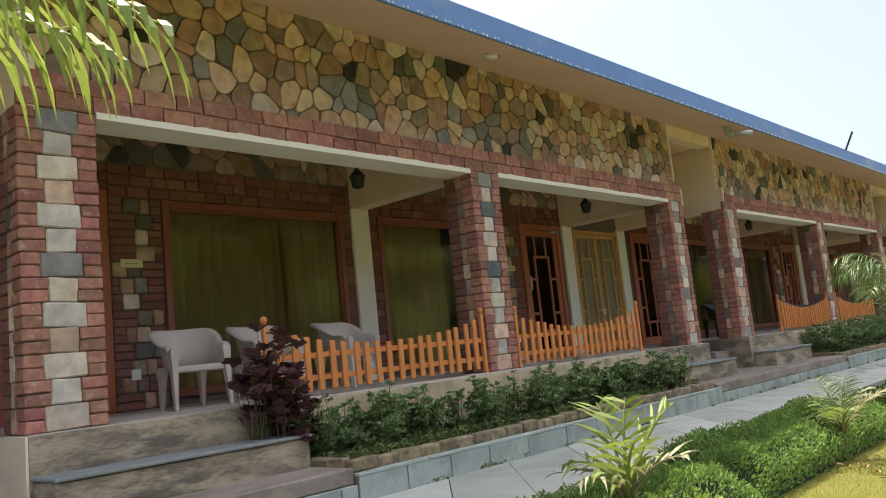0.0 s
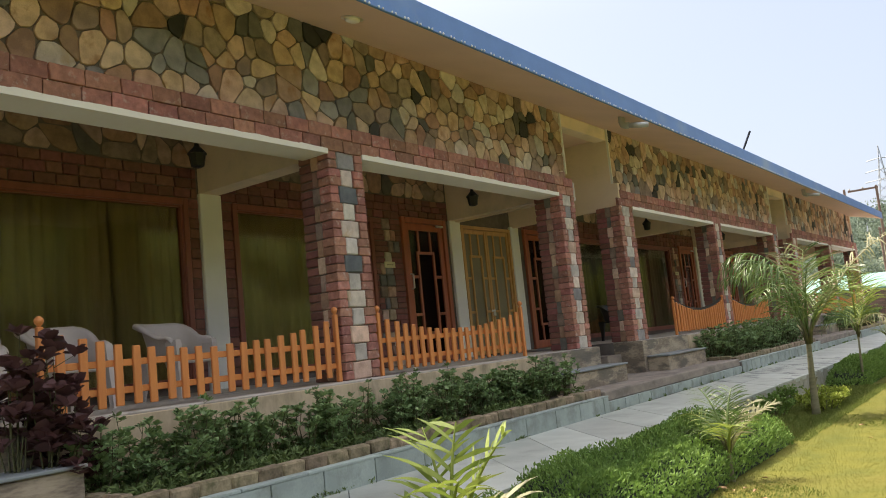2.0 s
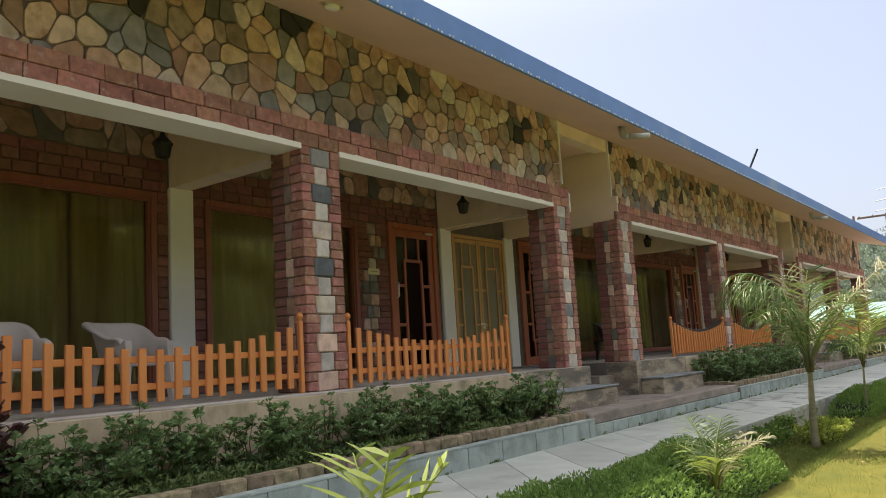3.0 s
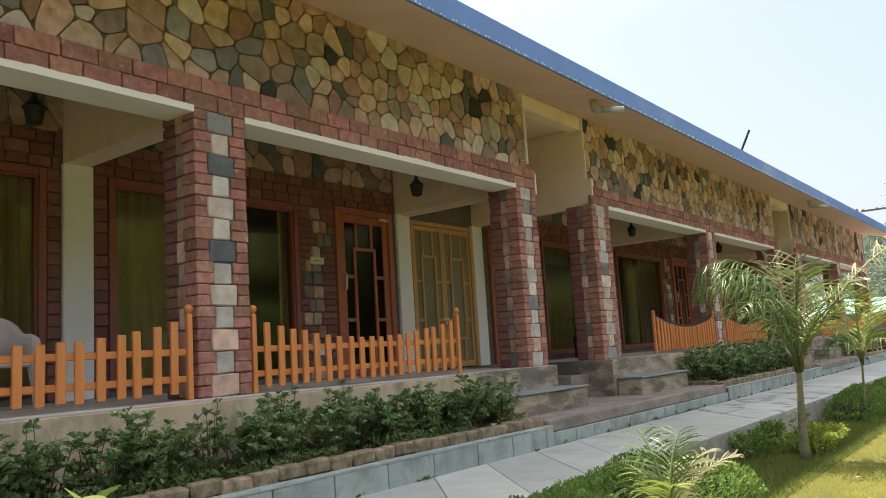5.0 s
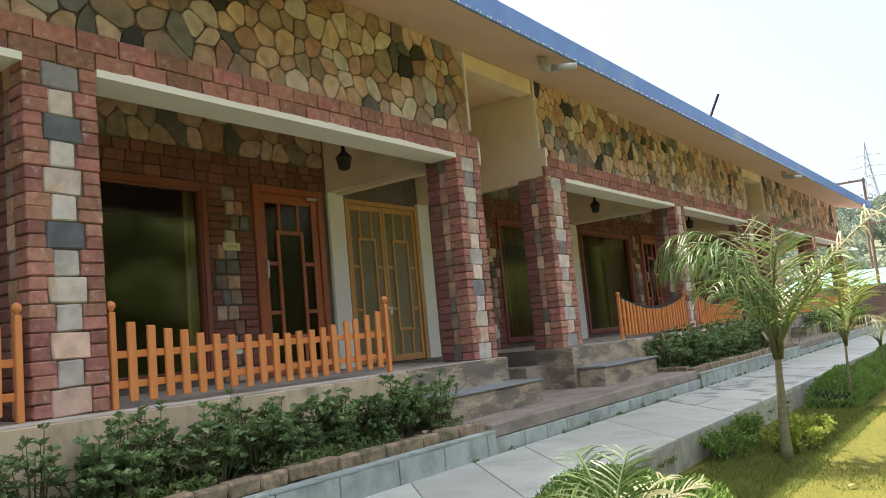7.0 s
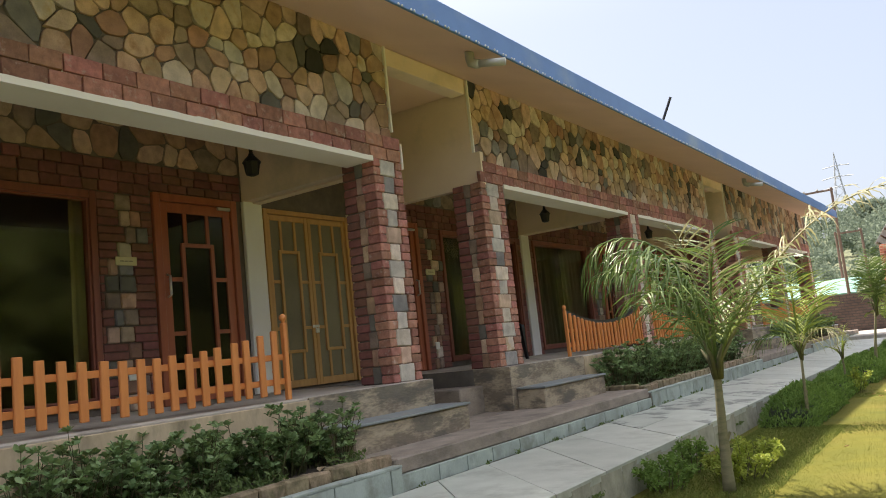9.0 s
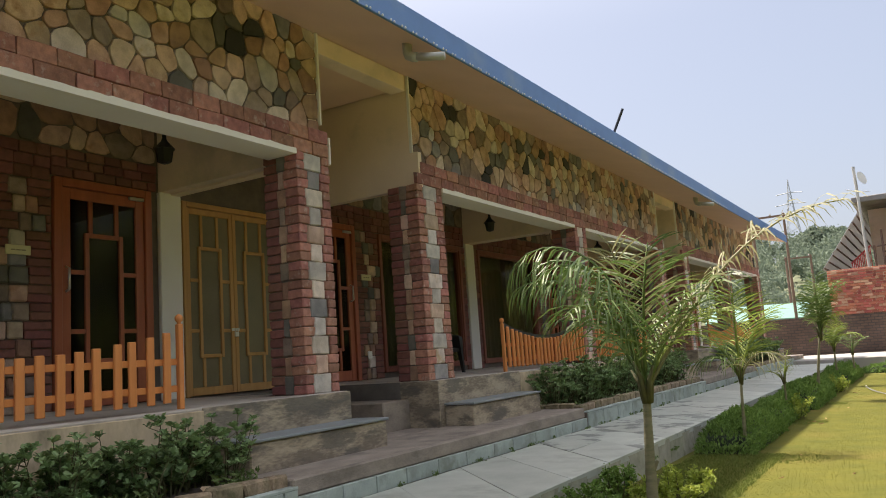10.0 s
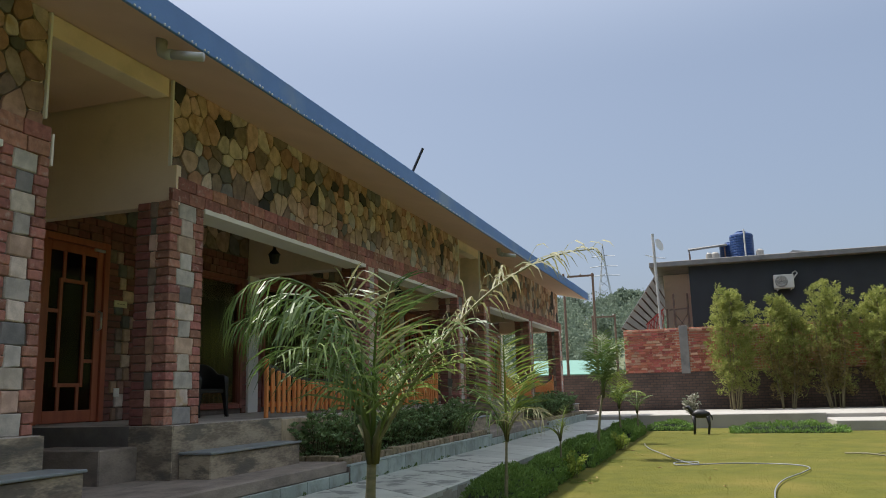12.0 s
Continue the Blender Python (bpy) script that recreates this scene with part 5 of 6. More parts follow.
# ---- beyond the lawn ----
def brick_texture(name, c1, c2, mortar, w=0.24, h=0.1, gap=0.014):
    m = bpy.data.materials.new(name)
    m.use_nodes = True
    n, l = m.node_tree.nodes, m.node_tree.links
    p = n["Principled BSDF"]
    p.inputs["Roughness"].default_value = 0.9
    co, sep, com, br, no = n.new("ShaderNodeTexCoord"), n.new("ShaderNodeSeparateXYZ"), n.new("ShaderNodeCombineXYZ"), n.new("ShaderNodeTexBrick"), n.new("ShaderNodeTexNoise")
    l.new(co.outputs["Object"], sep.inputs[0])
    l.new(sep.outputs["X"], com.inputs["X"])
    l.new(sep.outputs["Z"], com.inputs["Y"])
    l.new(com.outputs[0], br.inputs["Vector"])
    br.inputs["Color1"].default_value, br.inputs["Color2"].default_value, br.inputs["Mortar"].default_value = (*c1, 1), (*c2, 1), (*mortar, 1)
    br.inputs["Scale"].default_value = 1.0
    br.inputs["Brick Width"].default_value, br.inputs["Row Height"].default_value, br.inputs["Mortar Size"].default_value = w, h, gap
    no.inputs["Scale"].default_value, no.inputs["Detail"].default_value = 1.2, 6
    l.new(co.outputs["Object"], no.inputs["Vector"])
    mix = n.new("ShaderNodeMix")
    mix.data_type, mix.blend_type = "RGBA", "MULTIPLY"
    mix.inputs["Factor"].default_value = 0.7
    l.new(br.outputs["Color"], mix.inputs["A"])
    mr = n.new("ShaderNodeMapRange")
    mr.inputs["From Min"].default_value, mr.inputs["From Max"].default_value, mr.inputs["To Min"].default_value, mr.inputs["To Max"].default_value = 0.3, 0.7, 0.55, 1.25
    l.new(no.outputs[0], mr.inputs["Value"])
    l.new(mr.outputs[0], mix.inputs["B"])
    l.new(mix.outputs["Result"], p.inputs["Base Color"])
    b = n.new("ShaderNodeBump")
    b.inputs["Strength"].default_value, b.inputs["Distance"].default_value = 0.6, 0.02
    b.invert = True
    l.new(br.outputs["Fac"], b.inputs["Height"])
    l.new(b.outputs[0], p.inputs["Normal"])
    return m


M_REDWALL = brick_texture("new_brickwork", (0.50, 0.18, 0.105), (0.38, 0.13, 0.08), (0.46, 0.35, 0.26))
M_OLDWALL = brick_texture("old_brickwork", (0.13, 0.085, 0.065), (0.09, 0.06, 0.05), (0.06, 0.05, 0.045))
M_GREYCON = material("grey_concrete", (0.24, 0.23, 0.22), (0.17, 0.165, 0.16), 3, 0.9, 0.2, stain=(0.1, 0.1, 0.1))
M_PALECON = material("pale_concrete", (0.38, 0.36, 0.33), (0.3, 0.285, 0.26), 1.5, 0.9, 0.2, stain=(0.27, 0.25, 0.22))
M_DARKWALL = material("dark_slate_paint", (0.035, 0.04, 0.045), (0.025, 0.028, 0.032), 1.2, 0.8, 0.1)
M_TANK = material("blue_tank_plastic", (0.022, 0.065, 0.2), (0.016, 0.048, 0.16), 3, 0.45, 0.05)
M_ACWHITE = material("white_enamel", (0.66, 0.65, 0.6), (0.56, 0.55, 0.5), 4, 0.4, 0.03)
M_SHEET = material("grey_roof_sheet", (0.34, 0.33, 0.32), (0.25, 0.245, 0.24), 3, 0.7, 0.1)
M_GREENROOF = material("green_roof_sheet", (0.15, 0.30, 0.24), (0.13, 0.26, 0.21), 2, 0.5, 0.05)
M_REDPAINT = material("red_paint", (0.45, 0.05, 0.05), None, 4, 0.5, 0.05)
M_RUSTPOLE = material("rusty_steel", (0.22, 0.14, 0.105), (0.14, 0.09, 0.07), 8, 0.8, 0.2)
M_HOSE = material("grey_hose", (0.23, 0.245, 0.28), (0.18, 0.195, 0.225), 6, 0.5, 0.03)
M_HILL = material("dry_hillside", (0.13, 0.145, 0.08), (0.085, 0.1, 0.055), 0.05, 1.0, 0.2, fine=0.6)

M_PYLON = material("galvanised_steel", (0.42, 0.44, 0.46), (0.36, 0.38, 0.4), 6, 0.6, 0.05)
M_AWNING = foliage("translucent_awning_sheet", (0.5, 0.5, 0.5), (0.56, 0.555, 0.55), 0.6, 0.35)
thing("cross_path", box(-9, 24, 33.2, 38.95, -0.3, 0.24, 0.02), M_PALECON, kind="structure")
thing("cross_kerb", box(-3.2, 2.4, 32.95, 33.2, -0.3, 0.27, 0.02), M_PALECON, kind="structure")
thing("cross_kerb_low", box(2.4, 24, 31.0, 33.2, -0.3, 0.12, 0.02), M_PALECON, kind="structure")
thing("wall_lower", box(-22, 24, 39.0, 39.3, -0.3, 1.66), M_OLDWALL, kind="structure")
thing("wall_upper", box(-3.9, 24, 39.02, 39.28, 1.66, 3.34, 0.01), M_REDWALL, kind="structure")
thing("wall_column", box(-1.8, -1.48, 38.94, 39.3, 1.6, 3.42, 0.01), M_GREYCON, kind="structure")
hedge(31.6, 32.3, -2.6, -1.3, 0.36, 2600, 0.07, M_HEDGE, 8, "low clipped hedge along the far kerb")
hedge(30.0, 30.7, -0.3, 2.6, 0.32, 4200, 0.07, M_HEDGE, 9, "low clipped hedge along the far kerb")

# neighbouring house
ho = thing("neighbour_house", None, None, "two-storey house with a dark front behind a brick wall", "house")
part("front_wall", box(-1.3, 14, 41.0, 41.3, 0, 5.98), M_DARKWALL, ho, "dark slate painted wall")
part("side_wall", box(-1.3, -1.05, 41.3, 54, 0, 5.98), M_CREAM, ho, "pale cream painted wall")
part("verandah_floor", box(-4.0, -1.3, 41.2, 54, 3.0, 3.2, 0.01), M_GREYCON, ho)
roof_p = part("roof", box(-2.85, 14.2, 40.6, 54.5, 5.98, 6.2, 0.02), M_GREYCON, ho, "grey concrete roof slab")
part("parapet", box(-2.6, 14.2, 41.2, 41.35, 6.2, 6.28, 0.01), M_GREYCON, roof_p)
part("doorway", box(-1.32, -1.28, 42.3, 43.2, 3.2, 5.2, 0.004), M_WOOD, ho, "dark wooden door")
g = Geo().add([(-2.65, 40.9, 5.72), (-4.2, 40.9, 3.55), (-4.2, 54, 3.55), (-2.65, 54, 5.72), (-2.65, 40.9, 5.68), (-4.2, 40.9, 3.51), (-4.2, 54, 3.51), (-2.65, 54, 5.68)],
              [(0, 1, 2, 3), (7, 6, 5, 4), (0, 4, 5, 1), (1, 5, 6, 2), (2, 6, 7, 3), (3, 7, 4, 0)])
aw = part("awning", g, M_AWNING, ho, "sloping pale awning sheet on dark purlins")
for i in range(9):
    t = (i + 0.5) / 9
    x, z = -2.65 - 1.55 * t, 5.66 - 2.17 * t
    part("purlin", box(x - 0.022, x + 0.022, 40.92, 53.9, z - 0.07, z - 0.01, 0.005), M_RUSTPOLE, aw)
part("verandah_wall", box(-2.45, -1.31, 43.2, 43.4, 3.2, 5.97), M_CREAM, ho, "pale cream painted wall")
for i in range(12):
    x = -2.46 - i * 0.062
    part("baluster", box(x - 0.016, x + 0.016, 41.2, 41.24, 3.2, 4.3 - 0.055 * i), M_REDPAINT, ho)
part("stair_rail", Geo().tube([(-2.42, 41.22, 4.32), (-3.18, 41.22, 3.68)], 0.03, 6), M_REDPAINT, ho)
for x in (-2.3, -2.0, -1.45):
    part("strut", Geo().tube([(x, 41.25, 3.2), (x, 41.25, 4.9 if x > -2.1 else 4.3)], 0.04, 6), M_RUSTPOLE, ho)
part("strut", Geo().tube([(-2.2, 41.25, 4.25), (-1.4, 41.25, 4.3)], 0.025, 6), M_RUSTPOLE, ho)
part("strut", Geo().tube([(-2.0, 41.25, 3.3), (-1.45, 41.25, 4.1)], 0.02, 6), M_RUSTPOLE, ho)
part("strut", Geo().tube([(-2.0, 41.25, 4.1), (-1.45, 41.25, 3.3)], 0.02, 6), M_RUSTPOLE, ho)

po = thing("dish_pole", Geo().tube([(-2.45, 40.3, -0.2), (-2.6, 40.3, 7.35)], 0.055, 8), M_PIPE, "tall grey pole with a small dish beside the house", "pole")
part("dish", Geo().lathe((0, 0, 0), [(0.02, 0), (0.16, 0.02), (0.26, 0.08), (0.27, 0.085)], 16), M_ACWHITE, po).matrix_basis = pose(-2.42, 40.3, 6.85, 75, 0, 60)
part("arm", Geo().tube([(-2.95, 40.3, 6.5), (-2.55, 40.3, 6.35), (-2.15, 40.3, 6.3)], 0.018, 6), M_METAL, po)

ac = thing("air_conditioner", box(1.88, 2.62, 40.66, 40.95, 4.8, 5.36, 0.03), M_ACWHITE, "white outdoor air conditioning unit on a dark wall", "air conditioner")
gr = part("fan_grille", Geo().lathe((0, 0, 0), [(0.23, 0), (0.23, 0.02), (0.2, 0.024)], 20), M_GREYCON, ac, "grey round fan grille")
gr.matrix_basis = pose(2.16, 40.66, 5.08, 90, 0, 0)
for i in range(5):
    rr = 0.2 - i * 0.035
    part("ring", Geo().tube([(rr * math.cos(q * 0.3142), rr * math.sin(q * 0.3142), 0.035) for q in range(21)], 0.006, 5), M_ACWHITE, gr)
for x in (2.0, 2.5):
    part("bracket", box(x - 0.02, x + 0.02, 40.66, 41.0, 4.74, 4.8), M_METAL, ac)
part("hose", Geo().tube([(2.62, 40.8, 5.2), (2.78, 40.85, 5.4), (2.72, 40.95, 5.5), (2.6, 40.98, 5.42)], 0.025, 6), M_ACWHITE, ac)


def tank(x, y, z, r, h, seed):
    prof = [(r * 0.98, 0)]
    k = 10
    for i in range(k):
        a = h * 0.86 * (i + 0.2) / k
        prof += [(r, a), (r, a + h * 0.05), (r * 0.965, a + h * 0.06), (r * 0.965, a + h * 0.075)]
    prof += [(r * 0.95, h * 0.88), (r * 0.5, h * 0.96)]
    t = thing("water_tank", Geo().lathe((x, y, z), prof, 24), M_TANK, "ribbed blue plastic water tank on a roof", "water tank", "roof tanks")
    part("lid", Geo().lathe((x, y, z + h * 0.955), [(r * 0.42, 0), (r * 0.42, 0.05), (r * 0.2, 0.08)], 16), M_TANK, t)
    part("pipe", Geo().tube([(x + 0.1, y - r - 0.04, z - 0.05), (x + 0.1, y - r - 0.04, z + h), (x + 0.1, y - r * 0.4, z + h + 0.02)], 0.03, 6), M_ACWHITE, t)


tank(0.9, 42.5, 6.28, 0.48, 1.25, 1)
tank(0.4, 43.4, 6.28, 0.4, 0.95, 2)
pan = thing("roof_frame", None, None, "low steel frame with a flat panel on the roof", "frame")
part("panel", Geo().add([(-1.3, 42.2, 6.88), (0.3, 42.2, 7.0), (0.3, 43.6, 7.25), (-1.3, 43.6, 7.15), (-1.3, 42.2, 6.8), (0.3, 42.2, 6.92), (0.3, 43.6, 7.17), (-1.3, 43.6, 7.07)], [(0, 1, 2, 3), (7, 6, 5, 4), (0, 4, 5, 1), (1, 5, 6, 2), (2, 6, 7, 3), (3, 7, 4, 0)]), M_GREYCON, pan)
for x in (-1.25, 0.2):
    for y in (42.3, 43.5):
        part("leg", Geo().tube([(x, y, 6.2), (x, y, 6.9)], 0.025, 6), M_RUSTPOLE, pan)
for x, w in ((-0.45, 0.14), (-0.2, 0.18), (1.55, 0.16)):
    bk = thing("roof_drum", Geo().lathe((x, 42.0, 6.28), [(w * 0.9, 0), (w, 0.08), (w * 0.95, 0.3), (w * 0.6, 0.34)], 14), M_PALECON, "small pale drum standing on the roof", "drum", "roof drums")
    part("lid", Geo().lathe((x, 42.0, 6.62), [(w * 0.62, 0), (w * 0.55, 0.03)], 14), M_ACWHITE, bk)
thing("roof_shed", Geo().add([(2.0, 44, 6.2), (5.2, 44, 6.2), (4.5, 44, 6.6), (3.0, 44, 6.8), (2.0, 48, 6.2), (5.2, 48, 6.2), (4.5, 48, 6.6), (3.0, 48, 6.8)], [(3, 2, 1, 0), (4, 5, 6, 7), (0, 1, 5, 4), (1, 2, 6, 5), (2, 3, 7, 6), (3, 0, 4, 7)]), M_SHEET, "low grey sheet-covered hut on the flat roof", "hut")

# bamboo-like trees against the wall
M_BAMBOODRY = foliage("dry_bamboo_leaf", (0.15, 0.13, 0.04), (0.34, 0.27, 0.09), 0.8, 0.4)
M_CANE = material("bamboo_cane", (0.24, 0.2, 0.1), (0.16, 0.14, 0.07), 8, 0.7, 0.2)
rng = random.Random(77)
for i, (x, top, r) in enumerate([(0.05, 4.75, 1.08), (1.8, 4.4, 0.88), (3.35, 4.85, 1.0), (4.95, 4.55, 0.92), (6.45, 4.6, 0.98), (8.0, 4.6, 0.98)]):
    rs = np.random.RandomState(700 + i)
    b = thing("bamboo_clump", None, None, "tall bushy yellow-green bamboo clump against a brick wall", "bamboo", "bamboo along the wall")
    y = 38.1
    cen, nor, dry = [], [], []
    for s in range(17):
        a, q = rng.uniform(0, 6.28), rng.uniform(0.1, 1.0)
        h = top * (1.0 - 0.24 * q ** 2) * rng.uniform(0.92, 1.0)
        q *= r * 0.88
        p0, p1 = Vector((x + math.cos(a) * 0.22, y + math.sin(a) * 0.15, 0.2)), Vector((x + math.cos(a) * q, y + math.sin(a) * q * 0.7, h))
        if s % 2 == 0:
            part("cane", Geo().tube([p0, p0.lerp(p1, 0.5) + Vector((math.cos(a) * 0.12, 0, 0.1)), p1], [0.02, 0.015, 0.005], 6), M_CANE, b)
        for j in range(22):
            t = 0.2 + 0.79 * (j / 21) ** 0.8
            w = r * (0.26 + 0.34 * math.sin(math.pi * min(1.0, t ** 1.2)))
            c = p0.lerp(p1, t) + Vector((rng.uniform(-w, w), rng.uniform(-w, w) * 0.8, rng.uniform(-0.1, 0.1)))
            k = 44
            d = rs.normal(size=(k, 3))
            d /= np.linalg.norm(d, axis=1)[:, None]
            rad = rng.uniform(0.1, 0.24) * (1.25 - 0.5 * t) * rs.uniform(0.2, 1, k) ** 0.5
            if i and t < 0.6 and rng.random() < 0.65:
                dry.append(np.array(c) + d * rad[:, None])
            else:
                cen.append(np.array(c) + d * rad[:, None])
                nor.append(d * (1, 1, 0.6) + np.array((0, 0, 0.5)))
    if dry:
        part("dry_foliage", leaf_mesh("dry_foliage", np.concatenate(dry), 0.11, M_BAMBOODRY, rs, 0.24, 0.1), None, b, "dry brownish lower leaves")
    part("foliage", leaf_mesh("foliage", np.concatenate(cen), 0.1, M_BAMBOO, rs, 0.26, 0.15, np.concatenate(nor)), None, b)

# statue, flowering shrub, hose on the lawn
g = Geo()
sx, sy, sz = -1.05, 29.8, LAWN
g.tube([(sx - 0.2, sy, sz + 0.5), (sx - 0.05, sy, sz + 0.54), (sx + 0.12, sy, sz + 0.53), (sx + 0.24, sy, sz + 0.5)], [0.08, 0.115, 0.105, 0.07], 10)
for dx, dy in ((-0.17, -0.06), (-0.16, 0.06), (0.19, -0.06), (0.2, 0.06)):
    g.tube([(sx + dx, sy + dy, sz + 0.48), (sx + dx + (0.03 if dx > 0 else 0.01), sy + dy, sz + 0.24), (sx + dx - 0.01, sy + dy, sz - 0.01)], [0.05, 0.03, 0.022], 8)
g.tube([(sx - 0.18, sy, sz + 0.53), (sx - 0.25, sy, sz + 0.66), (sx - 0.3, sy, sz + 0.72), (sx - 0.37, sy, sz + 0.7)], [0.065, 0.05, 0.055, 0.025], 8)
g.tube([(sx + 0.24, sy, sz + 0.53), (sx + 0.3, sy, sz + 0.45), (sx + 0.31, sy, sz + 0.36)], [0.025, 0.018, 0.008], 6)
thing("animal_statue", g, M_BLACK, "black four-legged animal statue standing on the lawn", "statue", smooth=True)
M_PINK = foliage("pale_flower_leaf", (0.1, 0.14, 0.07), (0.4, 0.36, 0.3))
shrub(-1.35, 33.6, 0.24, 0.3, 0.75, 420, 0.09, M_PINK, 810, "flowering_shrub", "small pale flowering shrub behind the far kerb", "shrub", "far shrubs", whorled=False)
hp = [(-0.3, 12.6), (-0.12, 14.6), (-0.03, 16.6), (0.05, 17.8), (0.22, 18.8), (0.55, 19.8), (0.68, 20.5), (0.4, 20.95), (-0.37, 21.1), (-0.95, 20.85), (-1.25, 20.75), (-1.3, 21.2), (-0.95, 21.3), (-1.0, 20.95), (-1.35, 21.9), (-1.6, 22.9), (-1.95, 24.2), (-2.15, 25.4)]
pts = []
for i in range(len(hp) - 1):
    a, b = Vector((*hp[i], LAWN + 0.03)), Vector((*hp[i + 1], LAWN + 0.03))
    p, q = Vector((*hp[max(0, i - 1)], LAWN + 0.03)), Vector((*hp[min(len(hp) - 1, i + 2)], LAWN + 0.03))
    for j in range(6):
        t = j / 6
        pts.append(0.5 * ((2 * a) + (b - p) * t + (2 * p - 5 * a + 4 * b - q) * t * t + (3 * a - p - 3 * b + q) * t ** 3))
ho2 = thing("garden_hose", Geo().tube(pts, 0.009, 8), M_HOSE, "long grey garden hose lying in loops on the lawn", "hose", smooth=True)
part("nozzle", Geo().tube([(-2.15, 25.38, LAWN + 0.03), (-2.17, 25.6, LAWN + 0.04)], [0.02, 0.012], 8), M_METAL, ho2)

br = thing("fallen_branch", Geo().tube([(1.55, 23.3, LAWN + 0.02), (1.8, 22.9, LAWN + 0.05), (2.1, 22.6, LAWN + 0.03), (2.35, 22.2, LAWN + 0.04)], [0.012, 0.016, 0.014, 0.006], 6), M_BARK, "dry fallen branch lying on the lawn", "branch")
part("twig", Geo().tube([(1.95, 22.75, LAWN + 0.04), (2.15, 22.85, LAWN + 0.08), (2.35, 22.8, LAWN + 0.05)], [0.008, 0.006, 0.003], 5), M_BARK, br)
part("twig", Geo().tube([(1.75, 22.98, LAWN + 0.04), (1.72, 22.75, LAWN + 0.07), (1.8, 22.6, LAWN + 0.04)], [0.007, 0.005, 0.003], 5), M_BARK, br)

# far things: shed roof, poles, pylon, wooded hillside
sh = thing("far_shed", None, None, "low shed with a pale green sheet roof beyond the wall", "shed")
part("roof", Geo().add([(-13.5, 60, 2.1), (-7.5, 60, 2.05), (-7.5, 64, 3.1), (-13.5, 64, 3.15), (-13.5, 60, 2.0), (-7.5, 60, 1.95), (-7.5, 64, 3.0), (-13.5, 64, 3.05)], [(0, 1, 2, 3), (7, 6, 5, 4), (0, 4, 5, 1), (1, 5, 6, 2), (2, 6, 7, 3), (3, 7, 4, 0)]), M_GREENROOF, sh, "pale green metal sheet")
part("wall", box(-13.4, -7.6, 60.2, 67, LAWN, 2.0), M_PALECON, sh)


def pole(x, y, h, arms, label):
    p = thing("utility_pole", Geo().tube([(x, y, LAWN), (x, y, h)], [0.1, 0.075], 8), M_RUSTPOLE, label, "pole", "far poles")
    for z, x0, x1 in arms:
        part("crossarm", box(x0, x1, y - 0.05, y + 0.05, z, z + 0.12), M_RUSTPOLE, p)
        for xx in (x0 + 0.1, (x0 + x1) / 2, x1 - 0.1):
            part("insulator", Geo().lathe((xx, y, z + 0.12), [(0.05, 0), (0.07, 0.05), (0.03, 0.12)], 8), M_PALECON, p)
    return p


pole(-7.9, 60, 8.7, [(8.5, -9.6, -7.8)], "rusty steel utility pole with a crossarm")
pole(-9.5, 58, 8.5, [], "rusty steel utility pole")
pole(-8.9, 66, 6.4, [(6.2, -9.0, -7.3)], "rusty steel utility pole with a crossarm")
pole(-7.3, 66, 6.4, [], "rusty steel utility pole")
py = thing("power_pylon", None, None, "tall steel lattice power pylon on a wooded hill", "pylon")
px, pyy, z0, z1 = -19.6, 160.0, 15.0, 28.6
for sx in (-1, 1):
    for sy in (-1, 1):
        part("leg", Geo().tube([(px + sx * 1.6, pyy + sy * 1.6, z0), (px + sx * 0.5, pyy + sy * 0.5, z0 + 8), (px, pyy, z1)], 0.07, 4), M_PYLON, py)
for i in range(7):
    z = z0 + 1.6 * i
    w0, w1 = 1.6 - 0.19 * i, 1.6 - 0.19 * (i + 1)
    for s in (-1, 1):
        part("brace", Geo().tube([(px - s * w0, pyy - w0, z), (px + s * w1, pyy - w1, z + 1.6)], 0.045, 4), M_PYLON, py)
for z, w in ((24.0, 2.6), (26.0, 2.2), (22.2, 2.9)):
    part("crossarm", Geo().tube([(px - w, pyy, z), (px, pyy, z + 0.25), (px + w, pyy, z)], 0.08, 4), M_PYLON, py)


def hill_z(x, y):
    t = max(0.0, min(1.0, (y - 68) / 85))
    return LAWN + (13.5 + 1.5 * noise.noise(Vector((x * 0.02, y * 0.02, 3)))) * t ** 0.8 + 0.8 * noise.noise(Vector((x * 0.1, y * 0.1, 1)))


vs, fs = [], []
nx, ny = 40, 16
for i in range(ny):
    for j in range(nx):
        x, y = -190 + 300 * j / (nx - 1), 68 + 110 * i / (ny - 1)
        vs.append((x, y, hill_z(x, y) if i else LAWN - 0.3))
for i in range(ny - 1):
    for j in range(nx - 1):
        k = i * nx + j
        fs.append((k, k + 1, k + nx + 1, k + nx))
thing("hillside", Geo().add(vs, fs), M_HILL, kind="structure")
rs = np.random.RandomState(40)
cen, nor = [], []
for i in range(620):
    x, y = rs.uniform(-75, 15), 69 + 90 * rs.uniform(0, 1)
    s = rs.uniform(1.0, 2.4)
    z = hill_z(x, y)
    for b in range(3):
        c = np.array((x + rs.normal() * s * 0.5, y + rs.normal() * s * 0.5, z + s * (0.5 + 0.6 * b)))
        k = 120
        d = rs.normal(size=(k, 3))
        d /= np.linalg.norm(d, axis=1)[:, None]
        cen.append(c + d * (s * 0.7 * rs.uniform(0.4, 1, k)[:, None]))
        nor.append(d)
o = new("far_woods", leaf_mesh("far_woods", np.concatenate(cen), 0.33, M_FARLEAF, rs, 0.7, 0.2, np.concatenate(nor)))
tagged(o, "green woods covering the far hillside, haze put into their colour", "woods", kind="stuff")
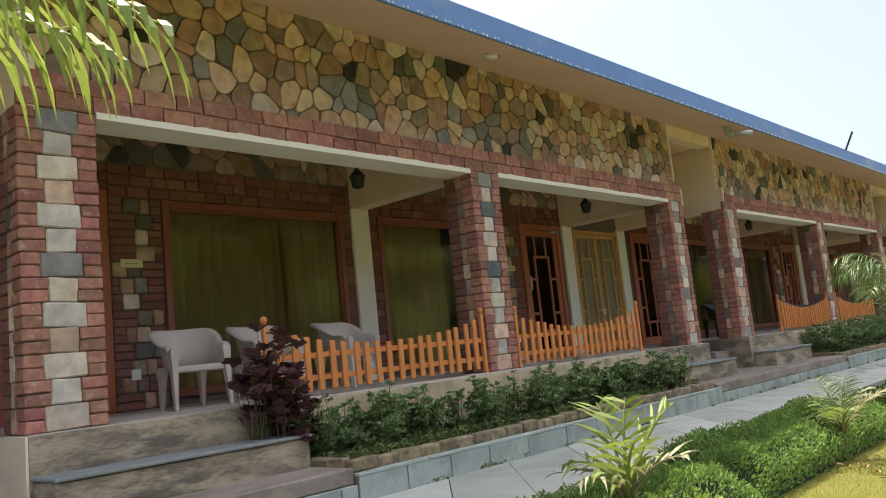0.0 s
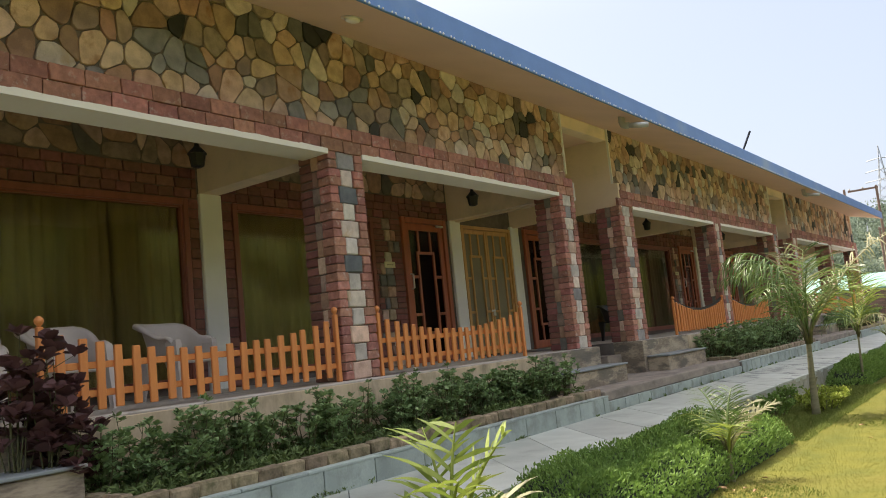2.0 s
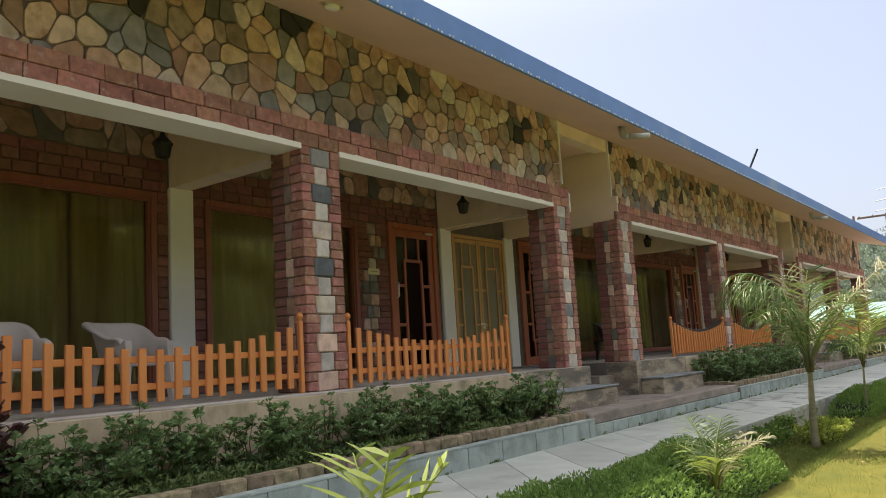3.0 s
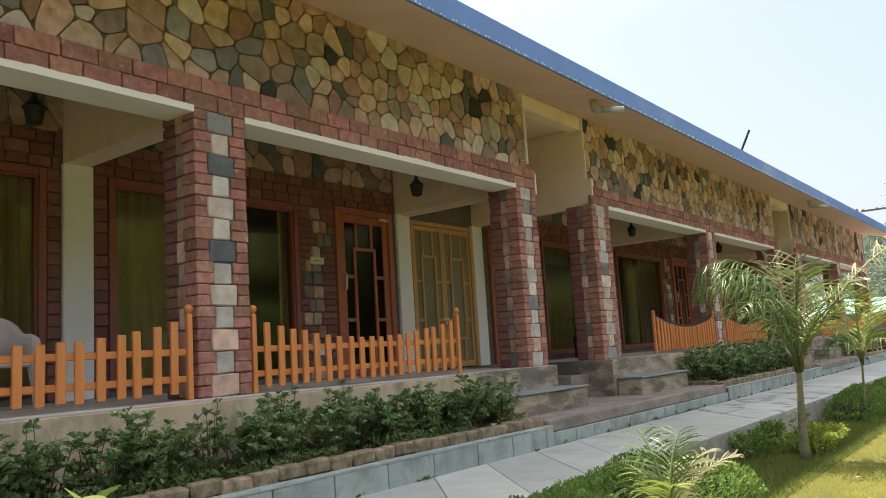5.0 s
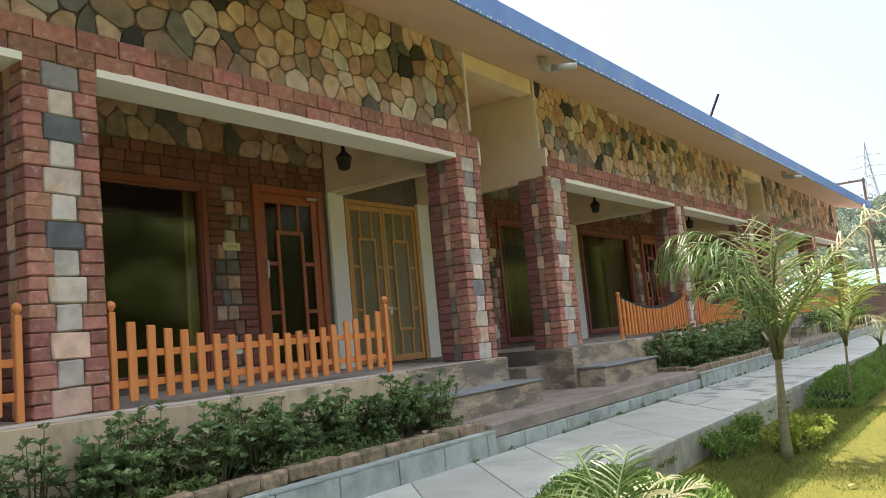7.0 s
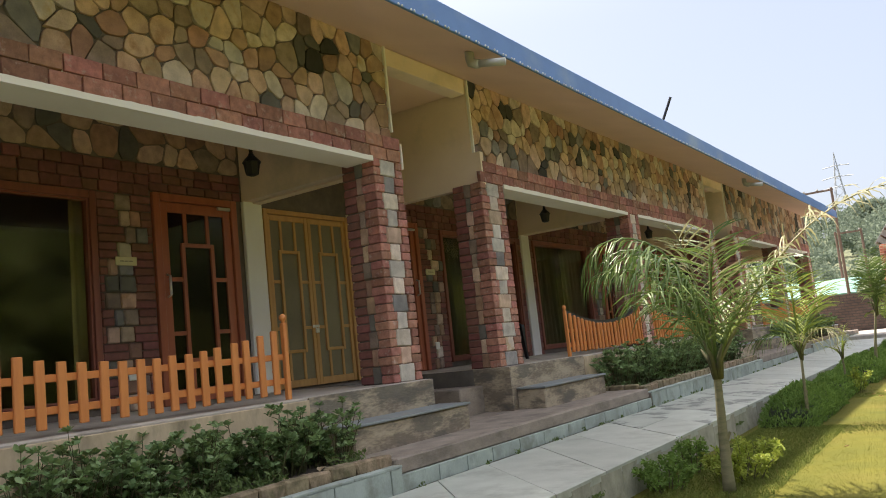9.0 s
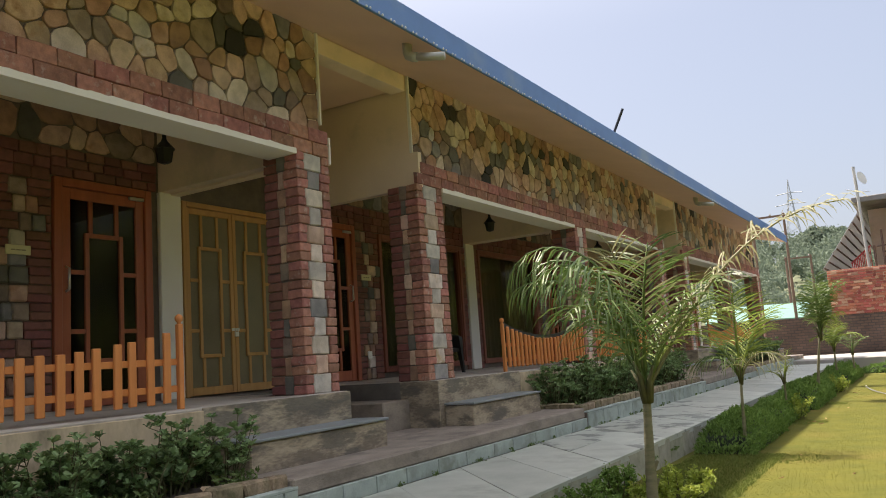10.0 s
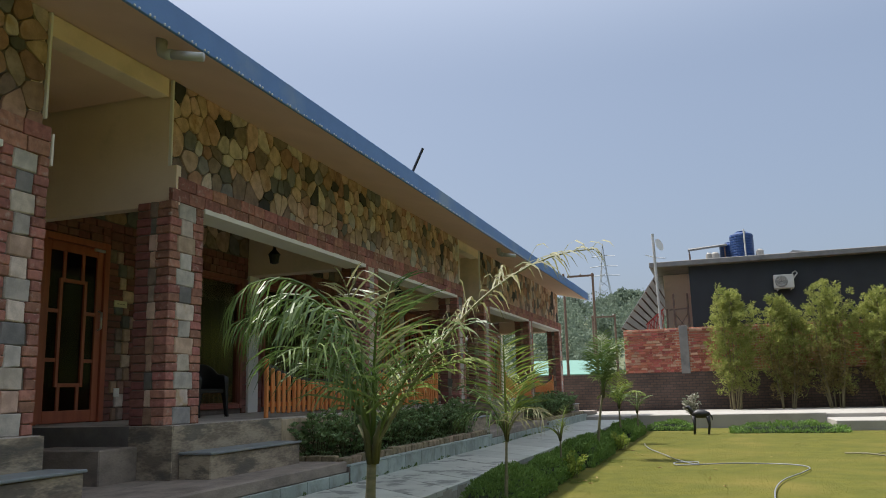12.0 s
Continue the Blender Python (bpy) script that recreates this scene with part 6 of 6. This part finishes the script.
for i, (x, y, h) in enumerate([(-24, 150, 6), (-18.5, 152, 5), (-15, 148, 6.5), (-28, 150, 5), (-12, 150, 5), (-33, 150, 6), (-15.6, 140, 5.5), (-13.4, 136, 5), (-17.2, 132, 4)]):
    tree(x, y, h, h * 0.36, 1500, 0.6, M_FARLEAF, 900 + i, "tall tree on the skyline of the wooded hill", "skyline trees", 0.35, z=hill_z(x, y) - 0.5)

# ---- pieces of walls and pavements ----
BRICK_MESH = {}


worn = random.Random(21)


def piece(name, sx, sy, sz, mat, parent, m, c=0.009, rough=0.012):
    key = (round(sx, 2), round(sy, 2), round(sz, 3), mat.name, c, worn.randrange(4))
    if key not in BRICK_MESH:
        vs, fs = chamfered(key[0], key[1], key[2], c)
        out = []
        for i, v in enumerate(vs):
            if i % 3 == 0:
                off = [worn.uniform(-0.5, 0.5) * min(rough, 0.09 * s) for s in (sx * 0.5, sy, sz)]
            out.append(tuple(v[k] + off[k] + worn.uniform(-0.0008, 0.0008) for k in range(3)))
        BRICK_MESH[key] = Geo().add(out, fs).mesh(name, mat)
    o = new(name, BRICK_MESH[key])
    o.parent = parent
    o.matrix_basis = m
    return o


M_CREAMSTONE = material("cream_stone", (0.68, 0.581, 0.505), (0.48, 0.406, 0.345), 9, 0.9, 0.9, fine=110, contrast=0.3, spread=0.18, stain=(0.42, 0.28, 0.12), stain_scale=4)
M_PALESTONE = material("pale_grey_stone", (0.58, 0.529, 0.48), (0.4, 0.369, 0.335), 9, 0.9, 0.9, fine=110, contrast=0.3, spread=0.18)
M_OCHRE = material("ochre_stone", (0.6, 0.41, 0.285), (0.41, 0.273, 0.19), 9, 0.9, 0.9, fine=110, contrast=0.3, spread=0.22, stain=(0.3, 0.14, 0.06), stain_scale=5)
M_RUST = material("rust_stone", (0.44, 0.265, 0.18), (0.29, 0.171, 0.12), 9, 0.9, 0.9, fine=110, contrast=0.3, spread=0.25)
M_DARKSTONE = material("dark_stone", (0.175, 0.165, 0.145), (0.1, 0.095, 0.085), 9, 0.85, 0.9, fine=110, spread=0.3)
# close to red_brick's hue but darker, for pillar sides and the rooms' wall
M_DARKBRICK = material("dark_brick", (0.265, 0.112, 0.09), (0.175, 0.074, 0.06), 14, 0.9, 0.5, spread=0.22)
M_MOSS = material("olive_stone", (0.335, 0.25, 0.2), (0.21, 0.156, 0.125), 9, 0.9, 0.9, fine=110, contrast=0.3, spread=0.25)
M_SOOT = material("blackened_stone", (0.05, 0.048, 0.044), (0.028, 0.027, 0.025), 9, 0.85, 0.9, fine=110, spread=0.3)
STONES = [M_SANDSTONE] * 7 + [M_CREAMSTONE] * 4 + [M_OCHRE] * 8 + [M_MOSS] * 6 + [M_SLATE] * 2 + [M_PALESTONE] + [M_RUST] * 5 + [M_DARKSTONE] * 2
M_DARKSLATE = material("dark_slate_stone", (0.15, 0.165, 0.175), (0.09, 0.1, 0.11), 9, 0.85, 0.9, fine=110, contrast=0.3, spread=0.25)
QUOINS = [M_SANDSTONE, M_PALESTONE, M_SANDSTONE, M_PALESTONE, M_CREAMSTONE, M_PALESTONE, M_DARKSLATE, M_PALESTONE, M_CREAMSTONE, M_PALESTONE, M_DARKSLATE, M_CREAMSTONE, M_SLATE]

PALEQUOINS = [M_PALESTONE, M_CREAMSTONE, M_SLATE, M_PALESTONE, M_PALESTONE, M_SANDSTONE, M_CREAMSTONE, M_PALESTONE, M_SLATE, M_CREAMSTONE, M_PALESTONE, M_CREAMSTONE, M_SANDSTONE]

# pillars: brick corners with squared stones up the middle of each face
rng = random.Random(3)
N = 13
for ip, (y, hw, p) in enumerate(PILLARS):
    h = (BEAM + 0.034 - FLOOR) / N
    for i in range(N):
        z = FLOOR + i * h
        wide = i % 2 == 0
        sw = (0.52 if wide else 0.36) * 2 * hw
        bw = hw - sw / 2
        piece("stone", 0.05, sw - 0.006, h - 0.007, (QUOINS if ip == 1 else PALEQUOINS)[(i + (ip - 1) * 4) % len(QUOINS)], p, pose(FX - 0.027 + rng.uniform(-0.004, 0.003), y + rng.uniform(-0.006, 0.006), z + h / 2, rng.uniform(-1, 1), 0, 0), 0.009, 0.026)
        ss = 0.10 if wide else 0.07
        piece("stone", ss, 0.05, h - 0.01, rng.choice([M_MOSS, M_RUST, M_SANDSTONE, M_DARKSTONE, M_OCHRE, M_RUST]), p, pose(FX - 0.215, y - hw + 0.027 + rng.uniform(-0.003, 0.004), z + h / 2), 0.008)
        for j in (0, 1):
            zz = z + h * (0.25 + 0.5 * j)
            for s in (-1, 1):
                d = 0.215 - ss / 2
                piece("brick", d, bw - 0.004, h / 2 - 0.005, M_BRICK, p, pose(FX - d / 2 + rng.uniform(0, 0.005), y + s * (hw - bw / 2 + rng.uniform(-0.002, 0.004)), zz, 0, rng.uniform(-1.5, 0.8), rng.uniform(-0.7, 0.7)), 0.008, 0.012)
            d = 0.215 - ss / 2
            piece("brick", d, bw - 0.01, h / 2 - 0.007, M_DARKBRICK, p, pose(FX - 0.43 + d / 2, y - hw + bw / 2 - rng.uniform(-0.002, 0.004), zz))

# bands of brick over the openings
for k, c in enumerate(CENTRES):
    fb = [o for o in bpy.data.objects if o.name.startswith("front_beam")][k]
    h = (BAND - BEAM - 0.03) / 2
    for r in range(2):
        y = c - 5.05 + (0.1 if r else 0)
        y1 = c + 4.96
        while y < y1 - 0.04:
            L = min(rng.choice((0.24, 0.27, 0.29, 0.31)), y1 - y)
            if y1 - y - L < 0.06:
                L = y1 - y
            z = BEAM + 0.033 + h * (r + 0.5)
            piece("brick", 0.05, L - 0.006, h - 0.006, M_BRICK, fb, pose(FX - 0.022 + rng.uniform(-0.003, 0.002), y + L / 2, z, rng.uniform(-0.4, 0.4), 0, 0), 0.004)
            y += L


def cells(y0, y1, z0, z1, size, rng, relax=2):
    """Uneven polygons that fill a rectangle: the cells about jittered points."""
    ny, nz = max(1, round((y1 - y0) / size)), max(1, round((z1 - z0) / size))
    pts = [[y0 + (i + 0.5 + 0.5 * (j % 2) - 0.25 + rng.uniform(-0.42, 0.42)) * (y1 - y0) / ny, z0 + (j + 0.5 + rng.uniform(-0.4, 0.4)) * (z1 - z0) / nz] for i in range(ny) for j in range(nz)]
    pts = [p for p in pts if rng.random() > 0.12]
    heft = [size * size * rng.choice((-0.1, -0.03, 0.0, 0.04, 0.12)) for p in pts]
    for step in range(relax):
        out = []
        for i, (py, pz) in enumerate(pts):
            poly = [(y0, z0), (y1, z0), (y1, z1), (y0, z1)]
            for j, (qy, qz) in enumerate(pts):
                if i == j or abs(qy - py) > 4 * size:
                    continue
                dy, dz = qy - py, qz - pz
                k = 0.5 + (heft[i] - heft[j]) / (2 * max(1e-6, dy * dy + dz * dz))
                my, mz = py + k * dy, pz + k * dz
                new_poly = []
                for a in range(len(poly)):
                    A, B = poly[a], poly[(a + 1) % len(poly)]
                    da = (A[0] - my) * dy + (A[1] - mz) * dz
                    db = (B[0] - my) * dy + (B[1] - mz) * dz
                    if da <= 0:
                        new_poly.append(A)
                    if da * db < 0:
                        t = da / (da - db)
                        new_poly.append((A[0] + t * (B[0] - A[0]), A[1] + t * (B[1] - A[1])))
                poly = new_poly
                if len(poly) < 3:
                    break
            out.append(poly)
        if step < relax - 1:
            for i, poly in enumerate(out):
                if len(poly) > 2:
                    cy, cz = sum(p[0] for p in poly) / len(poly), sum(p[1] for p in poly) / len(poly)
                    pts[i] = [pts[i][0] * 0.7 + cy * 0.3, pts[i][1] * 0.7 + cz * 0.3]
    return [p for p in out if len(p) > 2]


def flat_stone(poly, x, rng, gap=0.0075, depth=0.03):
    """One facing stone: the cell drawn in by the joint, corners cut, face slightly domed."""
    cy, cz = sum(p[0] for p in poly) / len(poly), sum(p[1] for p in poly) / len(poly)
    ring = []
    for i in range(len(poly)):
        A, B = poly[i], poly[(i + 1) % len(poly)]
        for t in (0.14 + 0.1 * rng.random(), 0.5 if rng.random() < 0.5 else 0.46, 0.77 + 0.1 * rng.random()):
            w = 1.0 + rng.uniform(-0.025, 0.015) + (0.012 if 0.4 < t < 0.6 else 0.0)
            ring.append([cy + w * (A[0] + t * (B[0] - A[0]) - cy), cz + w * (A[1] + t * (B[1] - A[1]) - cz)])
    size = math.sqrt(max(1e-6, (max(p[0] for p in poly) - min(p[0] for p in poly)) * (max(p[1] for p in poly) - min(p[1] for p in poly))))
    k1, k2 = max(0.5, 1 - 2 * gap / size), max(0.4, 1 - 2 * (gap + 0.004) / size)
    n = len(ring)
    tilt_y, tilt_z, out = rng.uniform(-0.03, 0.03), rng.uniform(-0.03, 0.03), rng.uniform(-0.004, 0.006)
    vs = [(-depth, (p[0] - cy) * k1, (p[1] - cz) * k1) for p in ring]
    vs += [(out - 0.005, (p[0] - cy) * k1, (p[1] - cz) * k1) for p in ring]
    vs += [(out + tilt_y * (p[0] - cy) + tilt_z * (p[1] - cz), (p[0] - cy) * k2, (p[1] - cz) * k2) for p in ring]
    fs = [(i, (i + 1) % n, n + (i + 1) % n, n + i) for i in range(n)]
    fs += [(n + i, n + (i + 1) % n, 2 * n + (i + 1) % n, 2 * n + i) for i in range(n)]
    fs.append(tuple(2 * n + i for i in range(n)))
    return Geo().add(vs, fs), (x, cy, cz)


def stone_facing(parent, y0, y1, z0, z1, size, x, rng, pool=STONES):
    seed = rng.uniform(0, 50)

    def drawn(p):
        """Stretches the cells this way and that, but for the rectangle's edges."""
        f = max(0.0, min(1.0, (p[0] - y0) / 0.15, (y1 - p[0]) / 0.15))
        g = max(0.0, min(1.0, (p[1] - z0) / 0.12, (z1 - p[1]) / 0.12))
        q = Vector((p[0] * 1.9, p[1] * 1.9, seed))
        return (p[0] + 0.42 * size * f * noise.noise(q * 1.6), p[1] + 0.5 * size * g * noise.noise(q * 1.5 + Vector((9, 4, 7))))

    for poly in cells(y0, y1, z0, z1, size, rng):
        poly = [drawn(p) for p in poly]
        g, at = flat_stone(poly, x, rng)
        sooty = noise.noise(Vector((at[1] * 1.5, at[2] * 2.2, seed + 5))) + rng.uniform(-0.12, 0.12)
        o = new("stone", g.mesh("stone", rng.choice((M_SOOT, M_SOOT, M_DARKSTONE)) if sooty > 0.41 else rng.choice(pool)))
        o.parent = parent
        o.location = at


uppers = [o for o in bpy.data.objects if o.name.startswith("upper_wall")]
rng = random.Random(21)
for k, c in enumerate(CENTRES):
    stone_facing(uppers[k], c - 5.05 + 0.1, c + 4.96, BAND + 0.005, TOP + 0.03, 0.198 if k < 2 else 0.23, SX, rng)

# the rooms' wall: brick with squared stones, a course of rough stones under the ceiling
DIM = [M_MOSS, M_SANDSTONE, M_DARKSTONE, M_SLATE, M_RUST, M_MOSS]
for k, c in enumerate(CENTRES):
    spans = []
    for s in (-1, 1):
        spans.append((*((c + 2.8, c + 3.43) if s > 0 else (c - 3.44, c - 2.86)), FLOOR, 3.085, True))
        spans.append((*((c + 0.13, c + 3.42) if s > 0 else (c - 3.43, c - 0.2)), 3.09, 3.44, False))
        spans.append((*((c + 3.42, c + 4.66) if s > 0 else (c - 4.77, c - 3.43)), 3.15, 3.44, False))
        spans.append((*((c + 0.12, c + 0.275) if s > 0 else (c - 0.335, c - 0.195)), FLOOR, 3.085, False))
    if k == 2:
        spans = [q for q in spans if q[3] - q[2] < 1]
    for a, b, z0, z1, mixed in spans:
        if mixed:
            n = round((z1 - z0) / 0.165)
            h = (z1 - z0) / n
            for r in range(n):
                zc = z0 + h * (r + 0.5)
                sw = rng.uniform(0.12, 0.21)
                mid = (a + b) / 2 + rng.uniform(-0.1, 0.1)
                piece("stone", 0.05, sw - 0.01, h - 0.012, rng.choice(DIM + [M_CREAMSTONE, M_SANDSTONE, M_OCHRE]), wall_rooms, pose(WX + 0.008 + rng.uniform(-0.003, 0.008), mid, zc), 0.012, 0.02)
                edges_y = [(a, mid - sw / 2), (mid + sw / 2, b)]
                if rng.random() < 0.75:
                    side = rng.choice((0, 1))
                    w2 = rng.uniform(0.1, 0.17)
                    y2 = mid - sw / 2 - w2 / 2 if side == 0 else mid + sw / 2 + w2 / 2
                    piece("stone", 0.05, w2 - 0.01, h - 0.012, rng.choice(DIM + [M_OCHRE, M_RUST]), wall_rooms, pose(WX + 0.008 + rng.uniform(-0.003, 0.006), y2, zc), 0.012, 0.02)
                    edges_y = [(a, mid - sw / 2 - (w2 if side == 0 else 0)), (mid + sw / 2 + (w2 if side else 0), b)]
                for e0, e1 in edges_y:
                    if e1 - e0 > 0.03:
                        for j in (0, 1):
                            piece("brick", 0.04, e1 - e0 - 0.008, h / 2 - 0.008, M_DARKBRICK, wall_rooms, pose(WX + 0.006 + rng.uniform(-0.004, 0.005), (e0 + e1) / 2, zc + h * (j - 0.5) / 2), 0.008)
            continue
        n = max(1, round((z1 - z0) / 0.115))
        h = (z1 - z0) / n
        for r in range(n):
            y = a
            while y < b - 0.02:
                L = min(rng.choice((0.17, 0.2, 0.22, 0.24)), b - y)
                if b - y - L < 0.06:
                    L = b - y
                piece("brick", 0.04, L - 0.008, h - 0.008, M_DARKBRICK, wall_rooms, pose(WX + 0.008 + rng.uniform(-0.004, 0.006), y + L / 2, z0 + h * (r + 0.5)), 0.008)
                y += L
    if k < 2:
        for a, b in ((c - 4.6, c - 0.13), (c + 0.18, c + 4.66)):
            stone_facing(wall_rooms, a, b, 3.45, CEILING - 0.01, 0.25, WX + 0.012, rng, DIM + [M_SANDSTONE, M_OCHRE, M_SANDSTONE, M_MOSS])

# path slabs with skewed joints, some split along their length
rng = random.Random(8)
y, sk = -8.0, -1.2
while y < 38.5:
    L, sk2 = rng.uniform(0.76, 0.92), rng.uniform(-1.28, -1.1)
    splits = [KERB_X + 0.002, PATH_X + 0.066] if rng.random() < 0.85 else [KERB_X + 0.002, KERB_X + rng.uniform(0.45, 0.7), PATH_X + 0.066]
    for a, b in zip(splits, splits[1:]):
        def yy(x, base, s):
            return base + s * ((x - KERB_X) / (PATH_X - KERB_X) - 0.5)
        q = 0.006
        w = 0.0045
        top = [(a + q, yy(a, y, sk) + w), (b - q, yy(b, y, sk) + w), (b - q, yy(b, y + L, sk2) - w), (a + q, yy(a, y + L, sk2) - w)]
        cx, cy = sum(p[0] for p in top) / 4, sum(p[1] for p in top) / 4
        dz = rng.uniform(-0.003, 0.003)
        e = 0.004
        vs = [(p[0] - cx, p[1] - cy, -0.06) for p in top] + [(p[0] - cx, p[1] - cy, dz - e) for p in top]
        vs += [((p[0] - cx) * (1 - 2 * e), (p[1] - cy) * (1 - 2 * e), dz) for p in top]
        fs = [(i, (i + 1) % 4, 4 + (i + 1) % 4, 4 + i) for i in range(4)] + [(4 + i, 4 + (i + 1) % 4, 8 + (i + 1) % 4, 8 + i) for i in range(4)] + [(8, 9, 10, 11)]
        o = new("slab", Geo().add(vs, fs).mesh("slab", M_DAMPSLAB if 13.6 < cy < 19.5 else M_SLAB))
        o.parent = path
        o.location = (cx, cy, PATH)
    y += L
    sk = sk2
M_EDGESTONE = material("mossy_edge_stone", (0.42, 0.41, 0.34), (0.27, 0.27, 0.21), 7, 0.92, 0.8, spread=0.15, stain=(0.15, 0.15, 0.1), stain_scale=5)
y = -9.0
while y < 38:
    L = rng.choice((0.42, 0.5, 0.5, 0.58))
    piece("edge_stone", 0.06, L - 0.008, 0.34, M_EDGESTONE, path, pose(PATH_X + 0.03, y + L / 2, -0.06 + rng.uniform(-0.004, 0.003)), 0.008)
    y += L

# kerb tiles, coping and brick edging round the planters
kerbs = [o for o in bpy.data.objects if o.name.startswith("planter_kerb")]
for kb, (a, b) in zip(kerbs, PLANTERS):
    y = a
    while y < b - 0.05:
        L = min(rng.choice((0.5, 0.56, 0.62)), b - y)
        piece("tile", 0.02, L - 0.006, 0.2, M_KERB, kb, pose(KERB_X + 0.004, y + L / 2, 0.21), 0.003, 0.002)
        y += L
    y = a
    while y < b - 0.05:
        L = min(rng.choice((0.6, 0.75, 0.8)), b - y)
        piece("coping", 0.09, L - 0.005, 0.022, M_KERB, kb, pose(KERB_X - 0.028, y + L / 2, 0.322), 0.004, 0.002)
        y += L
    y = a + 0.02
    while y < b - 0.05:
        L = min(rng.choice((0.22, 0.24, 0.26)), b - y)
        piece("edging_brick", 0.1, L - 0.003, 0.1, M_EDGING, kb, pose(KERB_X - 0.125 + rng.uniform(-0.008, 0.008), y + L / 2, 0.372 + rng.uniform(-0.012, 0.008), rng.uniform(-1, 1), rng.uniform(-2, 2), rng.uniform(-1.5, 1.5)), 0.014, 0.022)
        y += L
for kb, (a, b) in zip(kerbs, PLANTERS):
    for i in range(3):
        piece("edging_brick", 0.2, 0.1, 0.1, M_EDGING, kb, pose(KERB_X - 0.28 - i * 0.21, a + 0.06 + rng.uniform(-0.01, 0.01), 0.385, rng.uniform(-3, 3), rng.uniform(-2, 2), rng.uniform(-3, 3)), 0.013, 0.03)
lands = [o for o in bpy.data.objects if o.name.startswith("landing")]
for ob, (a, b) in zip(lands, landings):
    y = a
    while y < b - 0.05:
        L = min(rng.choice((0.42, 0.5, 0.55)), b - y)
        piece("tile", 0.05, L - 0.006, 0.125, M_KERB, ob, pose(KERB_X - 0.026, y + L / 2, 0.19), 0.003, 0.002)
        y += L

# the raw brickwork on top of the far wall, where it stands clear of the bamboo
M_RAWBRICK = material("raw_brick", (0.41, 0.14, 0.1), (0.28, 0.095, 0.068), 6, 0.92, 0.5, spread=0.35)
M_PALEBRICK = material("pale_raw_brick", (0.52, 0.33, 0.24), (0.42, 0.24, 0.16), 6, 0.92, 0.5, spread=0.25)
far_wall = bpy.data.objects["wall_upper"]
rng = random.Random(61)
for r in range(16):
    x = -3.9 + (0.12 if r % 2 else 0.0)
    while x < 0.3:
        L = rng.choice((0.22, 0.24, 0.25, 0.12))
        if not -1.84 - L < x < -1.46:
            piece("brick", L - 0.016, 0.05, 0.083, M_RAWBRICK if rng.random() < 0.8 else M_PALEBRICK, far_wall, pose(x + L / 2, 39.02 + rng.uniform(-0.012, 0.006), 1.715 + r * 0.102 + rng.uniform(-0.006, 0.006), 0, rng.uniform(-1.5, 1.5), 0), 0.006)
        x += L
